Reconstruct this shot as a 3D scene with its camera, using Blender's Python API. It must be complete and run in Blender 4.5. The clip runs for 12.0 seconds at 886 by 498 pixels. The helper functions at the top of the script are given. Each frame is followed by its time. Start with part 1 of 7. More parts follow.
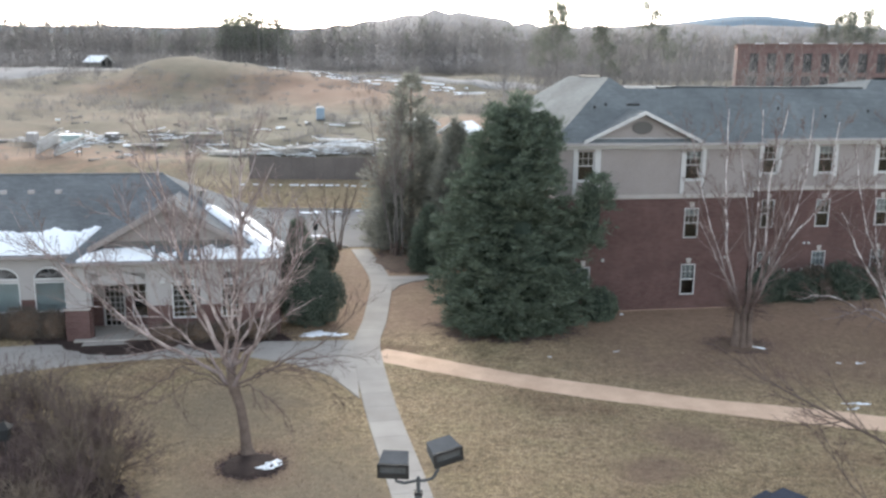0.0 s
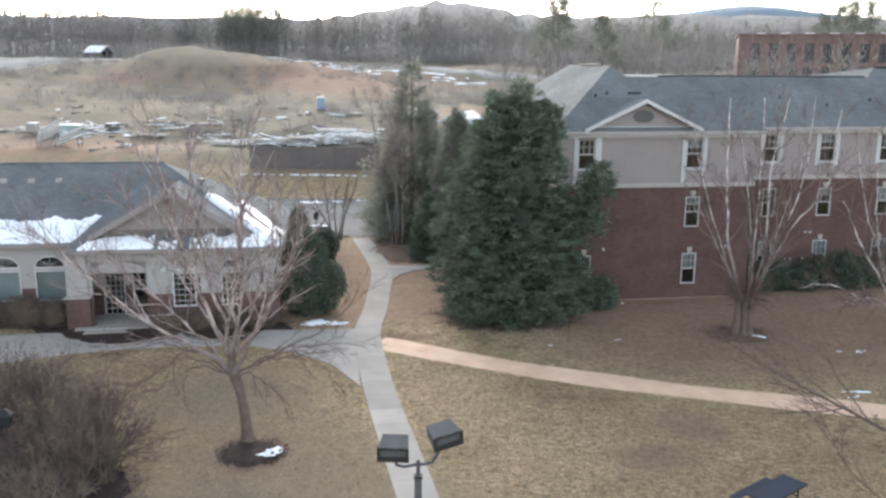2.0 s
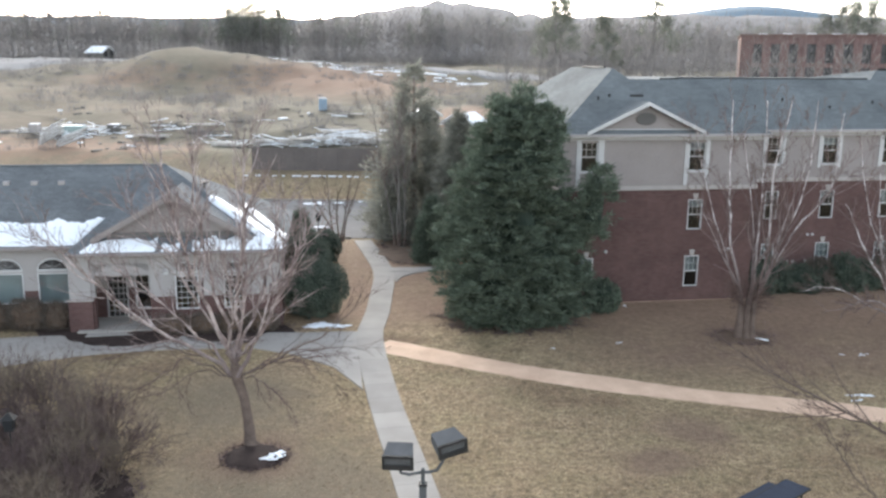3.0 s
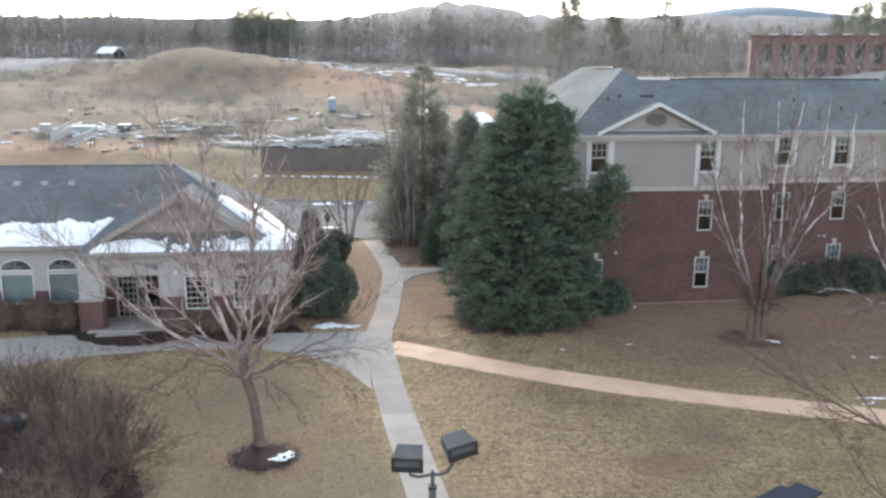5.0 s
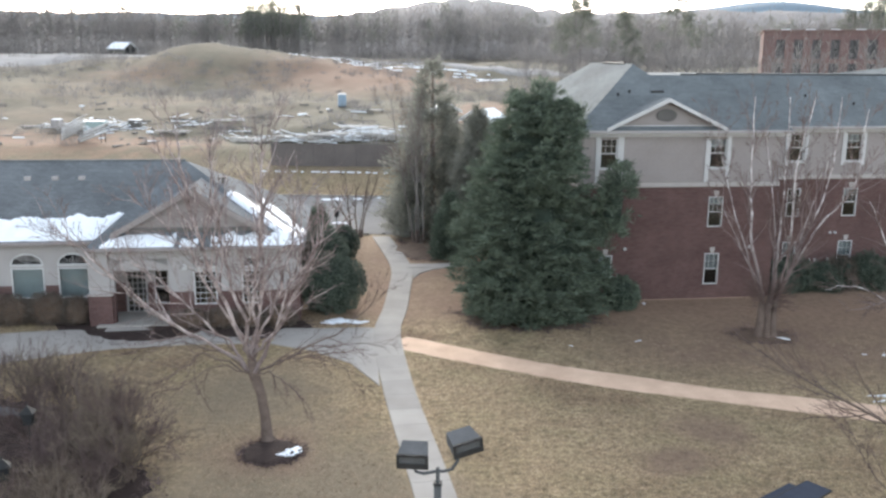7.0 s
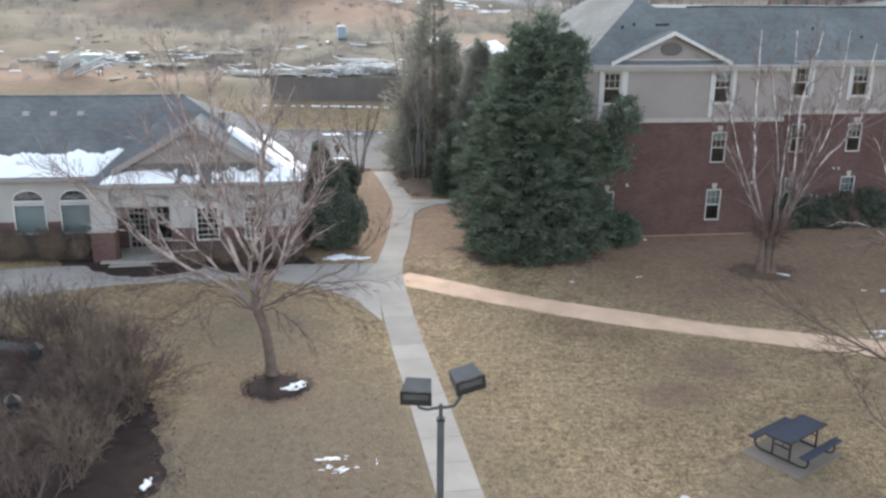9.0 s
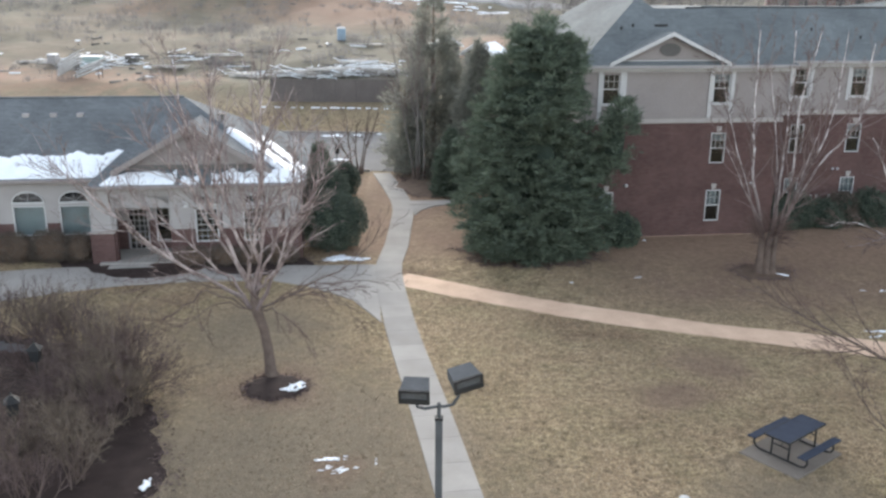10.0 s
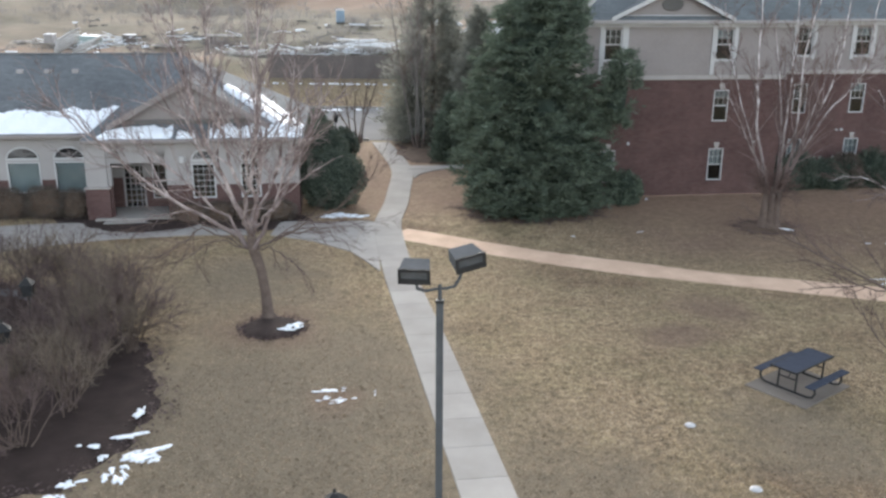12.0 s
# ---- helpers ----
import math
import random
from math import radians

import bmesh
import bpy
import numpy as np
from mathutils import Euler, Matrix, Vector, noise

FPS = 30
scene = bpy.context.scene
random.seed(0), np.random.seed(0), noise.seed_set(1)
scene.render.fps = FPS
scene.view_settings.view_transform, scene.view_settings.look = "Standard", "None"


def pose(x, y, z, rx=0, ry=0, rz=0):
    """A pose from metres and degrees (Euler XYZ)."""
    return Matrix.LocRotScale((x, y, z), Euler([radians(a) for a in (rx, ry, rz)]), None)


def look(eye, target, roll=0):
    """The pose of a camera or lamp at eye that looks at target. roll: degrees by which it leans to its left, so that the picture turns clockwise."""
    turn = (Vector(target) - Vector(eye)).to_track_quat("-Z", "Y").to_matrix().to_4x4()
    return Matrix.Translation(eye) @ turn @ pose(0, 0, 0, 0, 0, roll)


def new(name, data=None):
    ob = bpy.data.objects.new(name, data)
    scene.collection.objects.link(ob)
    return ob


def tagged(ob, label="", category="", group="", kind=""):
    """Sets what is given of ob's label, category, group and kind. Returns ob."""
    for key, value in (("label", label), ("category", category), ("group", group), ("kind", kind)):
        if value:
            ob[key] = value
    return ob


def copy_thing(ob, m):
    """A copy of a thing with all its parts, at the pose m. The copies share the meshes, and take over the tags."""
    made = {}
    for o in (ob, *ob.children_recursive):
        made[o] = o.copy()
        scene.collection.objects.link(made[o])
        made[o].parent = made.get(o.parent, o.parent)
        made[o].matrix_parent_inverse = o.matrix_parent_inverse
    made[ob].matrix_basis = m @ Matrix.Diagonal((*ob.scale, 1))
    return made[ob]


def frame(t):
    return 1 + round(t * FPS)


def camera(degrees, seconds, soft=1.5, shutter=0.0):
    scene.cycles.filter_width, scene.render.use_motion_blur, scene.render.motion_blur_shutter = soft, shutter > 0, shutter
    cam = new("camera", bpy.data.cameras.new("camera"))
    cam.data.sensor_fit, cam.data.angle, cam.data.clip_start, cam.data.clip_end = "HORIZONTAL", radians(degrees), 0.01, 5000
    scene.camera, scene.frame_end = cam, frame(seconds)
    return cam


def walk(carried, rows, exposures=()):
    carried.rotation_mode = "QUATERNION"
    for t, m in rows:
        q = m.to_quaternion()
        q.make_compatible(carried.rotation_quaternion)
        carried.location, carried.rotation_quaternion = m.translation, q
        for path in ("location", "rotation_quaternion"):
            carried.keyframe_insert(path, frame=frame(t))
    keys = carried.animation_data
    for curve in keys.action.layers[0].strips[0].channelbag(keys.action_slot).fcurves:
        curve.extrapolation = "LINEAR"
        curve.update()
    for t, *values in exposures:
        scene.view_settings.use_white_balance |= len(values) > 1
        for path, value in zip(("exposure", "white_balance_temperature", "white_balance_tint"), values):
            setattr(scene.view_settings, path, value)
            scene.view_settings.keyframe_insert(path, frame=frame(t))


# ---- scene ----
cam = camera(53.9, 12.0, soft=2.6)

PATH = [
    (0, (0.096, -0.164, 13.306), (0.069, 1.795, 12.903), 0.5),
    (0.5, (0.119, -0.183, 13.267), (0.091, 1.771, 12.84), 0.5),
    (1, (0.124, -0.176, 13.24), (0.096, 1.776, 12.804), 0.5),
    (1.5, (0.118, -0.146, 13.22), (0.089, 1.811, 12.808), 0.6),
    (2, (0.115, -0.161, 13.179), (0.086, 1.794, 12.756), 0.5),
    (2.5, (0.062, -0.154, 13.323), (0.03, 1.802, 12.907), 0.4),
    (3, (0.055, -0.133, 13.313), (0.023, 1.821, 12.89), 0.5),
    (5, (0.027, -0.053, 13.307), (-0.025, 1.901, 12.885), 0.5),
    (5.5, (0.036, -0.054, 13.317), (-0.018, 1.899, 12.892), 0.5),
    (6, (0.024, -0.068, 13.31), (-0.031, 1.886, 12.887), 0.4),
    (6.5, (0.007, -0.066, 13.309), (-0.049, 1.886, 12.88), 0.5),
    (7, (0.098, 0.01, 13.302), (0.023, 1.961, 12.87), 0.5),
    (7.5, (0.019, 0.018, 13.39), (-0.059, 1.975, 12.99), 0.4),
    (7.6, (0.021, -0.01, 13.35), (-0.056, 1.93, 12.873), 0.4),
    (7.7, (0.024, -0.018, 13.335), (-0.054, 1.917, 12.835), 0.4),
    (9.3, (0.093, 0.007, 13.398), (0.019, 1.918, 12.813), 0.5),
    (9.5, (0.111, -0.01, 13.382), (0.036, 1.903, 12.802), 0.4),
    (10, (0.104, -0.028, 13.36), (0.029, 1.887, 12.786), 0.4),
    (10.5, (0.097, -0.029, 13.043), (0.023, 1.884, 12.464), 0.4),
    (11, (0.093, -0.066, 12.542), (0.019, 1.844, 11.954), 0.5),
    (11.5, (0.091, -0.092, 11.866), (0.018, 1.823, 11.296), 0.4),
    (12, (0.09, -0.108, 11.288), (0.017, 1.804, 10.707), 0.4),
]
walk(cam, [(t, look(e, g, r)) for t, e, g, r in PATH], [(0, 2.44), (2.5, 2.51), (7.5, 2.54), (9.4, 2.45), (12, 2.4)])

# ---------------------------------------------------------------- world and sun
SUN_AZ, SUN_EL = -12.0, 15.0          # degrees clockwise from +y, and above the horizon
world = bpy.data.worlds.new("overcast_sky")
scene.world = world
world.use_nodes = True
wn, wl = world.node_tree.nodes, world.node_tree.links
wn.clear()
w_out, w_bg, w_sky = wn.new("ShaderNodeOutputWorld"), wn.new("ShaderNodeBackground"), wn.new("ShaderNodeTexSky")
w_sky.sky_type, w_sky.sun_disc = "NISHITA", False
w_sky.sun_elevation, w_sky.sun_rotation = radians(SUN_EL), radians(SUN_AZ)
w_sky.air_density, w_sky.dust_density, w_sky.ozone_density, w_sky.altitude = 1.0, 2.0, 1.5, 250
w_bg.inputs["Strength"].default_value = 0.15
# thin cloud greys the blue of the sky
w_grey, w_mix = wn.new("ShaderNodeRGBToBW"), wn.new("ShaderNodeMix")
w_mix.data_type = "RGBA"
w_mix.inputs[0].default_value = 0.65
wl.new(w_sky.outputs[0], w_grey.inputs[0])
wl.new(w_sky.outputs[0], w_mix.inputs[6])
wl.new(w_grey.outputs[0], w_mix.inputs[7])
wl.new(w_mix.outputs[2], w_bg.inputs["Color"])
wl.new(w_bg.outputs[0], w_out.inputs["Surface"])

sun = new("sun", bpy.data.lights.new("sun", "SUN"))
sun.data.energy, sun.data.angle, sun.data.color = 0.5, radians(30), (1.0, 0.95, 0.88)
az, el = radians(SUN_AZ), radians(SUN_EL)
sun_from = Vector((math.sin(az) * math.cos(el), math.cos(az) * math.cos(el), math.sin(el)))
sun.matrix_world = look(tuple(sun_from * 200), (0, 0, 0))


# ---------------------------------------------------------------- materials
def nodes_of(name):
    m = bpy.data.materials.new(name)
    m.use_nodes = True
    nt = m.node_tree
    return m, nt, nt.nodes["Principled BSDF"]


def noise_node(nt, vec, scale, detail=4.0, rough=0.55):
    n = nt.nodes.new("ShaderNodeTexNoise")
    n.inputs["Scale"].default_value, n.inputs["Detail"].default_value, n.inputs["Roughness"].default_value = scale, detail, rough
    nt.links.new(vec, n.inputs["Vector"])
    return n.outputs["Fac"]


def ramp_node(nt, fac, stops):
    r = nt.nodes.new("ShaderNodeValToRGB")
    e = r.color_ramp.elements
    while len(e) < len(stops):
        e.new(0.5)
    for k, (pos, col) in zip(e, stops):
        k.position, k.color = pos, (*col, 1)
    nt.links.new(fac, r.inputs["Fac"])
    return r.outputs["Color"]


def mix_node(nt, fac, a, b, mode="MIX"):
    m = nt.nodes.new("ShaderNodeMix")
    m.data_type, m.blend_type = "RGBA", mode
    for sock, val in ((m.inputs[0], fac), (m.inputs[6], a), (m.inputs[7], b)):
        if isinstance(val, (int, float)):
            sock.default_value = val
        elif isinstance(val, tuple):
            sock.default_value = (*val, 1)
        else:
            nt.links.new(val, sock)
    return m.outputs[2]


def bump_node(nt, bsdf, height, strength, distance):
    b = nt.nodes.new("ShaderNodeBump")
    b.inputs["Strength"].default_value, b.inputs["Distance"].default_value = strength, distance
    nt.links.new(height, b.inputs["Height"])
    nt.links.new(b.outputs[0], bsdf.inputs["Normal"])


def coords(nt, kind="Object"):
    return nt.nodes.new("ShaderNodeTexCoord").outputs[kind]


def place_node(nt):
    return nt.nodes.new("ShaderNodeNewGeometry").outputs["Position"]


def plain(name, dark, light, rough=0.7, metal=0.0, big=1.2, fine=30.0, bump=0.15, dist=0.01, per_piece=0.0, spec=0.2):
    """Two-scale mottled surface between two colours."""
    m, nt, b = nodes_of(name)
    v = coords(nt)
    a, f = noise_node(nt, v, big), noise_node(nt, v, fine, 6, 0.65)
    col = mix_node(nt, 0.45, ramp_node(nt, a, [(0.3, dark), (0.7, light)]), ramp_node(nt, f, [(0.3, dark), (0.7, light)]))
    if per_piece:
        info = nt.nodes.new("ShaderNodeObjectInfo").outputs["Random"]
        lo, hi = 1 - per_piece, 1 + per_piece
        col = mix_node(nt, 1.0, col, ramp_node(nt, info, [(0, (lo, lo, lo)), (1, (hi, hi, hi))]), "MULTIPLY")
    nt.links.new(col, b.inputs["Base Color"])
    b.inputs["Roughness"].default_value, b.inputs["Metallic"].default_value = rough, metal
    b.inputs["Specular IOR Level"].default_value = spec
    bump_node(nt, b, f, bump, dist)
    return m


def leafy(name, dark, light, rough=0.6, tip=None, thin=0.0):
    """Foliage or twigs: each clump its own shade, with a slow drift over the crown."""
    m, nt, b = nodes_of(name)
    isl = nt.nodes.new("ShaderNodeNewGeometry").outputs["Random Per Island"]
    a = noise_node(nt, coords(nt), 0.7, 3)
    c1 = ramp_node(nt, isl, [(0, dark), (0.75, light), (1.0, tip or light)])
    c2 = ramp_node(nt, a, [(0.35, dark), (0.65, light)])
    col = mix_node(nt, 0.4, c1, c2)
    nt.links.new(col, b.inputs["Base Color"])
    b.inputs["Roughness"].default_value = rough
    b.inputs["Specular IOR Level"].default_value = 0.25
    if thin:                                          # light from behind shows through thin blades
        t, mx = nt.nodes.new("ShaderNodeBsdfTranslucent"), nt.nodes.new("ShaderNodeMixShader")
        nt.links.new(col, t.inputs["Color"])
        mx.inputs[0].default_value = thin
        nt.links.new(b.outputs[0], mx.inputs[1])
        nt.links.new(t.outputs[0], mx.inputs[2])
        nt.links.new(mx.outputs[0], nt.nodes["Material Output"].inputs["Surface"])
    return m


def lawn_material():
    m, nt, b = nodes_of("dormant_lawn")
    v = place_node(nt)
    wide, mid, fine, blade = noise_node(nt, v, 0.06, 3), noise_node(nt, v, 0.35, 5, 0.6), noise_node(nt, v, 3.5, 6, 0.7), noise_node(nt, v, 28, 5, 0.75)
    straw = ramp_node(nt, fine, [(0.25, (0.262, 0.203, 0.138)), (0.5, (0.348, 0.277, 0.191)), (0.78, (0.425, 0.345, 0.243))])
    green = ramp_node(nt, fine, [(0.25, (0.20, 0.178, 0.108)), (0.75, (0.312, 0.277, 0.175))])
    # bare worn turf; also colours the litter and shade by the hall
    worn_and_shade = ramp_node(nt, fine, [(0.25, (0.14, 0.094, 0.067)), (0.75, (0.27, 0.19, 0.138))])
    col = mix_node(nt, ramp_node(nt, mid, [(0.40, (0, 0, 0)), (0.62, (0.6, 0.6, 0.6))]), straw, green)
    bare = noise_node(nt, v, 0.17, 4, 0.6)
    col = mix_node(nt, ramp_node(nt, bare, [(0.52, (0, 0, 0)), (0.68, (0.75, 0.75, 0.75))]), col, worn_and_shade)
    col = mix_node(nt, 0.9, col, ramp_node(nt, blade, [(0.3, (0.40, 0.38, 0.35)), (0.7, (1.5, 1.46, 1.4))]), "MULTIPLY")
    tuft = noise_node(nt, v, 13, 4, 0.65)
    col = mix_node(nt, ramp_node(nt, tuft, [(0.50, (0, 0, 0)), (0.62, (0.8, 0.8, 0.8))]), col, mix_node(nt, 1.0, col, (0.5, 0.48, 0.45), "MULTIPLY"))
    blotch = noise_node(nt, v, 1.1, 5, 0.65)
    col = mix_node(nt, 1.0, col, ramp_node(nt, blotch, [(0.3, (0.74, 0.72, 0.70)), (0.7, (1.12, 1.12, 1.1))]), "MULTIPLY")
    clod = noise_node(nt, v, 4.2, 5, 0.75)
    col = mix_node(nt, 1.0, col, ramp_node(nt, clod, [(0.36, (0.5, 0.48, 0.45)), (0.48, (1.02, 1.0, 0.98)), (0.66, (1.4, 1.36, 1.3))]), "MULTIPLY")
    litter = noise_node(nt, v, 15, 2, 0.5)
    col = mix_node(nt, ramp_node(nt, litter, [(0.63, (0, 0, 0)), (0.70, (0.75, 0.75, 0.75))]), col, (0.52, 0.43, 0.32))
    # brown ground under the trees by the hall, litter and shade put in one colour, and rusty dead turf along the back
    # path
    def zone(xa, xb, ya, yb, yc, yd):
        out = None
        for axis, lo, hi in ((0, xa, xb), (1, ya, yb), (1, yd, yc)):
            r = nt.nodes.new("ShaderNodeMapRange")
            r.inputs["From Min"].default_value, r.inputs["From Max"].default_value = lo, hi
            nt.links.new(seps.outputs[axis], r.inputs["Value"])
            if out is None:
                out = r.outputs[0]
            else:
                q = nt.nodes.new("ShaderNodeMath")
                q.operation = "MULTIPLY"
                nt.links.new(out, q.inputs[0])
                nt.links.new(r.outputs[0], q.inputs[1])
                out = q.outputs[0]
        q = nt.nodes.new("ShaderNodeMath")
        q.operation = "MULTIPLY"
        nt.links.new(out, q.inputs[0])
        nt.links.new(ramp_node(nt, mid, [(0.3, (0.55, 0.55, 0.55)), (0.6, (1.0, 1.0, 1.0))]), q.inputs[1])
        return q.outputs[0]

    def spot(x, y, size, ragged):
        """Mask of a ragged round patch."""
        d = nt.nodes.new("ShaderNodeVectorMath")
        d.operation = "DISTANCE"
        d.inputs[1].default_value = (x, y, 0)
        nt.links.new(v, d.inputs[0])
        j = nt.nodes.new("ShaderNodeMath")
        j.operation = "MULTIPLY_ADD"
        j.inputs[1].default_value = ragged
        nt.links.new(mid, j.inputs[0])
        nt.links.new(d.outputs["Value"], j.inputs[2])
        r = nt.nodes.new("ShaderNodeMapRange")
        r.inputs["From Min"].default_value, r.inputs["From Max"].default_value = size * 1.3 + ragged * 0.5, size * 0.5 + ragged * 0.5
        r.inputs["To Max"].default_value = 0.82
        nt.links.new(j.outputs[0], r.inputs["Value"])
        return r.outputs[0]

    seps = nt.nodes.new("ShaderNodeSeparateXYZ")
    nt.links.new(v, seps.inputs[0])
    turf = ramp_node(nt, fine, [(0.25, (0.158, 0.130, 0.09)), (0.75, (0.232, 0.19, 0.138))])
    for x, y, size in ((-3.6, 19.5, 6.2), (-8.6, 32.0, 3.4), (-5.6, 25.0, 5.2), (-7.4, 20.5, 4.0), (9.0, 20.5, 2.6), (-4.5, 16.5, 4.5), (2.5, 17.0, 3.0)):
        col = mix_node(nt, spot(x, y, size, 5.0), col, turf)
    for x, y, size in ((-6.75, 27.35, 1.9), (9.0, 30.1, 1.5), (7.1, 27.6, 1.3), (-3.9, 22.3, 0.9)):
        col = mix_node(nt, spot(x, y, size, 2.5), col, worn_and_shade)
    rust = ramp_node(nt, fine, [(0.25, (0.19, 0.125, 0.086)), (0.75, (0.325, 0.23, 0.165))])
    col = mix_node(nt, zone(3, 9, 34, 38, 52, 60), col, worn_and_shade)
    col = mix_node(nt, zone(-12, -7, 41, 44, 62, 66), col, rust)
    # the fill dirt of the slope and building site beyond the car park is orange and bare
    sep = nt.nodes.new("ShaderNodeSeparateXYZ")
    nt.links.new(v, sep.inputs[0])
    far = nt.nodes.new("ShaderNodeMapRange")
    far.inputs["From Min"].default_value, far.inputs["From Max"].default_value = 84, 100
    nt.links.new(sep.outputs[1], far.inputs["Value"])
    patch = noise_node(nt, v, 0.022, 4, 0.6)
    site = ramp_node(nt, patch, [(0.36, (0.15, 0.142, 0.105)), (0.5, (0.185, 0.165, 0.126)), (0.62, (0.215, 0.178, 0.136)), (0.75, (0.225, 0.19, 0.152))])
    site = mix_node(nt, 0.8, site, ramp_node(nt, noise_node(nt, v, 0.16, 8, 0.75), [(0.3, (0.6, 0.62, 0.6)), (0.7, (1.3, 1.26, 1.22))]), "MULTIPLY")
    for x, y, size in ((-24, 176, 24), (-60, 98, 11), (2, 128, 12), (-62, 172, 12), (-46, 99, 8), (-36, 100, 7)):
        site = mix_node(nt, spot(x, y, size, 20), site, (0.29, 0.19, 0.138))
    site = mix_node(nt, spot(-59, 186, 17, 10), site, (0.25, 0.205, 0.152))
    wood_floor = nt.nodes.new("ShaderNodeMapRange")
    wood_floor.inputs["From Min"].default_value, wood_floor.inputs["From Max"].default_value = 236, 256
    nt.links.new(sep.outputs[1], wood_floor.inputs["Value"])
    site = mix_node(nt, wood_floor.outputs[0], site, (0.068, 0.063, 0.057))
    col = mix_node(nt, far.outputs[0], col, site)
    nt.links.new(col, b.inputs["Base Color"])
    b.inputs["Roughness"].default_value = 0.95
    b.inputs["Specular IOR Level"].default_value = 0.1
    both = mix_node(nt, 0.5, blade, fine)
    bump_node(nt, b, both, 0.9, 0.06)
    return m


def birch_material(name="pale_birch_bark", low=2.6, high=6.8, mid=(0.46, 0.41, 0.40), top=(0.72, 0.68, 0.67)):
    """Dark furrowed bark low on the stems, white and flaking above."""
    m, nt, b = nodes_of(name)
    v = coords(nt)
    flake, fine = noise_node(nt, v, 2.2, 5, 0.65), noise_node(nt, v, 9, 5, 0.7)
    pale = ramp_node(nt, flake, [(0.36, (0.10, 0.07, 0.065)), (0.5, mid), (0.64, top)])
    old = ramp_node(nt, fine, [(0.3, (0.07, 0.05, 0.045)), (0.7, (0.21, 0.155, 0.142))])
    sep, r = nt.nodes.new("ShaderNodeSeparateXYZ"), nt.nodes.new("ShaderNodeMapRange")
    nt.links.new(v, sep.inputs[0])
    r.inputs["From Min"].default_value, r.inputs["From Max"].default_value = low, high
    nt.links.new(sep.outputs[2], r.inputs["Value"])
    nt.links.new(mix_node(nt, r.outputs[0], old, pale), b.inputs["Base Color"])
    b.inputs["Roughness"].default_value = 0.8
    bump_node(nt, b, fine, 0.3, 0.01)
    return m


def brick_material(name, c1, c2, mortar, bw=0.215, bh=0.075):
    m, nt, b = nodes_of(name)
    v = coords(nt)
    sep, com = nt.nodes.new("ShaderNodeSeparateXYZ"), nt.nodes.new("ShaderNodeCombineXYZ")
    add = nt.nodes.new("ShaderNodeMath")
    nt.links.new(v, sep.inputs[0])
    nt.links.new(sep.outputs[0], add.inputs[0])
    nt.links.new(sep.outputs[1], add.inputs[1])
    nt.links.new(add.outputs[0], com.inputs[0])
    nt.links.new(sep.outputs[2], com.inputs[1])
    t = nt.nodes.new("ShaderNodeTexBrick")
    t.inputs["Scale"].default_value = 1.0
    t.inputs["Brick Width"].default_value, t.inputs["Row Height"].default_value = bw, bh
    t.inputs["Mortar Size"].default_value = 0.006
    t.inputs["Color1"].default_value, t.inputs["Color2"].default_value, t.inputs["Mortar"].default_value = (*c1, 1), (*c2, 1), (*mortar, 1)
    nt.links.new(com.outputs[0], t.inputs["Vector"])
    stain = ramp_node(nt, noise_node(nt, v, 0.6, 5, 0.6), [(0.3, (0.72, 0.70, 0.70)), (0.7, (1.15, 1.12, 1.1))])
    fine = noise_node(nt, v, 14, 5, 0.7)
    col = mix_node(nt, 0.8, t.outputs["Color"], stain, "MULTIPLY")
    col = mix_node(nt, 0.35, col, ramp_node(nt, fine, [(0.3, (0.6, 0.6, 0.6)), (0.7, (1.3, 1.3, 1.3))]), "MULTIPLY")
    nt.links.new(col, b.inputs["Base Color"])
    b.inputs["Roughness"].default_value = 0.92
    b.inputs["Specular IOR Level"].default_value = 0.12
    bump_node(nt, b, t.outputs["Fac"], -0.5, 0.008)
    return m


def shingle_material(name, dark, light):
    m, nt, b = nodes_of(name)
    v = coords(nt)
    sep, com = nt.nodes.new("ShaderNodeSeparateXYZ"), nt.nodes.new("ShaderNodeCombineXYZ")
    nt.links.new(v, sep.inputs[0])
    add = nt.nodes.new("ShaderNodeMath")
    nt.links.new(sep.outputs[0], add.inputs[0])
    nt.links.new(sep.outputs[1], add.inputs[1])
    nt.links.new(add.outputs[0], com.inputs[0])
    nt.links.new(sep.outputs[2], com.inputs[1])
    t = nt.nodes.new("ShaderNodeTexBrick")
    t.inputs["Scale"].default_value, t.inputs["Mortar Size"].default_value = 1.0, 0.004
    t.inputs["Brick Width"].default_value, t.inputs["Row Height"].default_value = 0.30, 0.08
    t.inputs["Color1"].default_value, t.inputs["Color2"].default_value = (*dark, 1), (*light, 1)
    t.inputs["Mortar"].default_value = (*[c * 0.6 for c in dark], 1)
    nt.links.new(com.outputs[0], t.inputs["Vector"])
    stain = ramp_node(nt, noise_node(nt, v, 0.35, 5, 0.6), [(0.3, (0.8, 0.8, 0.8)), (0.7, (1.18, 1.18, 1.18))])
    grit = ramp_node(nt, noise_node(nt, v, 22, 4, 0.7), [(0.3, (0.75, 0.75, 0.75)), (0.7, (1.25, 1.25, 1.25))])
    col = mix_node(nt, 1.0, mix_node(nt, 1.0, t.outputs["Color"], stain, "MULTIPLY"), grit, "MULTIPLY")
    nt.links.new(col, b.inputs["Base Color"])
    b.inputs["Roughness"].default_value = 0.95
    b.inputs["Specular IOR Level"].default_value = 0.08
    bump_node(nt, b, t.outputs["Fac"], -0.25, 0.006)
    return m


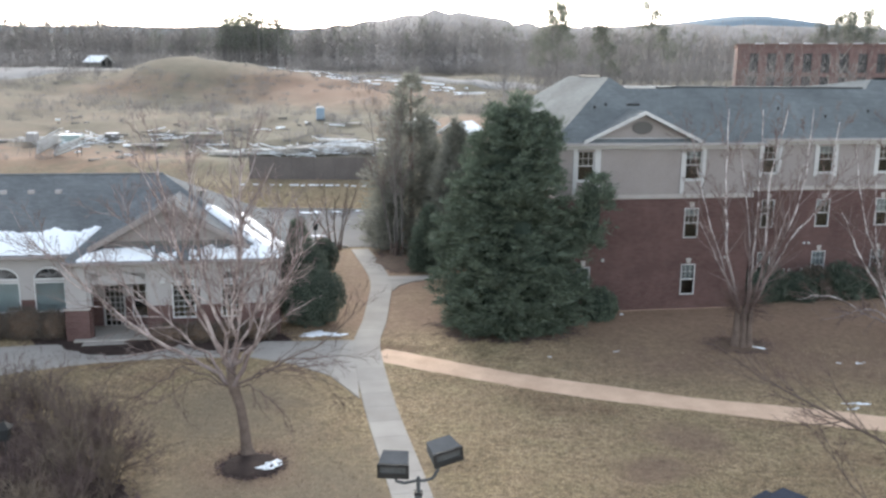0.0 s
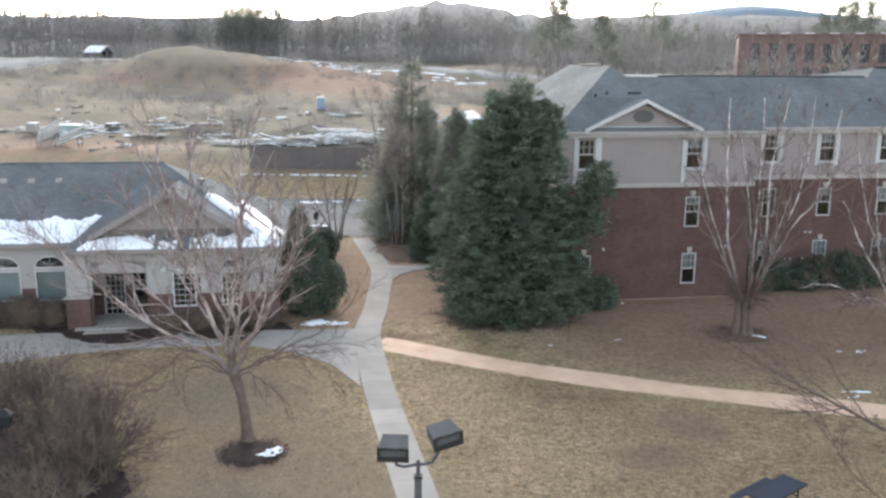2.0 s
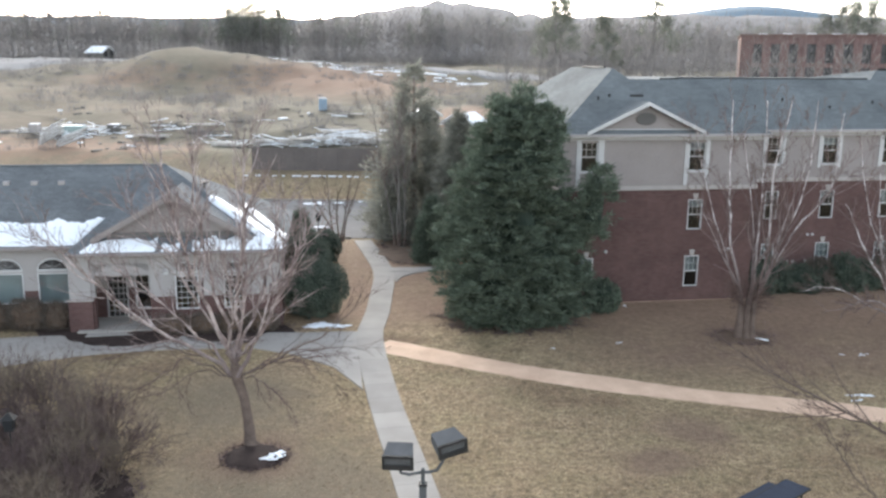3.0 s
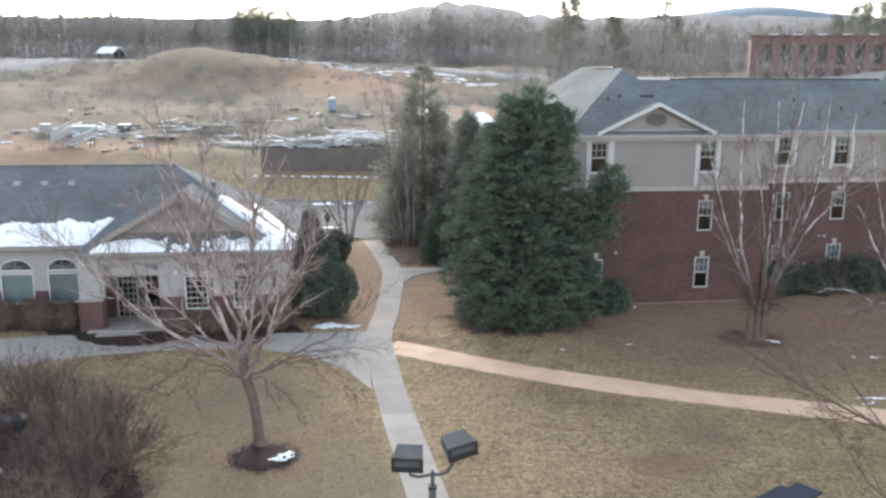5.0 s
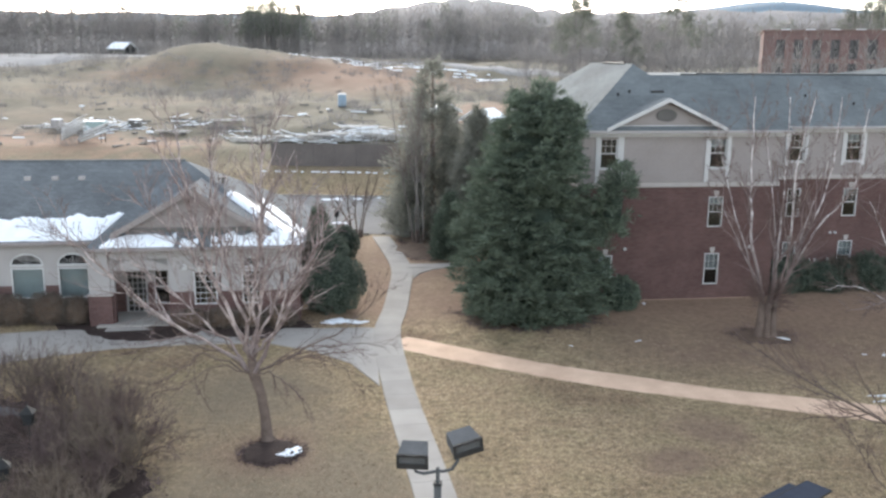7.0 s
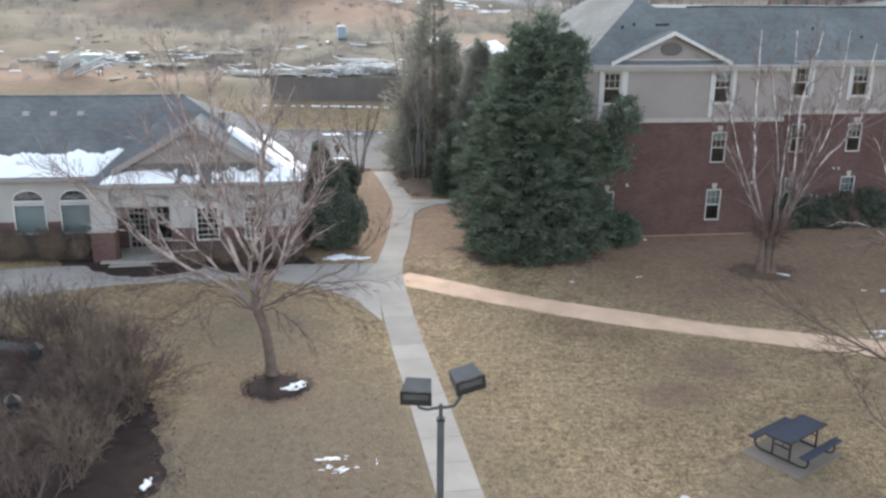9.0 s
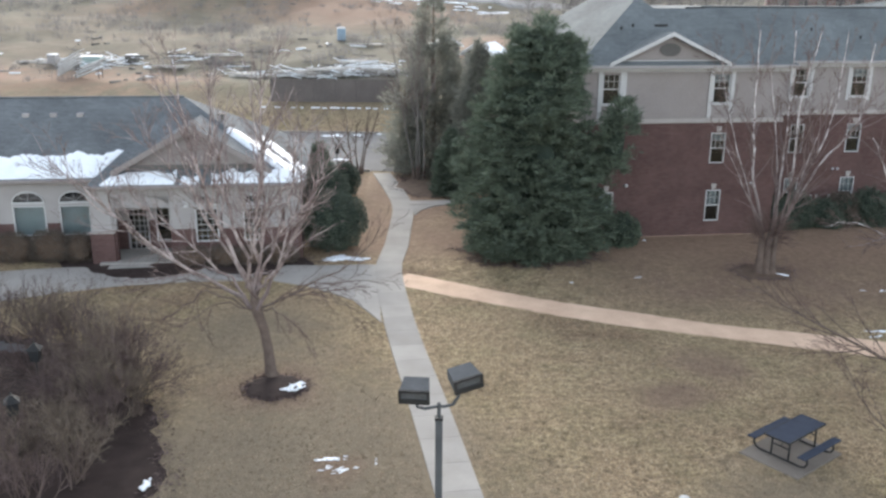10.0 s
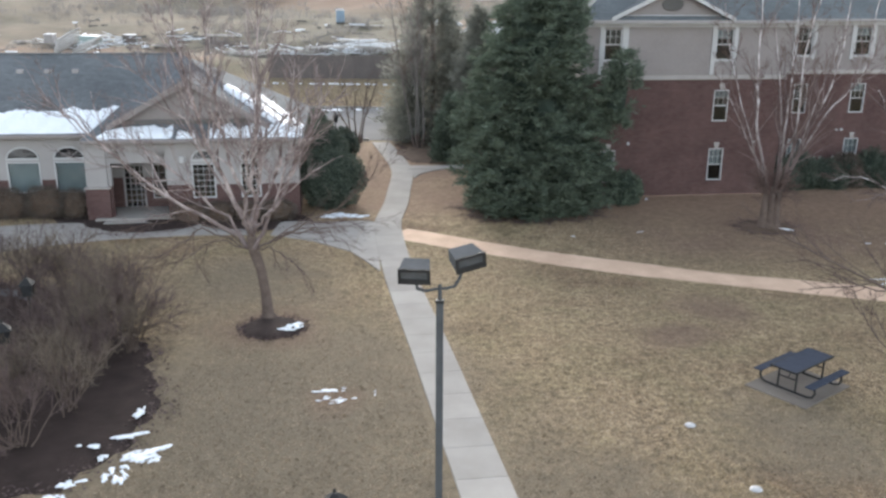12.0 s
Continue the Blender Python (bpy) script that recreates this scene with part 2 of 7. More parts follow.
def glass_material():
    m, nt, b = nodes_of("window_glass")
    b.inputs["Base Color"].default_value = (0.62, 0.68, 0.68, 1)
    b.inputs["Roughness"].default_value = 0.04
    b.inputs["Transmission Weight"].default_value = 1.0
    b.inputs["IOR"].default_value = 1.5
    bump_node(nt, b, noise_node(nt, coords(nt), 1.5, 2), 0.05, 0.02)
    return m


M = dict(
    lawn=lawn_material(),
    mulch=plain("bark_mulch", (0.022, 0.0155, 0.0135), (0.058, 0.04, 0.035), 0.95, big=1.5, fine=26, bump=0.9, dist=0.04),
    # litter brown, also used for the painted shadow under the cedar
    litter=plain("brown_litter_and_shade", (0.075, 0.052, 0.038), (0.17, 0.12, 0.088), 0.95, big=1.2, fine=14, bump=0.8, dist=0.03),
    dirt=plain("orange_clay_gravel", (0.44, 0.295, 0.205), (0.74, 0.545, 0.40), 0.95, big=0.7, fine=18, bump=0.6, dist=0.02),
    concrete=plain("broom_finished_concrete", (0.265, 0.245, 0.22), (0.368, 0.345, 0.315), 0.95, big=0.8, fine=40, bump=0.2, per_piece=0.07),
    asphalt=plain("faded_asphalt", (0.08, 0.082, 0.086), (0.15, 0.153, 0.158), 0.85, big=0.25, fine=35, bump=0.3),
    old_asphalt=plain("weathered_pale_asphalt", (0.13, 0.128, 0.125), (0.205, 0.20, 0.195), 0.95, big=0.2, fine=5, bump=0.3, spec=0.05),
    gravel=plain("pale_gravel", (0.20, 0.195, 0.19), (0.32, 0.31, 0.30), 0.95, big=0.2, fine=4, bump=0.4),
    brick=brick_material("red_brick", (0.094, 0.054, 0.050), (0.124, 0.074, 0.068), (0.145, 0.115, 0.11)),
    far_brick=brick_material("orange_brick", (0.165, 0.108, 0.10), (0.195, 0.128, 0.119), (0.20, 0.16, 0.152)),
    siding=plain("tan_lap_siding", (0.232, 0.206, 0.196), (0.295, 0.264, 0.252), 0.7, big=0.5, fine=9, bump=0.08),
    stucco=plain("pale_stucco", (0.29, 0.272, 0.264), (0.385, 0.365, 0.355), 0.9, big=0.6, fine=40, bump=0.3),
    white=plain("white_paint", (0.42, 0.415, 0.41), (0.53, 0.525, 0.52), 0.5, big=1.5, fine=20, bump=0.05),
    shingle=shingle_material("grey_shingles", (0.122, 0.134, 0.139), (0.15, 0.163, 0.167)),
    shingle_dark=shingle_material("charcoal_shingles", (0.13, 0.139, 0.146), (0.163, 0.173, 0.181)),
    metal_dark=plain("dark_metal", (0.018, 0.018, 0.018), (0.04, 0.04, 0.04), 0.65, 0.1, big=3, fine=40, bump=0.05),
    bronze=plain("dark_bronze_paint", (0.06, 0.064, 0.068), (0.105, 0.11, 0.115), 0.85, 0.0, big=3, fine=50, bump=0.06, spec=0.08),
    glass=glass_material(),
    # the dimness of the rooms is put into this dark colour
    room=plain("unlit_room_dark", (0.06, 0.055, 0.05), (0.10, 0.093, 0.083), 0.9),
    blind=plain("pale_blind", (0.33, 0.355, 0.37), (0.43, 0.455, 0.47), 0.7, big=2, fine=12),
    door=plain("dark_wood_door", (0.05, 0.035, 0.028), (0.11, 0.075, 0.055), 0.5, big=2, fine=25),
    snow=plain("old_snow", (0.72, 0.76, 0.80), (0.90, 0.92, 0.94), 0.6, big=1.5, fine=14, bump=0.5, dist=0.03),
    bark=plain("grey_brown_bark", (0.07, 0.052, 0.043), (0.19, 0.145, 0.122), 0.9, big=3, fine=22, bump=0.7, dist=0.02),
    bark_pink=birch_material("peeling_pink_bark", 2.3, 5.2, (0.29, 0.235, 0.22), (0.50, 0.43, 0.41)),
    bark_grey=plain("grey_stem_bark", (0.10, 0.09, 0.082), (0.27, 0.245, 0.225), 0.9, big=1.5, fine=8, bump=0.4),
    bark_birch=birch_material(),
    bark_white=birch_material("white_birch_bark", 0.6, 2.2),
    twig=leafy("brown_twigs", (0.075, 0.05, 0.043), (0.16, 0.11, 0.095), 0.85),
    twig_pink=leafy("reddish_twigs", (0.12, 0.092, 0.087), (0.25, 0.195, 0.185), 0.9),
    twig_tan=leafy("tan_twigs", (0.10, 0.078, 0.06), (0.225, 0.18, 0.14), 0.9),
    twig_dark=leafy("dark_red_brown_twigs", (0.07, 0.05, 0.047), (0.165, 0.12, 0.112), 0.9),
    cedar=leafy("cedar_foliage", (0.050, 0.069, 0.050), (0.130, 0.162, 0.118), 0.8, (0.25, 0.29, 0.225), thin=0.15),
    # inside of crowns: their shade is put into this dark green
    cedar_core=plain("crown_shade_core", (0.022, 0.032, 0.025), (0.045, 0.06, 0.046), 0.95, big=3, fine=14, bump=0.8, dist=0.05),
    conifer=leafy("grey_green_conifer", (0.15, 0.155, 0.128), (0.29, 0.288, 0.25), 0.8, thin=0.4),
    holly=leafy("holly_foliage", (0.06, 0.074, 0.057), (0.105, 0.126, 0.096), 0.8, (0.14, 0.16, 0.125), thin=0.1),
    hedge=leafy("winter_hedge_foliage", (0.075, 0.062, 0.05), (0.15, 0.122, 0.10), 0.8),
    # woods and pine: distance haze is put in as paler colour and translucency
    woods=leafy("haze_paled_woods", (0.165, 0.156, 0.15), (0.255, 0.24, 0.232), 0.9, thin=0.35),
    pine=leafy("haze_paled_pine_needles", (0.13, 0.138, 0.115), (0.21, 0.218, 0.185), 0.85, thin=0.4),
    grass=leafy("straw_grass_blades", (0.07, 0.054, 0.036), (0.42, 0.335, 0.235), 0.9, (0.56, 0.46, 0.33), thin=0.2),
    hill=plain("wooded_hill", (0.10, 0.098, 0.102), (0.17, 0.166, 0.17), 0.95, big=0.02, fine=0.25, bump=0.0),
    # the blue is haze put into the base colour
    blue_hill=plain("haze_blue_ridge", (0.085, 0.135, 0.18), (0.12, 0.175, 0.22), 0.95, big=0.01, fine=0.06, bump=0.1),
    navy=plain("navy_coated_steel_mesh", (0.014, 0.021, 0.037), (0.027, 0.038, 0.063), 0.65, 0.0, big=3, fine=60, bump=0.25),
    lumber=plain("pale_lumber", (0.30, 0.28, 0.25), (0.62, 0.60, 0.57), 0.85, big=1, fine=8, per_piece=0.2),
    screen=plain("dark_fence_screen", (0.10, 0.088, 0.083), (0.16, 0.14, 0.13), 0.9, big=0.5, fine=6, bump=0.3),
    blue=plain("blue_plastic", (0.19, 0.26, 0.33), (0.25, 0.33, 0.40), 0.6),
    teal=plain("faded_teal_paint", (0.24, 0.31, 0.29), (0.33, 0.40, 0.38), 0.6),
    car_white=plain("white_car_paint", (0.50, 0.50, 0.50), (0.58, 0.58, 0.58), 0.55, big=1, fine=5, bump=0.0),
    car_glass=plain("dark_car_glass", (0.01, 0.012, 0.014), (0.02, 0.022, 0.025), 0.08, bump=0.0),
    rubber=plain("tyre_rubber", (0.015, 0.015, 0.015), (0.03, 0.03, 0.03), 0.85),
    louver=plain("grey_louver_paint", (0.10, 0.095, 0.09), (0.16, 0.15, 0.14), 0.7),
    stone=plain("cast_stone", (0.32, 0.292, 0.272), (0.42, 0.39, 0.365), 0.85),
)


# ---------------------------------------------------------------- mesh tools
class Mesh:
    """A growing list of corners and faces."""

    def __init__(self):
        self.v, self.f, self.n = [], [], 0

    def add(self, verts, faces):
        k = self.n
        self.v.extend(tuple(p) for p in verts)
        self.f.extend(tuple(i + k for i in f) for f in faces)
        self.n += len(verts)
        return self

    def box(self, x0, x1, y0, y1, z0, z1, m=None):
        p = [Vector((x, y, z)) for z in (z0, z1) for y in (y0, y1) for x in (x0, x1)]
        if m is not None:
            p = [m @ q for q in p]
        return self.add(p, [(0, 2, 3, 1), (4, 5, 7, 6), (0, 1, 5, 4), (2, 6, 7, 3), (0, 4, 6, 2), (1, 3, 7, 5)])

    def cbox(self, x0, x1, y0, y1, z0, z1, c=0.01, m=None):
        """A box with chamfered edges."""
        pts, idx = [], {}
        lo, hi = (x0, y0, z0), (x1, y1, z1)
        for sx in (0, 1):
            for sy in (0, 1):
                for sz in (0, 1):
                    s = (sx, sy, sz)
                    corner = [(lo, hi)[s[i]][i] for i in range(3)]
                    for ax in range(3):
                        q = [corner[i] + (0 if i == ax else (c if s[i] == 0 else -c)) for i in range(3)]
                        idx[(s, ax)] = len(pts)
                        pts.append(m @ Vector(q) if m is not None else q)
        faces = []
        for ax in range(3):
            a, b = (ax + 1) % 3, (ax + 2) % 3
            for side in (0, 1):
                ring = []
                for sa, sb in ((0, 0), (1, 0), (1, 1), (0, 1)):
                    s = [0, 0, 0]
                    s[ax], s[a], s[b] = side, sa, sb
                    ring.append(idx[(tuple(s), ax)])
                faces.append(ring if side else ring[::-1])
            for sa in (0, 1):
                for sb in (0, 1):
                    s0, s1 = [0, 0, 0], [0, 0, 0]
                    s0[ax], s1[ax] = 0, 1
                    for s in (s0, s1):
                        s[a], s[b] = sa, sb
                    s0, s1 = tuple(s0), tuple(s1)
                    q = [idx[(s0, a)], idx[(s1, a)], idx[(s1, b)], idx[(s0, b)]]
                    faces.append(q if sa != sb else q[::-1])
        for sx in (0, 1):
            for sy in (0, 1):
                for sz in (0, 1):
                    t = [idx[((sx, sy, sz), k)] for k in range(3)]
                    faces.append(t if (sx + sy + sz) % 2 else t[::-1])
        return self.add(pts, faces)

    def tube(self, pts, radii, sides=6, cap=True):
        pts = [Vector(p) for p in pts]
        rings, ref = [], None
        for i, p in enumerate(pts):
            d = (pts[min(i + 1, len(pts) - 1)] - pts[max(i - 1, 0)])
            d = d.normalized() if d.length > 1e-9 else Vector((0, 0, 1))
            if ref is None:
                ref = Vector((1, 0, 0)) if abs(d.x) < 0.8 else Vector((0, 1, 0))
            a = ref - d * ref.dot(d)
            a = a.normalized() if a.length > 1e-6 else d.orthogonal().normalized()
            ref, b = a, d.cross(a)
            r = radii[i] if hasattr(radii, "__len__") else radii
            rings.append([p + r * (math.cos(6.28318 * k / sides) * a + math.sin(6.28318 * k / sides) * b) for k in range(sides)])
        v = [q for ring in rings for q in ring]
        f = [(i * sides + k, i * sides + (k + 1) % sides, (i + 1) * sides + (k + 1) % sides, (i + 1) * sides + k)
             for i in range(len(rings) - 1) for k in range(sides)]
        if cap:
            f += [tuple(range(sides))[::-1], tuple((len(rings) - 1) * sides + k for k in range(sides))]
        return self.add(v, f)

    def poly_prism(self, outline, axis_from, axis_to, frame3):
        """An outline (a, b) pushed along the third direction; frame3(a, b, c) gives the place."""
        n = len(outline)
        v = [frame3(a, b, axis_from) for a, b in outline] + [frame3(a, b, axis_to) for a, b in outline]
        f = [tuple(range(n)), tuple(range(2 * n - 1, n - 1, -1))] + [(i, n + i, n + (i + 1) % n, (i + 1) % n) for i in range(n)]
        return self.add(v, f)


def part(name, mesh, material, parent=None, label="", smooth=False):
    me = bpy.data.meshes.new(name)
    me.from_pydata([tuple(p) for p in mesh.v], [], mesh.f)
    me.materials.append(material)
    if smooth:
        me.polygons.foreach_set("use_smooth", [True] * len(me.polygons))
    me.update()
    ob = new(name, me)
    ob.parent = parent
    if label:
        tagged(ob, label)
    return ob


def fix_normals(ob):
    bm = bmesh.new()
    bm.from_mesh(ob.data)
    bmesh.ops.recalc_face_normals(bm, faces=bm.faces)
    bm.to_mesh(ob.data)
    bm.free()
    return ob


def thing(name, label, category, m=None, group="", kind=""):
    ob = tagged(new(name), label, category, group, kind)
    if m is not None:
        ob.matrix_basis = m
    return ob


def blades(mesh, base, way, length, width, rng, bend=0.25):
    """Many slim bent leaves or sprigs: arrays of bases and directions."""
    base, way = np.asarray(base, float), np.asarray(way, float)
    n = len(base)
    way = way / np.maximum(np.linalg.norm(way, axis=1, keepdims=True), 1e-9)
    side = np.cross(way, rng.normal(size=(n, 3)))
    side /= np.maximum(np.linalg.norm(side, axis=1, keepdims=True), 1e-9)
    up = np.cross(side, way)
    ln = (np.ones(n) * length)[:, None] * rng.uniform(0.6, 1.3, (n, 1))
    wd = (np.ones(n) * width)[:, None] * rng.uniform(0.7, 1.3, (n, 1))
    mid = base + way * ln * 0.55 + up * ln * bend * 0.25
    tip = base + way * ln + up * ln * bend * rng.uniform(-1, 1, (n, 1))
    v = np.stack([base - side * wd * 0.3, base + side * wd * 0.3, mid + side * wd * 0.5, mid - side * wd * 0.5, tip], 1).reshape(-1, 3)
    k = mesh.n
    mesh.v.extend(map(tuple, v.tolist()))
    for i in range(n):
        o = k + 5 * i
        mesh.f.append((o, o + 1, o + 2, o + 3))
        mesh.f.append((o + 3, o + 2, o + 4))
    mesh.n += 5 * n


def smooth01(a, b, x):
    t = np.clip((np.asarray(x, float) - a) / (b - a), 0, 1)
    return t * t * (3 - 2 * t)


def wave(x, y, s, seed=0):
    """A cheap uneven swell, about -1 to 1."""
    x, y = np.asarray(x, float) / s, np.asarray(y, float) / s
    return (np.sin(1.3 * x + 0.7 * y + seed) + np.sin(-0.6 * x + 1.9 * y + 2.1 * seed + 1) + np.sin(2.3 * x - 1.1 * y + 0.7 * seed + 2)) / 3


def ground_z(x, y):
    x, y = np.asarray(x, float), np.asarray(y, float)
    near = smooth01(33, 46, y) * (0.08 + 0.30 * smooth01(-4, 6, x)) * (1 - smooth01(58, 66, y) * smooth01(3, -5, x))
    near = near + 0.03 * wave(x, y, 4.0)
    # grassy bank behind the car park, then the building site climbing to the far road
    rise = (1.7 * smooth01(83, 90, y) + 1.4 * smooth01(90, 98, y) + 2.9 * smooth01(100, 140, y)
            + (4.0 + 2.4 * smooth01(40, -40, x)) * smooth01(145, 212, y) + (3.0 - 2.0 * smooth01(40, -40, x)) * smooth01(215, 300, y))
    mound = 5.2 * np.exp(-(((x + 59) / 13.5) ** 2 + ((y - 186) / 18) ** 2)) + 2.4 * np.exp(-(((x + 38) / 12) ** 2 + ((y - 180) / 16) ** 2))
    mound = mound + 2.2 * np.exp(-(((x + 85) / 16) ** 2 + ((y - 150) / 14) ** 2))
    rough = 0.35 * wave(x, y, 4.1, 9) * smooth01(160, 178, y) + (0.22 * wave(x, y, 2.1, 5) + 0.3 * wave(x, y, 5.3, 3)) * smooth01(93, 110, y) + (0.8 * wave(x, y, 13, 7) * smooth01(135, 165, y) + 0.5 * wave(x, y, 31, 1) * smooth01(120, 170, y)) * (0.12 + 0.88 * smooth01(-98, -74, x))
    return near + rise + mound + rough


# ---------------------------------------------------------------- ground
def ground_sheet():
    xs = np.concatenate([np.arange(-2500, -700, 100), np.arange(-700, -160, 30), np.arange(-160, -40, 4), np.arange(-40, 40, 1.0), np.arange(40, 160, 4), np.arange(160, 701, 30), np.arange(800, 2501, 100)])
    ys = np.concatenate([np.arange(-80, 6, 8), np.arange(6, 70, 1.0), np.arange(70, 260, 2.5), np.arange(260, 400, 8), np.arange(400, 1001, 50), np.arange(1100, 2701, 100)])
    X, Y = np.meshgrid(xs, ys)
    Z = ground_z(X, Y)
    g, nx = Mesh(), len(xs)
    g.v = np.stack([X, Y, Z], -1).reshape(-1, 3).tolist()
    g.f = [(j * nx + i, j * nx + i + 1, (j + 1) * nx + i + 1, (j + 1) * nx + i) for j in range(len(ys) - 1) for i in range(nx - 1)]
    ob = part("ground", g, M["lawn"], smooth=True)
    return tagged(ob, "dormant tan lawn rising to an orange dirt building site", "ground", kind="structure")


ground_sheet()


def spline(pts, step):
    """Evenly spaced places along a smooth curve through a few control points."""
    p = [np.array(q, float) for q in pts]
    p = [2 * p[0] - p[1]] + p + [2 * p[-1] - p[-2]]
    out = []
    for i in range(1, len(p) - 2):
        for t in np.linspace(0, 1, 24, endpoint=False):
            a, b, c, d = p[i - 1], p[i], p[i + 1], p[i + 2]
            out.append(0.5 * (2 * b + (c - a) * t + (2 * a - 5 * b + 4 * c - d) * t ** 2 + (3 * b - a - 3 * c + d) * t ** 3))
    out.append(p[-2])
    out = np.array(out)
    s = np.concatenate([[0], np.cumsum(np.linalg.norm(np.diff(out, axis=0), axis=1))])
    k = np.arange(0, s[-1] + 1e-6, step)
    return np.stack([np.interp(k, s, out[:, 0]), np.interp(k, s, out[:, 1])], 1)


def sides_of(line, widths):
    d = np.gradient(line, axis=0)
    d /= np.linalg.norm(d, axis=1, keepdims=True)
    n = np.stack([-d[:, 1], d[:, 0]], 1) * (np.ones(len(line)) * widths)[:, None] / 2
    return line + n, line - n


def cast_slab(q, lift, path):
    c = sum(q) / len(q)
    n = len(q)
    q = [c + (p - c) * 0.9975 for p in q]
    m = Mesh()
    top = [(p[0], p[1], float(ground_z(*p)) + lift) for p in q]
    low = [(p[0], p[1], p[2] - 0.15) for p in top]
    inner = [(c[0] + (p[0] - c[0]) * 0.985, c[1] + (p[1] - c[1]) * 0.985, p[2] + 0.006) for p in top]
    rows = [(k * n + i, k * n + (i + 1) % n, (k + 1) * n + (i + 1) % n, (k + 1) * n + i) for k in range(2) for i in range(n)]
    m.add(low + top + inner, rows + [tuple(range(2 * n, 3 * n))])
    fix_normals(part("slab", m, M["concrete"], path))


def paved_apron(label, quads, lift):
    path = thing("walkway", label, "walkway", kind="structure")
    for q in quads:
        cast_slab([np.array(p) for p in q], lift, path)


def slab_walk(label, pts, width, lift, step=1.5):
    """A concrete walk of separate cast slabs with open joints."""
    path = thing("walkway", label, "walkway", kind="structure")
    line = spline(pts, step)
    if hasattr(width, '__len__'):
        width = np.interp(np.linspace(0, 1, len(line)), np.linspace(0, 1, len(width)), width)
    left, right = sides_of(line, width)
    for i in range(len(line) - 1):
        cast_slab([left[i], right[i], right[i + 1], left[i + 1]], lift, path)
    return path


slab_walk("pale concrete footpath of cast slabs running back to the car park", [(3.15, 5), (0.57, 17.2), (-1.2, 25.5), (-2.95, 33.5), (-4.15, 40.5), (-4.15, 44.5), (-4.28, 48.5), (-4.42, 52), (-4.8, 54.8), (-5.45, 57.6), (-6.2, 60.6), (-6.9, 63.4), (-7.2, 64.6)], 1.3, 0.040)
slab_walk("pale concrete walk curving before the brick clubhouse", [(-30, 32.5), (-24, 36.0), (-20.7, 37.7), (-17, 38.8), (-14.2, 39.1), (-12, 39.55), (-9.5, 39.85)], (5, 5, 5, 4.7, 3.9, 2.9, 2.0, 2.3), 0.030)
slab_walk("short concrete branch path beside the big cedar", [(-4.2, 54.35), (-1.5, 54.55), (4, 55.3)], 1.05, 0.054)
paved_apron("flared concrete slabs where the walks meet", [[(-9.48, 41.0), (-9.46, 38.68), (-7.36, 37.82), (-7.52, 41.1)], [(-7.5, 41.1), (-7.34, 37.8), (-5.33, 36.3), (-5.3, 41.35)], [(-5.28, 41.35), (-5.31, 36.28), (-3.76, 33.75), (-4.84, 41.3)],
                                                           [(-3.64, 51.2), (-3.35, 52.5), (-2.6, 53.5), (-1.7, 54.0), (-4.05, 53.82)]], 0.035)


def clay_path():
    line = spline([(-3.5, 39.4), (-0.7, 37.85), (4.0, 35.6), (8.5, 34.08), (12.5, 32.95), (15.4, 32.2), (24, 30.2), (36, 27.7)], 0.5)
    rng = np.random.default_rng(4)
    wid = 1.8 + 0.12 * np.sin(np.arange(len(line)) * 0.37) + rng.normal(0, 0.05, len(line))
    rows = [line + (a - line) * k for k, a in ((1.0, sides_of(line, wid)[0]), (0.55, sides_of(line, wid)[0]), (0, line))]
    rows += [line + (sides_of(line, wid)[1] - line) * k for k in (0.55, 1.0)]
    m, n = Mesh(), len(line)
    for r, lift in zip(rows, (-0.01, 0.03, 0.035, 0.03, -0.01)):
        m.v += [(p[0], p[1], float(ground_z(*p)) + lift) for p in r]
    m.f = [(k * n + i, (k + 1) * n + i, (k + 1) * n + i + 1, k * n + i + 1) for k in range(4) for i in range(n - 1)]
    tagged(part("clay_path", m, M["dirt"], smooth=True), "orange clay and gravel footpath with ragged edges", "footpath", kind="structure")


clay_path()


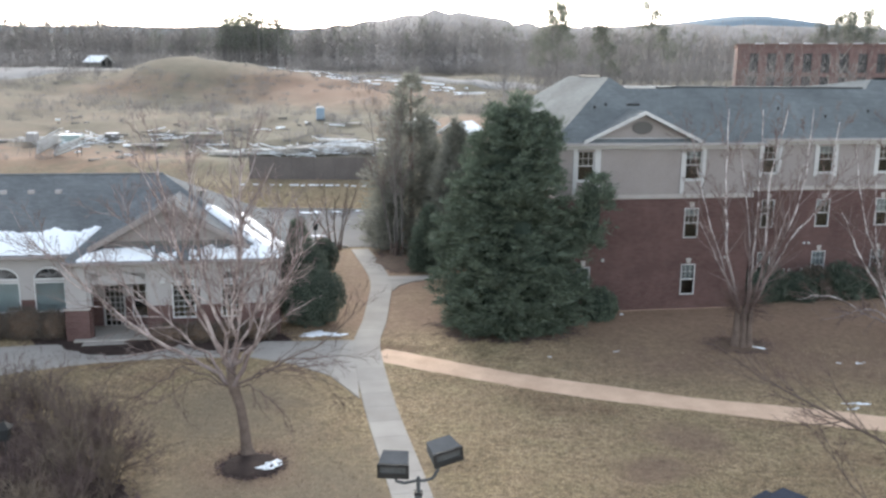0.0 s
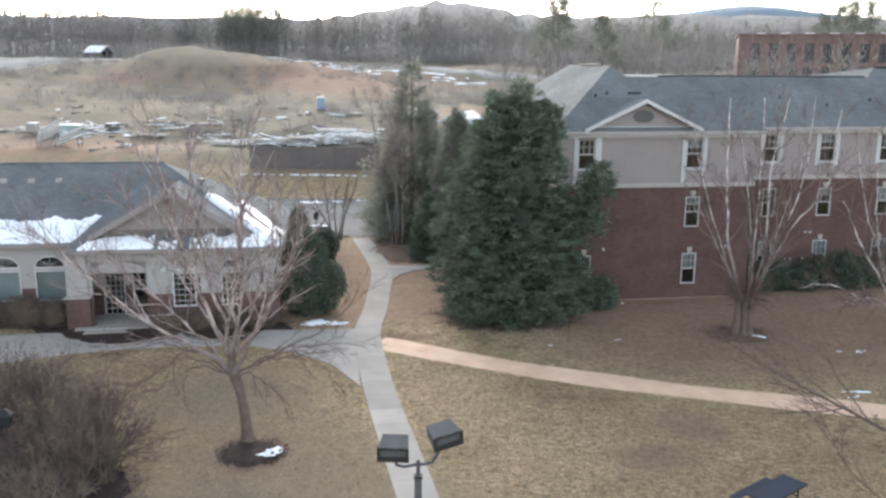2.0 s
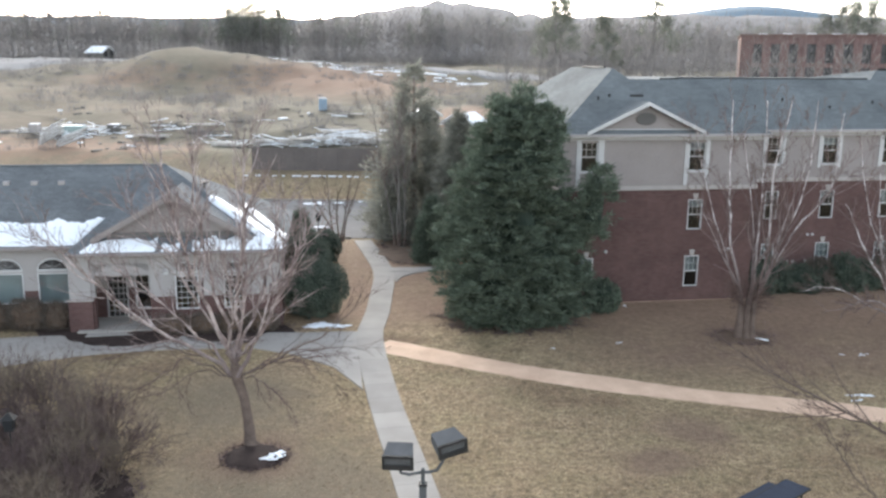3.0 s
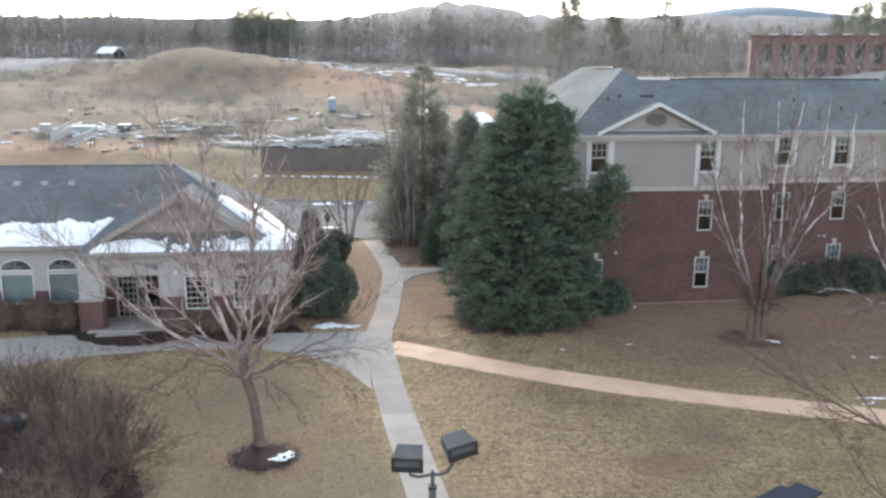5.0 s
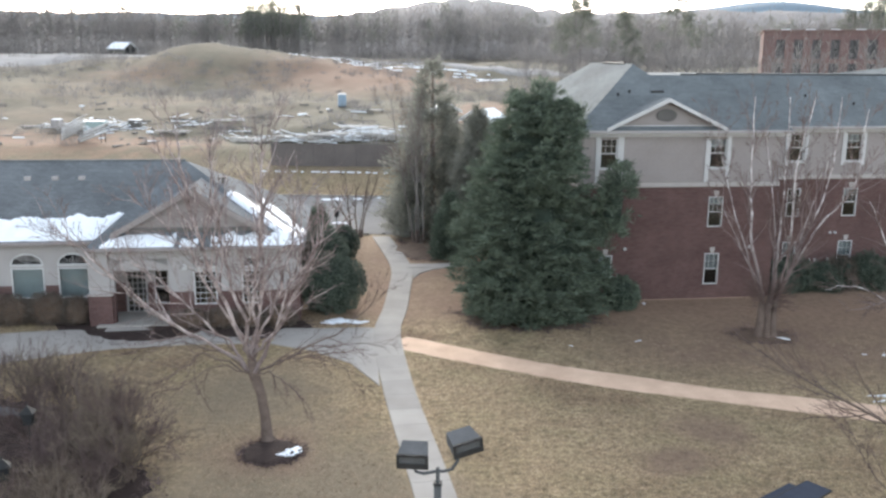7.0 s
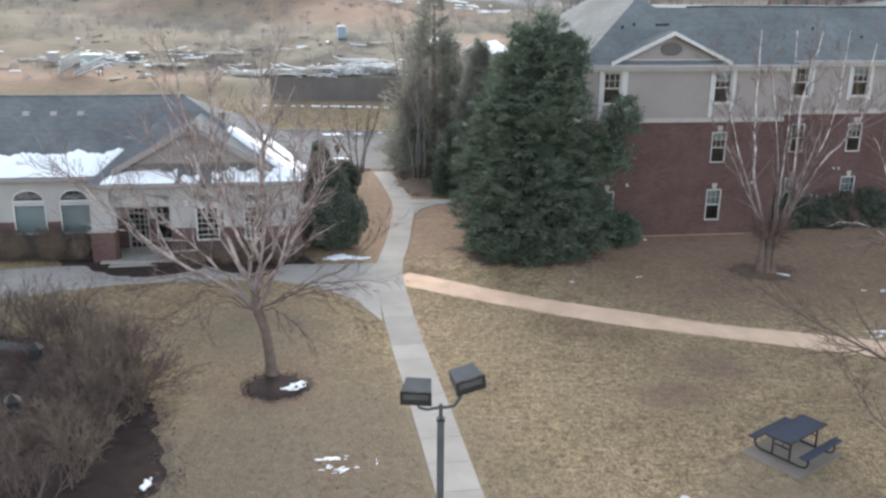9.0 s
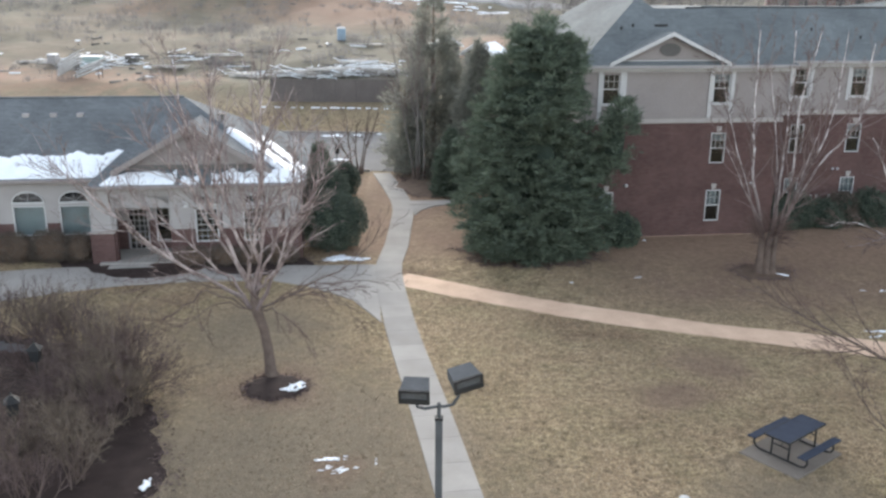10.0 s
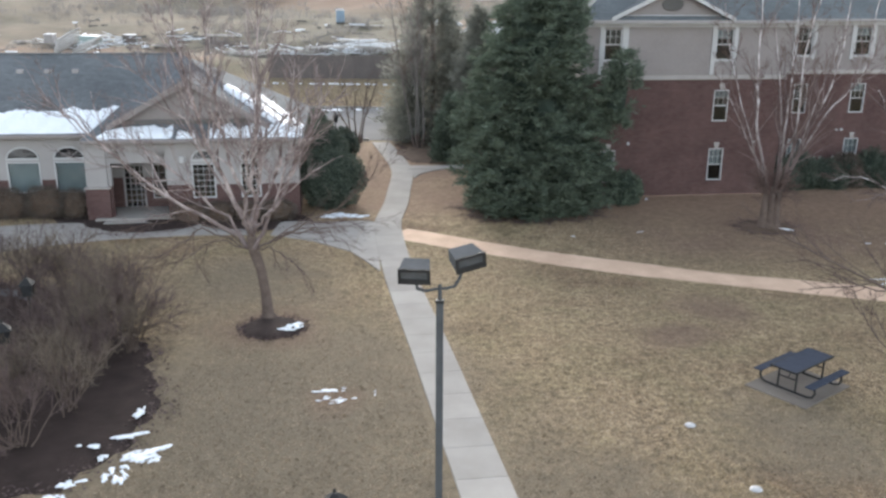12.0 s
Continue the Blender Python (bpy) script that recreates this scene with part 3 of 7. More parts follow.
def drape(name, outline, material, lift, label, category, step=0.5, crown=0.0, ragged=0.12, seed=0, kind="structure"):
    """A patch that follows the ground inside a smooth closed outline (centre, radii by angle)."""
    (cx, cy), radii = outline
    m, nr, na = Mesh(), 7, 180
    m.v.append((cx, cy, float(ground_z(cx, cy)) + lift + crown))
    ang = np.linspace(0, 2 * math.pi, na, endpoint=False)
    rad = np.interp(ang, np.linspace(0, 2 * math.pi, len(radii) + 1), list(radii) + [radii[0]])
    rad = rad * (1 + ragged * 0.5 * (np.sin(ang * 7 + seed) + np.sin(ang * 13 + 2 * seed) + 0.8 * np.sin(ang * 29 + 1) + 0.7 * np.sin(ang * 53 + 2)) / 2)
    for k in range(1, nr + 1):
        t = k / nr
        for a, r in zip(ang, rad):
            x, y = cx + r * t * math.cos(a), cy + r * t * math.sin(a)
            bump = 0.05 * float(wave(x, y, 0.35, seed)) * crown
            m.v.append((x, y, float(ground_z(x, y)) + (lift + crown * (1 - t ** 3) + bump if k < nr else -0.02)))
    m.f = [(0, 1 + i, 1 + (i + 1) % na) for i in range(na)]
    m.f += [(1 + k * na + i, 1 + (k + 1) * na + i, 1 + (k + 1) * na + (i + 1) % na, 1 + k * na + (i + 1) % na) for k in range(nr - 1) for i in range(na)]
    if name == "mulch_bed":                           # chips that stray over the edge
        rng = np.random.default_rng(int(abs(cx * 10)) + 5)
        size = float(np.mean(rad))
        n = int(420 * size)
        a = rng.uniform(0, 2 * math.pi, n)
        q = np.interp(a, ang, rad) * np.clip(rng.normal(0.98, 0.13 / math.sqrt(size), n), 0.4, 1.5)
        x, y = cx + q * np.cos(a), cy + q * np.sin(a)
        c = Mesh()
        blades(c, np.stack([x, y, ground_z(x, y) + 0.03], 1), np.stack([rng.normal(0, 1, n), rng.normal(0, 1, n), rng.uniform(0, 0.3, n)], 1), 0.11, 0.04, rng)
        tagged(part("bark_chips", c, M["twig_dark"]), "bark chips strewn along the mulch bed edge", "bark chips", kind="stuff")
    return tagged(part(name, m, material, smooth=True), label, category, kind=kind)


drape("mulch_bed", ((-6.75, 27.35), (1.1, 1.0, 1.1, 1.05, 1.1, 1.0)), M["mulch"], 0.02, "dark round bark mulch bed round a tree", "mulch bed", crown=0.10)
drape("mulch_bed", ((-16, 24.5), (6.2, 4.4, 5.5, 7.5, 9.0, 9.5, 9.2, 10.0, 10.3, 9.3)), M["mulch"], 0.03, "wide dark mulch bed under bare shrubs", "mulch bed", crown=0.12, ragged=0.08)
drape("mulch_bed", ((14.0, 40.8), (1.5, 1.0, 1.5, 1.0)), M["litter"], 0.02, "dark leaf litter round a pale multi-stemmed tree", "mulch bed", crown=0.06, ragged=0.3)
# the cedar's ground shadow, laid as a brown patch
drape("mulch_bed", ((2.9, 43.6), (4.1, 2.6, 3.8, 2.6)), M["litter"], 0.02, "dark patch standing in for the shadow under the big cedar", "mulch bed", crown=0.05, ragged=0.25)
drape("mulch_bed", ((-3.1, 61.4), (3.6, 5.0, 1.9, 5.6)), M["litter"], 0.02, "brown mulch bed round the conifer", "mulch bed", crown=0.08)
drape("mulch_bed", ((-13.2, 41.3), (5.5, 1.0, 8.5, 0.75)), M["mulch"], 0.015, "dark mulch strip along the clubhouse front", "mulch bed", crown=0.05, ragged=0.05)


def car_park():
    m = Mesh()
    nx, ny = 24, 12
    for j in range(ny + 1):
        for i in range(nx + 1):
            x, y = -60 + 55.6 * i / nx, 64.6 + 17.6 * j / ny
            m.v.append((x, y, float(ground_z(x, y)) + 0.04))
    m.f = [(j * (nx + 1) + i, j * (nx + 1) + i + 1, (j + 1) * (nx + 1) + i + 1, (j + 1) * (nx + 1) + i) for j in range(ny) for i in range(nx)]
    lot = tagged(part("car_park", m, M["old_asphalt"]), "pale weathered asphalt car park with kerbs", "car park", kind="structure")
    for y in (64.4, 82.2):
        k = Mesh()
        k.cbox(-60, -4.4 if y > 70 else -8.0, y, y + 0.15, -0.1, 0.20, 0.02)
        if y < 70:
            k.cbox(-6.2, -4.4, y, y + 0.15, -0.1, 0.20, 0.02)
        part("kerb", k, M["concrete"], lot)


car_park()
drape("paved_court", ((-18.3, 28.2), (3.2, 2.6, 3.0, 3.6, 4.5, 3.0)), M["asphalt"], 0.10, "small grey-blue paved court behind the shrubs", "paving", ragged=0.1)


# ---------------------------------------------------------------- building tools (local u along the front, v depth, z up)
def wall_cells(mesh, u0, u1, z0, z1, v0, v1, holes):
    """A wall slab with rectangular holes right through it."""
    us = sorted({u0, u1, *[h[0] for h in holes], *[h[1] for h in holes]})
    us = [u for u in us if u0 <= u <= u1]
    for a, b in zip(us, us[1:]):
        cut = sorted((h[2], h[3]) for h in holes if h[0] <= a + 1e-6 and h[1] >= b - 1e-6)
        z = z0
        for lo, hi in cut:
            lo, hi = max(lo, z0), min(hi, z1)
            if hi <= lo:
                continue
            if lo > z + 1e-4:
                mesh.box(a, b, v0, v1, z, lo)
            z = hi
        if z1 > z + 1e-4:
            mesh.box(a, b, v0, v1, z, z1)


def lap_siding(mesh, u0, u1, z0, z1, v, holes, course=0.165):
    z = z0
    while z < z1 - 0.02:
        top = min(z + course, z1)
        mid = (z + top) / 2
        spans, a = [], u0
        for h in sorted(h for h in holes if h[2] < mid < h[3]):
            if h[0] > a:
                spans.append((a, h[0]))
            a = max(a, h[1])
        if a < u1:
            spans.append((a, u1))
        for p, q in spans:
            mesh.add([(p, v - 0.040, z), (q, v - 0.040, z), (q, v - 0.012, top), (p, v - 0.012, top), (p, v, z), (q, v, z), (q, v, top), (p, v, top)],
                     [(0, 1, 2, 3), (4, 5, 1, 0), (4, 0, 3, 7), (1, 5, 6, 2), (3, 2, 6, 7)])
        z += course


def ring_bars(mesh, u0, u1, z0, z1, v0, v1, t):
    mesh.box(u0, u0 + t, v0, v1, z0, z1)
    mesh.box(u1 - t, u1, v0, v1, z0, z1)
    mesh.box(u0 + t, u1 - t, v0, v1, z0, z0 + t)
    mesh.box(u0 + t, u1 - t, v0, v1, z1 - t, z1)


def sash_window(parent, u0, u1, z0, z1, v, trim=None, key=False, blind=0.0, grid=True):
    """A white double-hung window: frame, two panes, meeting rail, muntins in the upper sash, sill and surround."""
    fr = Mesh()
    ring_bars(fr, u0, u1, z0, z1, v - 0.03, v + 0.10, 0.055)
    win = part("window", fr, M["white"], parent, "white double-hung sash window")
    zm = (z0 + z1) / 2
    rail = Mesh()
    rail.cbox(u0 + 0.05, u1 - 0.05, v - 0.01, v + 0.05, zm - 0.03, zm + 0.03, 0.006)
    part("meeting_rail", rail, M["white"], win)
    for lo, hi, dv in ((z0 + 0.05, zm - 0.02, 0.055), (zm + 0.02, z1 - 0.05, 0.025)):
        gl = Mesh()
        gl.box(u0 + 0.05, u1 - 0.05, v + dv, v + dv + 0.006, lo, hi)
        pane = part("pane", gl, M["glass"], win)
        pane.visible_shadow = False
    if grid:
        mu = Mesh()
        for k in (1, 2):
            u = u0 + (u1 - u0) * k / 3
            mu.box(u - 0.011, u + 0.011, v + 0.008, v + 0.022, zm + 0.03, z1 - 0.05)
        z = (zm + z1) / 2
        mu.box(u0 + 0.05, u1 - 0.05, v + 0.005, v + 0.0245, z - 0.011, z + 0.011)
        part("muntin", mu, M["white"], win)
    sill = Mesh()
    sill.cbox(u0 - 0.06, u1 + 0.06, v - 0.09, v + 0.02, z0 - 0.07, z0 - 0.005, 0.01)
    part("sill", sill, M["white"] if trim else M["brick"], win)
    if blind > 0:
        bl = Mesh()
        n = int(blind * (z1 - z0) / 0.05)
        for k in range(n):
            z = z1 - 0.06 - 0.05 * k
            bl.add([(u0 + 0.06, v + 0.115, z), (u1 - 0.06, v + 0.115, z), (u1 - 0.06, v + 0.135, z - 0.045), (u0 + 0.06, v + 0.135, z - 0.045)], [(0, 1, 2, 3)])
        part("blind", bl, M["blind"], win, "pale half-drawn slatted blind")
    if key:
        ks, c = Mesh(), (u0 + u1) / 2
        ks.add([(c - 0.10, v - 0.04, z1 + 0.03), (c + 0.10, v - 0.04, z1 + 0.03), (c + 0.15, v - 0.04, z1 + 0.33), (c - 0.15, v - 0.04, z1 + 0.33),
                (c - 0.10, v, z1 + 0.03), (c + 0.10, v, z1 + 0.03), (c + 0.15, v, z1 + 0.33), (c - 0.15, v, z1 + 0.33)],
               [(0, 1, 2, 3), (0, 4, 5, 1), (1, 5, 6, 2), (2, 6, 7, 3), (3, 7, 4, 0)])
        part("keystone", ks, M["stone"], win, "pale cast stone keystone")
    if trim:
        left, right, low = trim
        tr = Mesh()
        for a, b in ((u0 - left, u0 - 0.02), (u1 + 0.02, u1 + right)):
            if b - a > 0.05:
                tr.cbox(a, b, v - 0.075, v - 0.04, low, z1 + 0.12, 0.008)
                c = (a + b) / 2
                tr.box(c - 0.012, c + 0.012, v - 0.085, v - 0.07, low + 0.08, z1 + 0.05)
        tr.cbox(u0 - left, u1 + right, v - 0.08, v - 0.04, z1 + 0.122, z1 + 0.25, 0.008)
        part("surround", tr, M["white"], win, "wide white pilaster trim beside the window")
    return win


def slab_roof(polys, thick=0.12):
    """Roof planes given as corner lists; each gets a thickness downwards."""
    m = Mesh()
    for p in polys:
        n = len(p)
        lo = [(a, b, c - thick) for a, b, c in p]
        m.add(list(p) + lo, [tuple(range(n)), tuple(range(2 * n - 1, n - 1, -1))] + [(i, n + i, n + (i + 1) % n, (i + 1) % n) for i in range(n)])
    return m


# ---------------------------------------------------------------- residence hall
def residence_hall():
    hall = thing("residence_hall", "three-storey red brick residence hall with tan siding and grey roof", "building", pose(10.5, 46.5, 0.2, 0, 0, 10))
    W3, W2, W1 = (7.40, 8.98), (4.20, 5.86), (1.00, 2.74)
    cols_a = [(-3.93, -3.12), (2.10, 2.93)]
    cols_b = [(7.98, 8.80), (11.45, 12.33), (15.3, 16.15), (18.8, 19.65), (22.3, 23.15)]
    HA = [(a - (0.12 if hi > 7 else 0), b, lo, hi) for a, b in cols_a for lo, hi in (W1, W2, W3)]
    HB = [(a - (0.12 if hi > 7 else 0), b, lo, hi) for a, b in cols_b for lo, hi in (W1, W2, W3)]
    brick, upper, lap = Mesh(), Mesh(), Mesh()
    for (u0, u1, v, holes) in ((-5.2, 6.0, 0.0, HA), (6.0, 30.0, 2.5, HB)):
        wall_cells(brick, u0, u1, -0.4, 6.42, v, v + 0.25, holes)
        wall_cells(upper, u0, u1, 6.42, 9.33, v + 0.06, v + 0.25, holes)
        lap_siding(lap, u0, u1, 6.62, 9.23, v + 0.06, [(h[0] - 0.02, h[1] + 0.02, h[2] - 0.02, h[3] + 0.02) for h in holes])
    for (m, z0, z1) in ((brick, -0.4, 6.42), (upper, 6.42, 9.33)):
        m.box(-5.2, -4.95, 0.25, 16, z0, z1)
        m.box(5.75, 6.0, 0.25, 2.5, z0, z1)
        m.box(-5.2, 30, 16, 16.25, z0, z1)
        m.box(29.75, 30, 2.75, 16, z0, z1)
    for k in range(15):
        z = 6.62 + 0.165 * k
        lap.add([(-5.24, 0, z), (-5.24, 16, z), (-5.21, 16, z + 0.165), (-5.21, 0, z + 0.165)], [(0, 3, 2, 1)])
        lap.add([(6.04, 0.1, z), (6.04, 2.5, z), (6.012, 2.5, z + 0.165), (6.012, 0.1, z + 0.165)], [(0, 1, 2, 3)])
    part("brick_wall", brick, M["brick"], hall, "red brick walls of the two lower storeys")
    part("upper_wall", upper, M["siding"], hall)
    part("siding", lap, M["siding"], hall, "tan horizontal lap siding")
    # added partitions and floors, dark so that the panes look unlit
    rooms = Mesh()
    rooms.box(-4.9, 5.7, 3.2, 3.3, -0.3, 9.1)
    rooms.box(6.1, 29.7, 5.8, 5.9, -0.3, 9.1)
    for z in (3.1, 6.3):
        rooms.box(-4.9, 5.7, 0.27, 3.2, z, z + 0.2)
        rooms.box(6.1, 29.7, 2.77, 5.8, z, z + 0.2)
    part("inner_wall", rooms, M["room"], hall, "added inner walls and floors, coloured dark for unlit rooms")
    band = Mesh()
    for (u0, u1, v) in ((-5.25, 6.05, 0.0), (6.05, 30, 2.5)):
        band.cbox(u0, u1, v - 0.10, v + 0.06, 6.40, 6.50, 0.015)
        band.cbox(u0, u1, v - 0.06, v + 0.055, 6.50, 6.62, 0.01)
    part("belt_course", band, M["stone"], hall, "pale belt course above the brick")
    foot = Mesh()
    foot.box(-5.23, 6.03, -0.03, -0.002, -0.4, 0.20)
    foot.box(6.03, 30, 2.47, 2.498, -0.4, 0.20)
    part("footing_course", foot, M["dirt"], hall, "clay-stained footing course")
    for (u0, u1, v) in ((-5.62, 6.42, -0.42), (6.42, 30.4, 2.08)):
        g = Mesh()
        g.cbox(u0, u1, v - 0.10, v, 9.29, 9.43, 0.02)
        part("gutter", g, M["stucco"], hall, "pale eaves gutter")
        g = Mesh()
        g.box(u0, u1, v, v + 0.45, 9.23, 9.29)
        g.box(u0 + 0.3, u1, v + 0.36, v + 0.41, 9.07, 9.23)
        part("soffit", g, M["white"], hall)
    for u, v in ((-5.22, 0.0), (5.90, 0.0)):
        cb = Mesh()
        cb.box(u, u + 0.13, v + 0.008, v + 0.045, 6.62, 9.1)
        part("corner_board", cb, M["siding"], hall)
    dp = Mesh()
    dp.tube([(6.15, 2.36, 9.1), (6.15, 2.42, 8.9), (6.15, 2.42, 0.2)], 0.05, 6)
    part("downpipe", dp, M["siding"], hall, "tan downpipe in the inner corner")

    E, F = 9.45, 12.18
    R1, R2 = (-1.06, 4.14, 12.77), (-1.06, 11.86, 12.77)
    P1, P2, P3, V1 = (2.61, 3.39, F), (-0.31, 3.39, F), (-0.31, 12.61, F), (2.61, 5.89, F)
    A, B, C, A2 = (-5.6, -0.45, E), (6.4, -0.45, E), (6.4, 2.05, E), (-5.6, 16.45, E)
    Q, Q2, T, T2 = (30.4, 2.05, E), (30.4, 16.45, E), (26.6, 5.89, F), (26.6, 12.61, F)
    polys = [[A, B, P1, P2, R1], [A2, A, R1, R2], [R1, P2, P3, R2], [B, C, V1, P1], [C, Q, T, V1], [Q, Q2, T2, T], [Q2, A2, R2, P3, T2],
             [P2, P1, V1, T, T2, P3]]
    S1, S2, S3, S4 = (16.2, 5.89, F), (23.5, 5.89, F), (23.5, 12.61, F), (16.2, 12.61, F)
    K1, K2 = (17.1, 6.7, 12.75), (20.5, 6.7, 12.75)
    polys += [[S1, S2, K2, K1], [S2, S3, K2], [S3, S4, K1, K2], [S4, S1, K1]]
    for p in polys:
        fix_normals(part("roof_slope", slab_roof([p]), M["shingle"], hall, "grey asphalt shingle roof slope"))
    # ridge vents, plumbing vents
    for (a, b) in (((-1.06, 5.5, 12.80), (-1.06, 9.5, 12.80)), ((1.5, 3.45, F + 0.02), (2.6, 3.45, F + 0.02)), ((3.5, 5.95, F + 0.02), (16.0, 5.95, F + 0.02)), ((17.2, 6.7, 12.78), (20.4, 6.7, 12.78)), ((-1.10, 0.95, 11.36), (-0.30, 1.35, 11.36))):
        r = Mesh()
        r.tube([a, b], 0.07, 6)
        part("ridge_vent", r, M["metal_dark"], hall, "dark ridge vent")
    for u, v in ((-2.6, 1.9), (-1.9, 2.1), (9.5, 4.2), (15.2, 4.0), (12.2, 3.6)):
        z = E + 0.71 * (v + (0.45 if u < 6 else -2.05))
        r = Mesh()
        r.tube([(u, v, z - 0.05), (u, v, z + 0.10)], 0.05, 7)
        r.tube([(u, v, z + 0.10), (u, v, z + 0.14)], 0.075, 7)
        part("roof_vent", r, M["metal_dark"], hall)

    # street-front gable with an oval louver
    uL, uR, uc, zb, za = -3.75, 2.5, -0.63, 9.60, 10.98
    gm = Mesh()
    gm.add([(uL + 0.3, -0.12, zb), (uR - 0.3, -0.12, zb), (uc, -0.12, za - 0.08), (uL + 0.3, 0.1, zb), (uR - 0.3, 0.1, zb), (uc, 2.0, za - 0.08)],
           [(0, 1, 2), (0, 2, 5, 3), (1, 4, 5, 2)])
    gable = part("gable", gm, M["siding"], hall, "tan sided gable over the eaves")
    k = Mesh()
    rows = int((za - zb) / 0.165)
    for i in range(rows):
        z = zb + 0.12 + 0.165 * i
        half = (uR - uL - 0.7) / 2 * (1 - (z + 0.165 - zb) / (za - zb)) 
        if half > 0.1:
            k.add([(uc - half, -0.155, z), (uc + half, -0.155, z), (uc + half, -0.125, z + 0.165), (uc - half, -0.125, z + 0.165)], [(0, 1, 2, 3)])
    part("gable_siding", k, M["siding"], gable)
    s = (za - zb) / (uc - uL)
    top = za + 0.12
    lo = zb - 0.04
    polys = [[(uL - 0.15, -0.52, lo), (uc, -0.52, top), (uc, 2.15, top), (uL - 0.15, -0.20, lo)], [(uc, -0.52, top), (uR + 0.15, -0.52, lo), (uR + 0.15, -0.20, lo), (uc, 2.15, top)]]
    fix_normals(part("gable_roof", slab_roof(polys, 0.10), M["shingle"], gable))
    rk = Mesh()
    for a, b in (((uL - 0.15, lo), (uc, top)), ((uR + 0.15, lo), (uc, top))):
        rk.add([(a[0], -0.56, a[1] - 0.20), (b[0], -0.56, b[1] - 0.20), (b[0], -0.56, b[1] - 0.0), (a[0], -0.56, a[1] + 0.0),
                (a[0], -0.525, a[1] - 0.20), (b[0], -0.525, b[1] - 0.20), (b[0], -0.525, b[1]), (a[0], -0.525, a[1])],
               [(0, 1, 2, 3), (4, 7, 6, 5), (0, 4, 5, 1), (3, 2, 6, 7)])
    fix_normals(part("rake_board", rk, M["white"], gable, "white rake boards of the gable"))
    tb = Mesh()
    tb.cbox(uL + 0.25, uR - 0.25, -0.19, -0.13, zb - 0.06, zb + 0.08, 0.01)
    part("base_trim", tb, M["white"], gable)
    lv, n = Mesh(), 28
    ring = [(uc + 0.56 * math.cos(2 * math.pi * i / n), 10.20 + 0.33 * math.sin(2 * math.pi * i / n)) for i in range(n)]
    lv.poly_prism(ring, -0.20, -0.14, lambda a, b, c: (a, c, b))
    louver = part("louver", lv, M["louver"], gable, "grey oval louvered vent")
    sl = Mesh()
    for i in range(9):
        z = 9.93 + 0.065 * i
        h = 0.52 * math.sqrt(max(0.0, 1 - ((z + 0.03 - 10.20) / 0.32) ** 2))
        if h > 0.1:
            sl.add([(uc - h, -0.24, z), (uc + h, -0.24, z), (uc + h, -0.205, z + 0.06), (uc - h, -0.205, z + 0.06)], [(0, 1, 2, 3)])
    part("slat", sl, M["louver"], louver)
    # windows
    for cols, v in ((cols_a, 0.0), (cols_b, 2.5)):
        for i, (a, b) in enumerate(cols):
            sash_window(hall, a, b, *W1, v, key=True, blind=(0.45, 0.5, 0.3)[i % 3])
            sash_window(hall, a, b, *W2, v, key=True, blind=(0.0, 0.25, 0.5)[i % 3])
            sash_window(hall, a - 0.12, b, *W3, v + 0.06, trim=(0.24, 0.34 if (v == 0 and i == 0) else 0.22, 6.66 if v == 0 else 7.2), blind=(0.0, 0.3, 0.0)[i % 3])
    for u in (8.95, 9.7, 10.05, 10.85):               # meter boxes on the wing's wall
        l = Mesh()
        l.cbox(u - 0.06, u + 0.06, 2.38, 2.497, 1.40, 1.72, 0.015)
        part("meter_box", l, M["stone"], hall, "small pale meter box")
    for u in (10.85, 11.15):
        l = Mesh()
        l.cbox(u - 0.07, u + 0.07, 2.36, 2.497, 3.18, 3.30, 0.02)
        part("wall_lamp", l, M["white"], hall, "small white wall lamp")
    # small wall lamps beside the windows
    for u, z in ((-2.45, 3.07), (4.6, 3.05)):
        l = Mesh()
        l.cbox(u - 0.07, u + 0.07, -0.11, -0.003, z - 0.07, z + 0.09, 0.02)
        part("wall_lamp", l, M["white"], hall, "small white wall lamp")


residence_hall()


# ---------------------------------------------------------------- clubhouse
def arch_outline(u0, u1, z0, rise, n=14):
    c, r = (u0 + u1) / 2, (u1 - u0) / 2
    return [(c + r * math.cos(math.pi * i / n), z0 + rise * math.sin(math.pi * i / n)) for i in range(n + 1)]


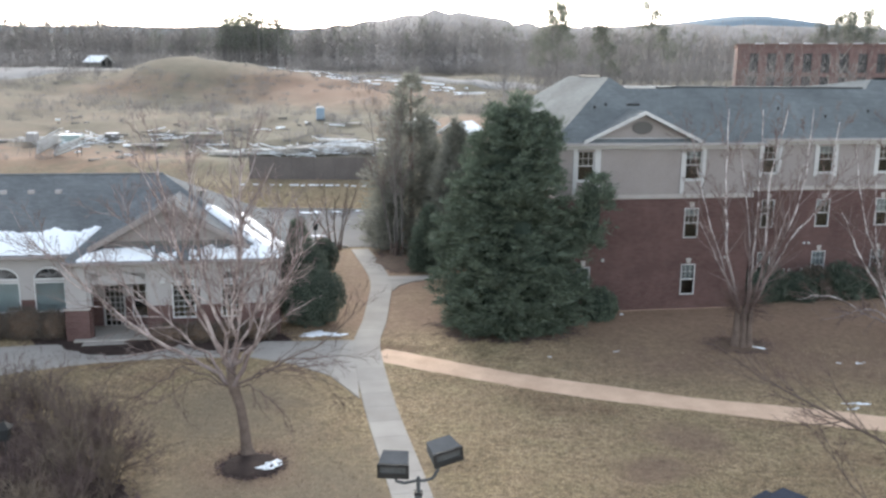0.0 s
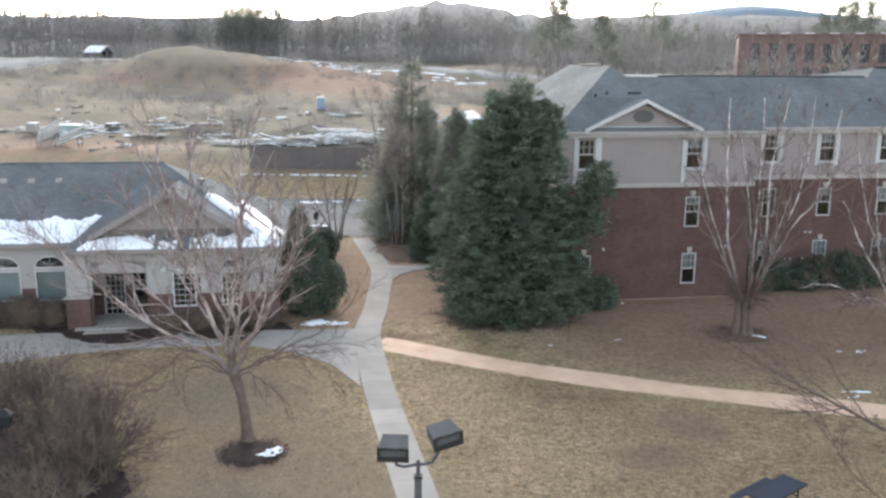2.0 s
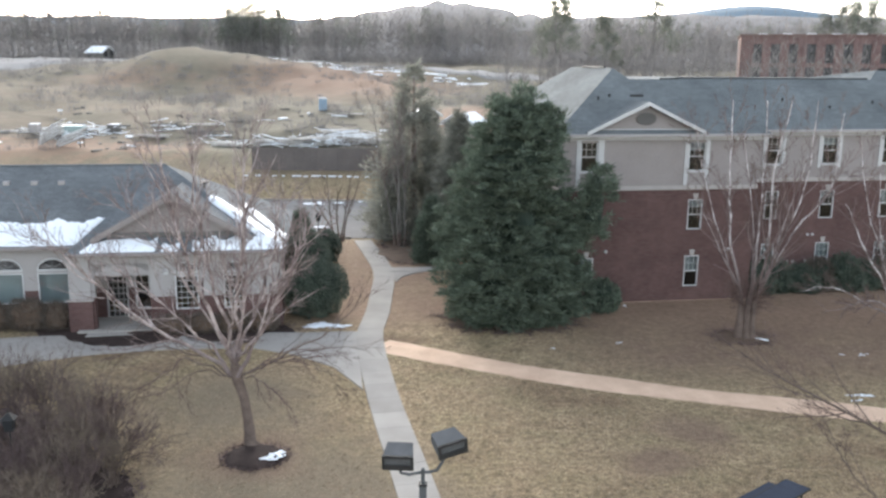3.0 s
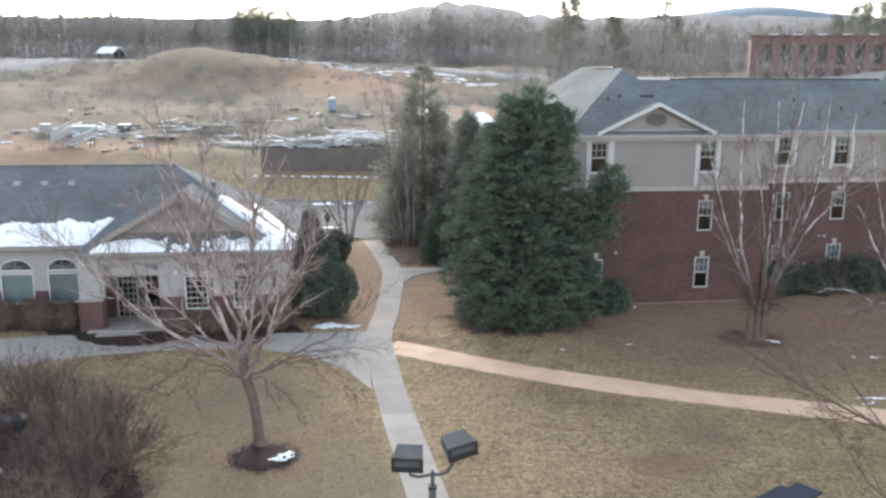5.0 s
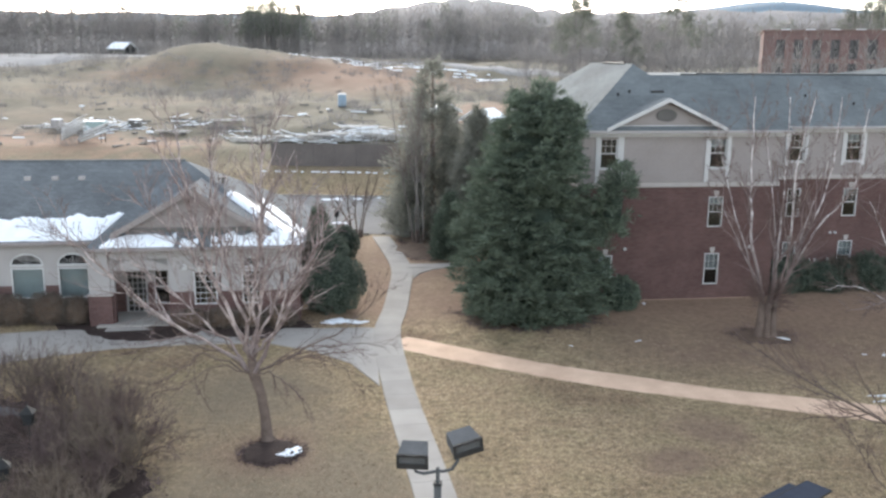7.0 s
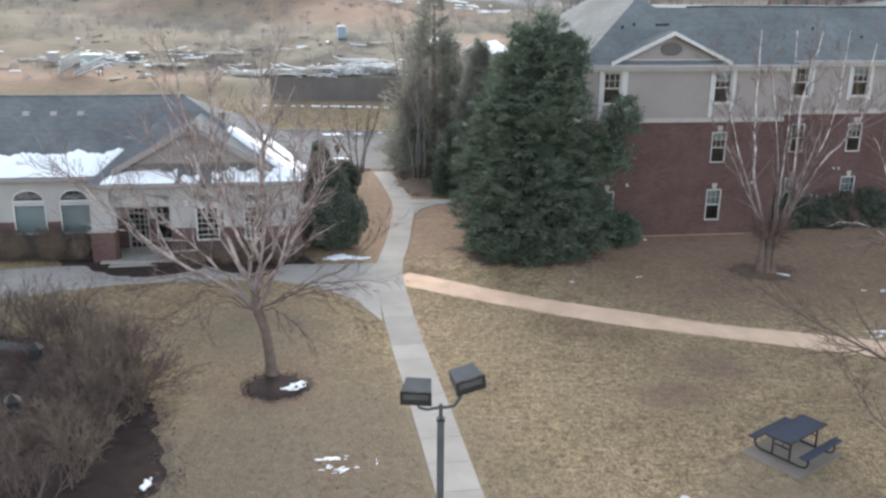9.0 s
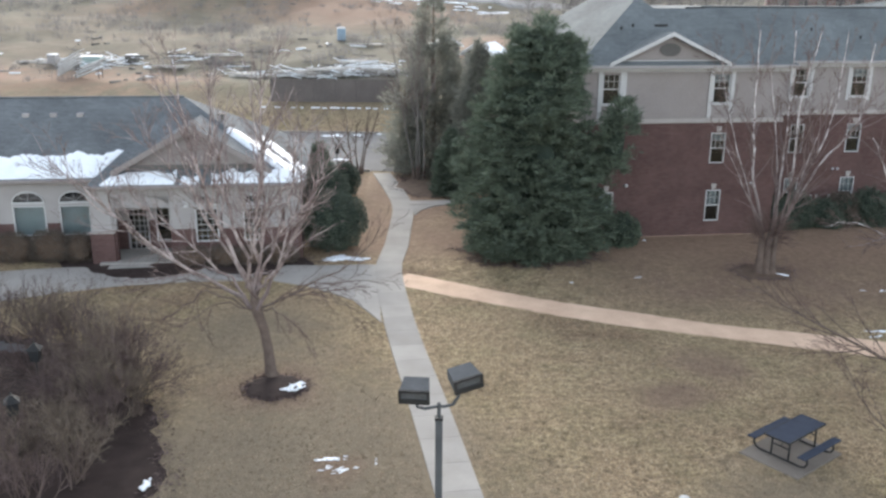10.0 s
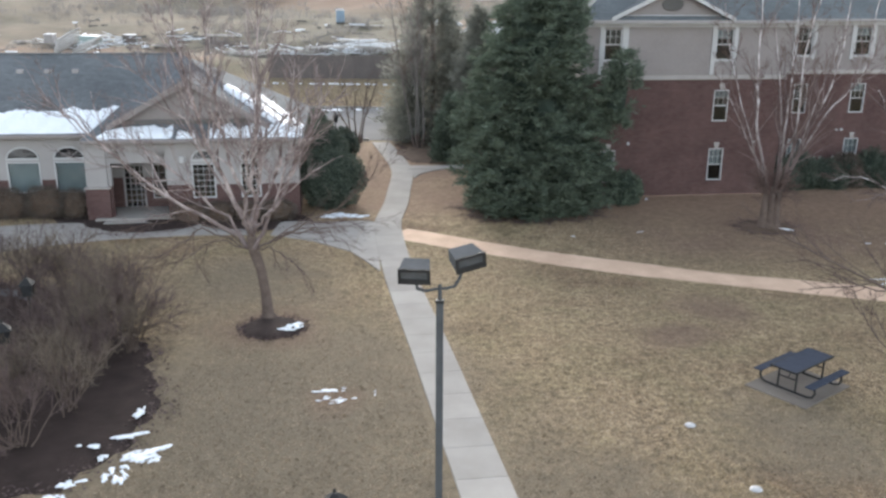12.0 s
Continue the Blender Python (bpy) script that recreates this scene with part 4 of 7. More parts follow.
def arched_window(parent, u0, u1, z0, z1, rise, v, blind=False, grid=True):
    fr = Mesh()
    ring_bars(fr, u0, u1, z0, z1, v - 0.04, v + 0.08, 0.07)
    win = part("window", fr, M["white"], parent, "white arched window")
    gl = Mesh()
    gl.box(u0 + 0.06, u1 - 0.06, v + 0.04, v + 0.046, z0 + 0.06, z1 - 0.06)
    part("pane", gl, M["glass"], win).visible_shadow = False
    zt = z1 + 0.13
    out, inn = arch_outline(u0, u1, zt, rise), arch_outline(u0 + 0.08, u1 - 0.08, zt + 0.06, rise - 0.13)
    am, n = Mesh(), len(out)
    am.v = [(a, v - 0.05, b) for a, b in out] + [(a, v - 0.05, b) for a, b in inn] + [(a, v + 0.02, b) for a, b in out] + [(a, v + 0.02, b) for a, b in inn]
    am.f = [(i, i + 1, n + i + 1, n + i) for i in range(n - 1)] + [(2 * n + i, 2 * n + i + 1, i + 1, i) for i in range(n - 1)] + [(n + i, n + i + 1, 3 * n + i + 1, 3 * n + i) for i in range(n - 1)]
    am.n = len(am.v)
    am.box(u0, u1, v - 0.05, v + 0.02, zt - 0.05, zt + 0.062)
    part("arch_frame", am, M["white"], win)
    fan = Mesh()
    fan.poly_prism(inn, v + 0.0, v + 0.006, lambda a, b, c: (a, c, b))
    part("fanlight", fan, M["car_glass"], win, "dark glazed fanlight")
    fm, c = Mesh(), (u0 + u1) / 2
    for k in (0.25, 0.5, 0.75):
        a = math.pi * k
        fm.tube([(c, v - 0.01, zt + 0.05), (c + (u1 - u0) * 0.42 * math.cos(a), v - 0.01, zt + 0.05 + (rise - 0.14) * math.sin(a))], 0.012, 4)
    part("muntin", fm, M["white"], win)
    if grid:
        mu = Mesh()
        for k in (1, 2, 3):
            u = u0 + (u1 - u0) * k / 4
            mu.box(u - 0.010, u + 0.010, v + 0.015, v + 0.035, z0 + 0.07, z1 - 0.07)
        for k in range(1, 6):
            z = z0 + (z1 - z0) * k / 6
            mu.box(u0 + 0.06, u1 - 0.06, v + 0.012, v + 0.038, z - 0.014, z + 0.014)
        part("muntin", mu, M["white"], win)
    if blind:
        b = Mesh()
        b.box(u0 + 0.07, u1 - 0.07, v + 0.11, v + 0.13, z0 + 0.05, z1 - 0.06)
        part("blind", b, M["blind"], win, "drawn pale blue-green blind")
    return win


def clubhouse():
    club = thing("clubhouse", "single-storey clubhouse with pale stucco over brick and a charcoal hipped roof", "building", pose(-13.5, 41.6, 0.1, 0, 0, 9))
    VW = 1.8                                          # set-back of the long wing
    right = [(-0.42, 0.72, 0.95, 2.70), (1.93, 2.92, 0.95, 2.70)]
    left = [(-9.70, -8.10, 0.95, 2.55), (-7.42, -5.90, 0.95, 2.55), (-12.6, -11.0, 0.95, 2.55), (-15.6, -14.0, 0.95, 2.55), (-18.6, -17.0, 0.95, 2.55)]
    porch = (-4.25, -1.65, -0.3, 2.75)
    stucco, brick = Mesh(), Mesh()
    for m, z0, z1 in ((brick, -0.4, 1.62), (stucco, 1.62, 3.9)):
        wall_cells(m, -5.4, 4.8, z0, z1, 0, 0.25, right + [porch])
        wall_cells(m, -26, -5.4, z0, z1, VW, VW + 0.25, left)
        m.box(4.55, 4.8, 0.25, 10.8, z0, z1)
        m.box(-26, 4.8, 10.8, 11.05, z0, z1)
        m.box(-26, -25.75, VW + 0.25, 10.8, z0, z1)
        m.box(-5.4, -5.15, 0.25, VW, z0, z1)
        wall_cells(m, -5.15, -0.9, z0, z1, VW + 0.2, VW + 0.4, [(-4.2, -3.1, -0.3, 2.3), (-2.75, -1.75, 0.5, 2.3)])
        m.box(-0.9, -0.7, 0.25, VW + 0.4, z0, z1)
    arch = [(a, b) for a, b in arch_outline(-4.25, -1.65, 2.75, 0.55)]
    am = Mesh()
    n = len(arch)
    am.v = [(a, 0.0, b) for a, b in arch] + [(a, 0.25, b) for a, b in arch] + [(a, 0.0, 3.34) for a, b in arch] + [(a, 0.25, 3.34) for a, b in arch]
    am.f = [(2 * n + i, i, i + 1, 2 * n + i + 1) for i in range(n - 1)] + [(i, n + i, n + i + 1, i + 1) for i in range(n - 1)] + [(n + i, 3 * n + i, 3 * n + i + 1, n + i + 1) for i in range(n - 1)]
    part("porch_arch", am, M["stucco"], club, "pale arched porch opening")
    st2 = Mesh()
    st2.box(-4.25, -1.65, 0.002, 0.248, 3.34, 3.84)
    part("brick_wall", brick, M["brick"], club, "low red brick base wall")
    part("stucco_wall", stucco, M["stucco"], club, "pale stucco upper wall")
    floor = Mesh()
    floor.cbox(-5.1, -0.95, -0.5, VW + 0.2, -0.2, 0.08, 0.02)
    part("porch_floor", floor, M["concrete"], club)
    pil = Mesh()
    pil.cbox(-5.5, -4.35, -0.18, -0.002, -0.3, 1.52, 0.02)
    part("pillar_base", pil, M["brick"], club, "brick pillar base beside the porch")
    pil = Mesh()
    pil.cbox(-5.42, -4.42, -0.12, -0.002, 1.60, 3.70, 0.02)
    part("pillar", pil, M["stucco"], club)
    cap = Mesh()
    cap.cbox(-5.56, -4.30, -0.24, -0.002, 1.52, 1.60, 0.015)
    part("pillar_cap", cap, M["stone"], club)
    step = Mesh()
    step.cbox(-4.6, -1.4, -1.1, -0.5, -0.2, 0.02, 0.02)
    part("porch_step", step, M["concrete"], club)
    dm = Mesh()
    ring_bars(dm, -4.2, -3.1, 0.0, 2.3, VW + 0.18, VW + 0.30, 0.10)
    for k in range(1, 4):
        dm.box(-4.1 + 0.25 * k - 0.02, -4.1 + 0.25 * k + 0.02, VW + 0.20, VW + 0.26, 0.1, 2.2)
    for k in range(1, 7):
        dm.box(-4.1, -3.2, VW + 0.205, VW + 0.255, 0.1 + 0.3 * k - 0.02, 0.1 + 0.3 * k + 0.02)
    door = part("door", dm, M["stucco"], club, "glazed front door with pale glazing bars")
    g = Mesh()
    g.box(-4.1, -3.2, VW + 0.265, VW + 0.272, 0.1, 2.2)
    part("pane", g, M["glass"], door).visible_shadow = False
    h = Mesh()
    h.tube([(-3.17, VW + 0.12, 0.95), (-3.17, VW + 0.12, 1.15)], 0.018, 6)
    part("handle", h, M["metal_dark"], door)
    sash_window(club, -2.75, -1.75, 0.5, 2.3, VW + 0.2, grid=True)
    # added back wall, coloured dark for the unlit inside
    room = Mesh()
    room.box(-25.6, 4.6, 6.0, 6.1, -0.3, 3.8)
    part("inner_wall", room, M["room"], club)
    part("lintel", st2, M["stucco"], club)
    for a, b, lo, hi in right:
        arched_window(club, a, b, lo, hi, 0.55, 0.0)
    for a, b, lo, hi in left:
        arched_window(club, a, b, lo, hi, 0.62, VW, blind=True, grid=False)
    E = 3.98
    a, c, b = (-5.4, -0.5, E), (5.1, -0.5, E), (-5.4, 1.3, E)
    top, tl, wl_ = (-1.4, 5.3, 7.56), (-26.5, 5.3, 7.56), (-26.5, 1.3, E)
    cr, bl = (5.1, 11.2, E), (-26.5, 11.2, E)
    for p in ([a, c, top], [b, a, top], [wl_, b, top, tl], [c, cr, top], [cr, bl, tl, top]):
        fix_normals(part("roof_slope", slab_roof([p], 0.12), M["shingle_dark"], club, "charcoal shingle roof slope"))
    ridge = Mesh()
    ridge.tube([(-26.5, 5.3, 7.58), (-1.4, 5.3, 7.58)], 0.06, 6)
    part("ridge_cap", ridge, M["shingle_dark"], club)
    for u in (-9.35, -7.97, -12.2, -6.62):
        z, v = 6.85, 4.45
        k = Mesh()
        k.cbox(u - 0.17, u + 0.17, v - 0.15, v + 0.15, z - 0.25, z + 0.02, 0.03)
        part("roof_vent", k, M["stucco"], club, "small pale box vent on the roof")
    k = Mesh()
    k.tube([(0.65, 4.45, 6.2), (0.65, 4.45, 6.68)], 0.07, 7)
    k.cbox(0.43, 0.87, 4.25, 4.65, 6.68, 6.76, 0.02)
    part("flue", k, M["louver"], club, "short dark roof flue with a pale cap")
    for u0, u1, v in ((-5.4, 5.1, -0.5), (-26.5, -5.45, 1.3)):
        g = Mesh()
        g.cbox(u0, u1, v - 0.10, v - 0.005, E - 0.17, E - 0.01, 0.02)
        part("gutter", g, M["siding"], club)
        g = Mesh()
        g.box(u0, u1, v, v + 0.5, E - 0.19, E - 0.14)
        part("soffit", g, M["stucco"], club)
    # the big gable that stands on the skirt roof
    uL, uR, uc, zb, za, vf = -4.05, 3.2, -0.4, 4.78, 6.70, 0.5
    gm = Mesh()
    gm.add([(uL + 0.2, vf, zb - 0.2), (uR - 0.2, vf, zb - 0.2), (uc, vf, za - 0.1), (uL + 0.2, vf + 0.3, zb - 0.2), (uR - 0.2, vf + 0.3, zb - 0.2), (uc, 3.6, za - 0.1)], [(0, 1, 2), (0, 2, 5, 3), (1, 4, 5, 2)])
    gable = part("gable", gm, M["siding"], club, "taupe gable above the porch")
    polys = [[(uL - 0.25, vf - 0.4, zb - 0.18), (uc, vf - 0.4, za + 0.1), (uc, 4.0, za + 0.1), (uL - 0.25, 0.5, zb - 0.18)],
             [(uc, vf - 0.4, za + 0.1), (uR + 0.25, vf - 0.4, zb - 0.18), (uR + 0.25, 0.5, zb - 0.18), (uc, 4.0, za + 0.1)]]
    fix_normals(part("gable_roof", slab_roof(polys, 0.12), M["shingle_dark"], gable))
    rk = Mesh()
    for p, q in (((uL - 0.25, zb - 0.18), (uc, za + 0.1)), ((uR + 0.25, zb - 0.18), (uc, za + 0.1))):
        rk.add([(p[0], vf - 0.44, p[1] - 0.32), (q[0], vf - 0.44, q[1] - 0.32), (q[0], vf - 0.44, q[1] - 0.02), (p[0], vf - 0.44, p[1] - 0.02),
                (p[0], vf - 0.405, p[1] - 0.32), (q[0], vf - 0.405, q[1] - 0.32), (q[0], vf - 0.405, q[1] - 0.02), (p[0], vf - 0.405, p[1] - 0.02)],
               [(0, 1, 2, 3), (4, 7, 6, 5), (0, 4, 5, 1), (3, 2, 6, 7)])
    fix_normals(part("rake_board", rk, M["siding"], gable))
    # shadow gap under the gable, built as a dark grey strip
    bt = Mesh()
    bt.cbox(uL + 0.1, uR - 0.1, vf - 0.10, vf - 0.004, zb - 0.2, zb + 0.02, 0.01)
    part("base_trim", bt, M["louver"], gable, "dark strip standing in for the shadow along the gable's foot")
    lamp = Mesh()
    lamp.cbox(-0.95, -0.70, -0.16, -0.003, 2.75, 3.05, 0.03)
    part("wall_lamp", lamp, M["white"], club, "white wall lamp beside the porch")
    return club


clubhouse()


def roof_snow(u0, u1, vlow, vhigh, zfun, seed, label="melting snow lying along the clubhouse eaves"):
    """Snow that lies on a roof plane, with a ragged upper edge."""
    m, n = Mesh(), max(8, int((u1 - u0) / 0.12))
    rng = np.random.default_rng(seed)
    jag = np.convolve(rng.normal(0, 1, n + 9), np.ones(5) / 5, "valid")[: n + 1]
    rows = 6
    M4 = pose(-13.5, 41.6, 0.1, 0, 0, 9)
    for j in range(rows + 1):
        t = j / rows
        for i in range(n + 1):
            u = u0 + (u1 - u0) * i / n
            lo, hi = vlow(u), vhigh(u) + 0.22 * jag[i]
            hi = max(hi, lo + 0.02)
            v = lo + (hi - lo) * t
            thick = 0.05 * (1 - abs(2 * t - 1) ** 4) + (0.02 if 0 < j < rows else -0.01)
            if i in (0, n):
                thick = -0.01
            m.v.append(tuple(M4 @ Vector((u, v, zfun(u, v) + thick + (0.03 * float(wave(u, v, 0.3, seed)) if 0 < j < rows else 0)))))
    m.f = [(j * (n + 1) + i, j * (n + 1) + i + 1, (j + 1) * (n + 1) + i + 1, (j + 1) * (n + 1) + i) for j in range(rows) for i in range(n)]
    return tagged(part("snow_patch", m, M["snow"], smooth=True), label, "snow", kind="stuff")


zf = lambda u, v: 3.98 + 0.617 * (v + 0.5)
zw = lambda u, v: 3.98 + 0.895 * (v - 1.3)
zr = lambda u, v: 3.98 + 0.551 * (5.1 - u)
hip = lambda u: (5.1 - u) * 0.892 - 0.5
roof_snow(-26, -4.15, lambda u: max(1.32, 1.36 + (u + 5.4)), lambda u: 2.52, zw, 1)
roof_snow(-4.75, -1.15, lambda u: -0.48, lambda u: min(0.36, -0.35 + (u + 4.75) * 0.62), zf, 2)
roof_snow(-0.98, -0.05, lambda u: -0.48, lambda u: 0.05, zf, 4)
roof_snow(0.5, 5.0, lambda u: -0.48, lambda u: 0.34 + 0.08 * math.sin(u * 5), zf, 3)
roof_snow(1.0, 4.95, lambda u: max(4.07 - 0.925 * (u + 0.4), hip(u) - 0.4, -0.3), lambda u: hip(u) - 0.02, zf, 5, "old snow on the roof beside the gable")
roof_snow(1.1, 5.0, lambda u: hip(u) + 0.02, lambda u: hip(u) + 0.25 + 1.4 * min(1.0, (u - 1.1) / 1.6), zr, 6, "old snow along the roof hip")
roof_snow(2.5, 5.05, lambda u: hip(u) + 2.6 - 0.3 * (u - 2.5), lambda u: hip(u) + 4.4 - 0.25 * (u - 2.5), zr, 7, "old snow on the roof's end slope")


# ---------------------------------------------------------------- plants
def unit(az_deg, el_deg):
    a, e = radians(az_deg), radians(el_deg)
    return Vector((math.cos(a) * math.cos(e), math.sin(a) * math.cos(e), math.sin(e)))


def limb_points(p, d, length, rng, n, wob, lift):
    pts, d = [Vector(p)], Vector(d).normalized()
    for _ in range(n):
        d = (d + Vector(rng.normal(0, wob, 3)) + Vector((0, 0, lift))).normalized()
        pts.append(pts[-1] + d * length / n)
    return pts


def shoots(meshes, pts, rad, length, level, rng, spec):
    """Smaller limbs that leave a limb along its length."""
    n, thin = len(pts) - 1, spec.get("thin", 0.004)
    for k in range(spec["kids"][level]):
        t = rng.uniform(0.25, 1.0) if level else rng.uniform(spec.get("clear", 0.3), 1.0)
        f = t * n
        i = min(int(f), n - 1)
        q = pts[i].lerp(pts[i + 1], f - i)
        along = (pts[i + 1] - pts[i]).normalized()
        out = along.cross(Vector(rng.normal(size=3)))
        out = out.normalized() if out.length > 1e-6 else along.orthogonal()
        ang = radians(rng.uniform(*spec["angle"]))
        nd = along * math.cos(ang) + out * math.sin(ang)
        grow(meshes, q, nd, length * rng.uniform(*spec["ratio"]) * (1.15 - 0.55 * t), max(rad[i] * rng.uniform(0.45, 0.65), thin * 1.5), level + 1, rng, spec)


def grow(meshes, p, d, length, r, level, rng, spec):
    """One limb and, from it, smaller ones down to twigs. meshes: by level."""
    n = (7, 6, 4, 3)[min(level, 3)]
    pts = limb_points(p, d, length, rng, n, spec["wob"], spec["lift"][min(level, len(spec["lift"]) - 1)])
    end, thin = r * (0.35 if level < spec["depth"] else 0.3), spec.get("thin", 0.004)
    rad = [max(r + (end - r) * i / n, thin) for i in range(n + 1)]
    meshes[min(level, len(meshes) - 1)].tube(pts, rad, (7, 5, 4, 3)[min(level, 3)], cap=False)
    if level < spec["depth"]:
        shoots(meshes, pts, rad, length, level, rng, spec)


def bent_limb(meshes, stations, r, rng, spec, steps=4, crook=0.06):
    """A main limb through a few (x, y, z) stations, slightly crooked, with its shoots."""
    p = [Vector(q) for q in stations]
    p = [p[0] * 2 - p[1]] + p + [p[-1] * 2 - p[-2]]
    pts = []
    for i in range(1, len(p) - 2):
        for k in range(steps):
            t = k / steps
            a, b, c, d = p[i - 1], p[i], p[i + 1], p[i + 2]
            q = (b * 2 + (c - a) * t + (a * 2 - b * 5 + c * 4 - d) * t * t + (b * 3 - a - c * 3 + d) * t ** 3) * 0.5
            pts.append(q + (Vector(rng.normal(0, crook, 3)) if pts else Vector()))
    pts.append(p[-2])
    n = len(pts) - 1
    rad = [r * (1 - 0.8 * (i / n) ** 0.9) for i in range(n + 1)]
    meshes[0].tube(pts, rad, 7, cap=False)
    shoots(meshes, pts, rad, sum((b - a).length for a, b in zip(pts, pts[1:])), 0, rng, spec)


def lawn_tree():
    """Bare vase-shaped tree on the lawn: short trunk, a fan of pale limbs, reddish twigs."""
    rng = np.random.default_rng(11)
    tree = thing("lawn_tree", "bare vase-shaped tree with peeling pinkish limbs and brown trunk", "tree", pose(-7.1, 28.2, float(ground_z(-7.1, 28.2)) + 0.05))
    tr = Mesh()
    tr.tube([(0.05, 0, -0.1), (0, 0, 0.12), (-0.06, 0, 1.0), (-0.18, 0.02, 1.8), (-0.36, 0, 2.4), (-0.44, 0, 2.9), (-0.45, 0, 3.15)], [0.32, 0.22, 0.18, 0.17, 0.19, 0.17, 0.07], 12)
    part("trunk", tr, M["bark"], tree, "grey-brown leaning trunk", smooth=True)
    limbs, boughs, twigs, drop, wisps = Mesh(), Mesh(), Mesh(), Mesh(), Mesh()
    spec = dict(depth=3, kids=(20, 8, 4), wob=0.12, lift=(0.03, 0.06, 0.04, 0.0), angle=(16, 48), ratio=(0.22, 0.44), thin=0.0042, clear=0.4)
    # limbs as places across and up from the fork, with a depth for the end
    fork = Vector((-0.42, 0, 2.45))
    for r, dy, *way in ((0.075, -0.5, -0.5, 0.5, -2.8, 2.05, -5.0, 3.85, -5.9, 4.9), (0.055, 1.0, -0.9, 1.0, -2.7, 2.5, -4.4, 3.7), (0.075, 0.6, 0.5, 0.9, 1.35, 2.55, 2.2, 4.4, 2.6, 5.3),
                        (0.055, -0.8, 0.7, 1.5, 1.7, 3.7, 2.0, 5.9), (0.085, 0.4, -0.35, 1.2, -1.4, 3.85, -2.05, 6.1, -2.4, 8.3), (0.07, -0.6, -0.15, 1.5, -0.6, 3.7, -1.0, 6.1, -0.95, 7.9),
                        (0.08, 0.3, 0.1, 1.3, 0.25, 3.6, 0.5, 6.4, 0.6, 8.6), (0.055, -1.2, -0.3, 1.4, -1.85, 4.4, -2.95, 6.2), (0.055, 1.2, 0.4, 1.5, 1.1, 3.5, 1.5, 6.7), (0.06, 2.6, 0.0, 1.4, 0.1, 3.4, -0.3, 6.8),
                        (0.055, -2.6, -0.1, 1.2, 0.3, 3.0, 0.4, 5.8)):
        n = len(way) // 2
        start = fork + Vector((0, 0, rng.uniform(-0.1, 0.3) + (0.45 if way[1] > 1.1 else 0.0)))
        bent_limb([limbs, boughs, twigs], [start] + [fork + Vector((way[2 * i], dy * ((i + 1) / n) ** 1.3, way[2 * i + 1])) for i in range(n)], r * 1.2, rng, spec)
    low = dict(spec, kids=(12, 6, 0), depth=2, wob=0.17, lift=(0.0, 0.0, 0.0), angle=(18, 50), ratio=(0.22, 0.45), clear=0.25)
    for r, dy, *way in ((0.05, -0.4, 0.6, 0.3, 1.6, 0.85, 3.4, 1.8, 4.4, 3.2), (0.036, -1.2, -1.5, 0.75, -2.6, 0.25, -3.9, -0.55), (0.034, 0.8, -1.6, 0.9, -3.4, 0.8, -4.9, 0.35), (0.034, -1.0, 1.3, 0.75, 2.7, 0.9, 3.9, 0.0),
                        (0.032, 0.9, 1.4, 0.7, 3.0, 0.95, 4.6, 0.75), (0.03, -1.9, -0.9, 0.5, -2.0, 0.1, -2.9, -0.2), (0.03, -1.8, 0.8, 0.3, 1.6, 0.0, 2.4, -0.7), (0.03, 1.8, -1.2, 1.1, -2.6, 1.7, -4.2, 1.5)):
        n = len(way) // 2
        bent_limb([drop, wisps, wisps], [fork] + [fork + Vector((way[2 * i], dy * (i + 1) / n, way[2 * i + 1])) for i in range(n)], r, rng, low)
    part("limb", limbs, M["bark_pink"], tree, "pale peeling pinkish limbs", smooth=True)
    tagged(part("branch", boughs, M["bark_pink"], tree), kind="stuff")
    part("low_branch", drop, M["bark"], tree, "thin dark low branches")
    tagged(part("low_twig", wisps, M["twig"], tree, "thin dark low twigs"), kind="stuff")
    tagged(part("twig", twigs, M["twig_pink"], tree, "fine reddish-brown twigs"), kind="stuff")


lawn_tree()


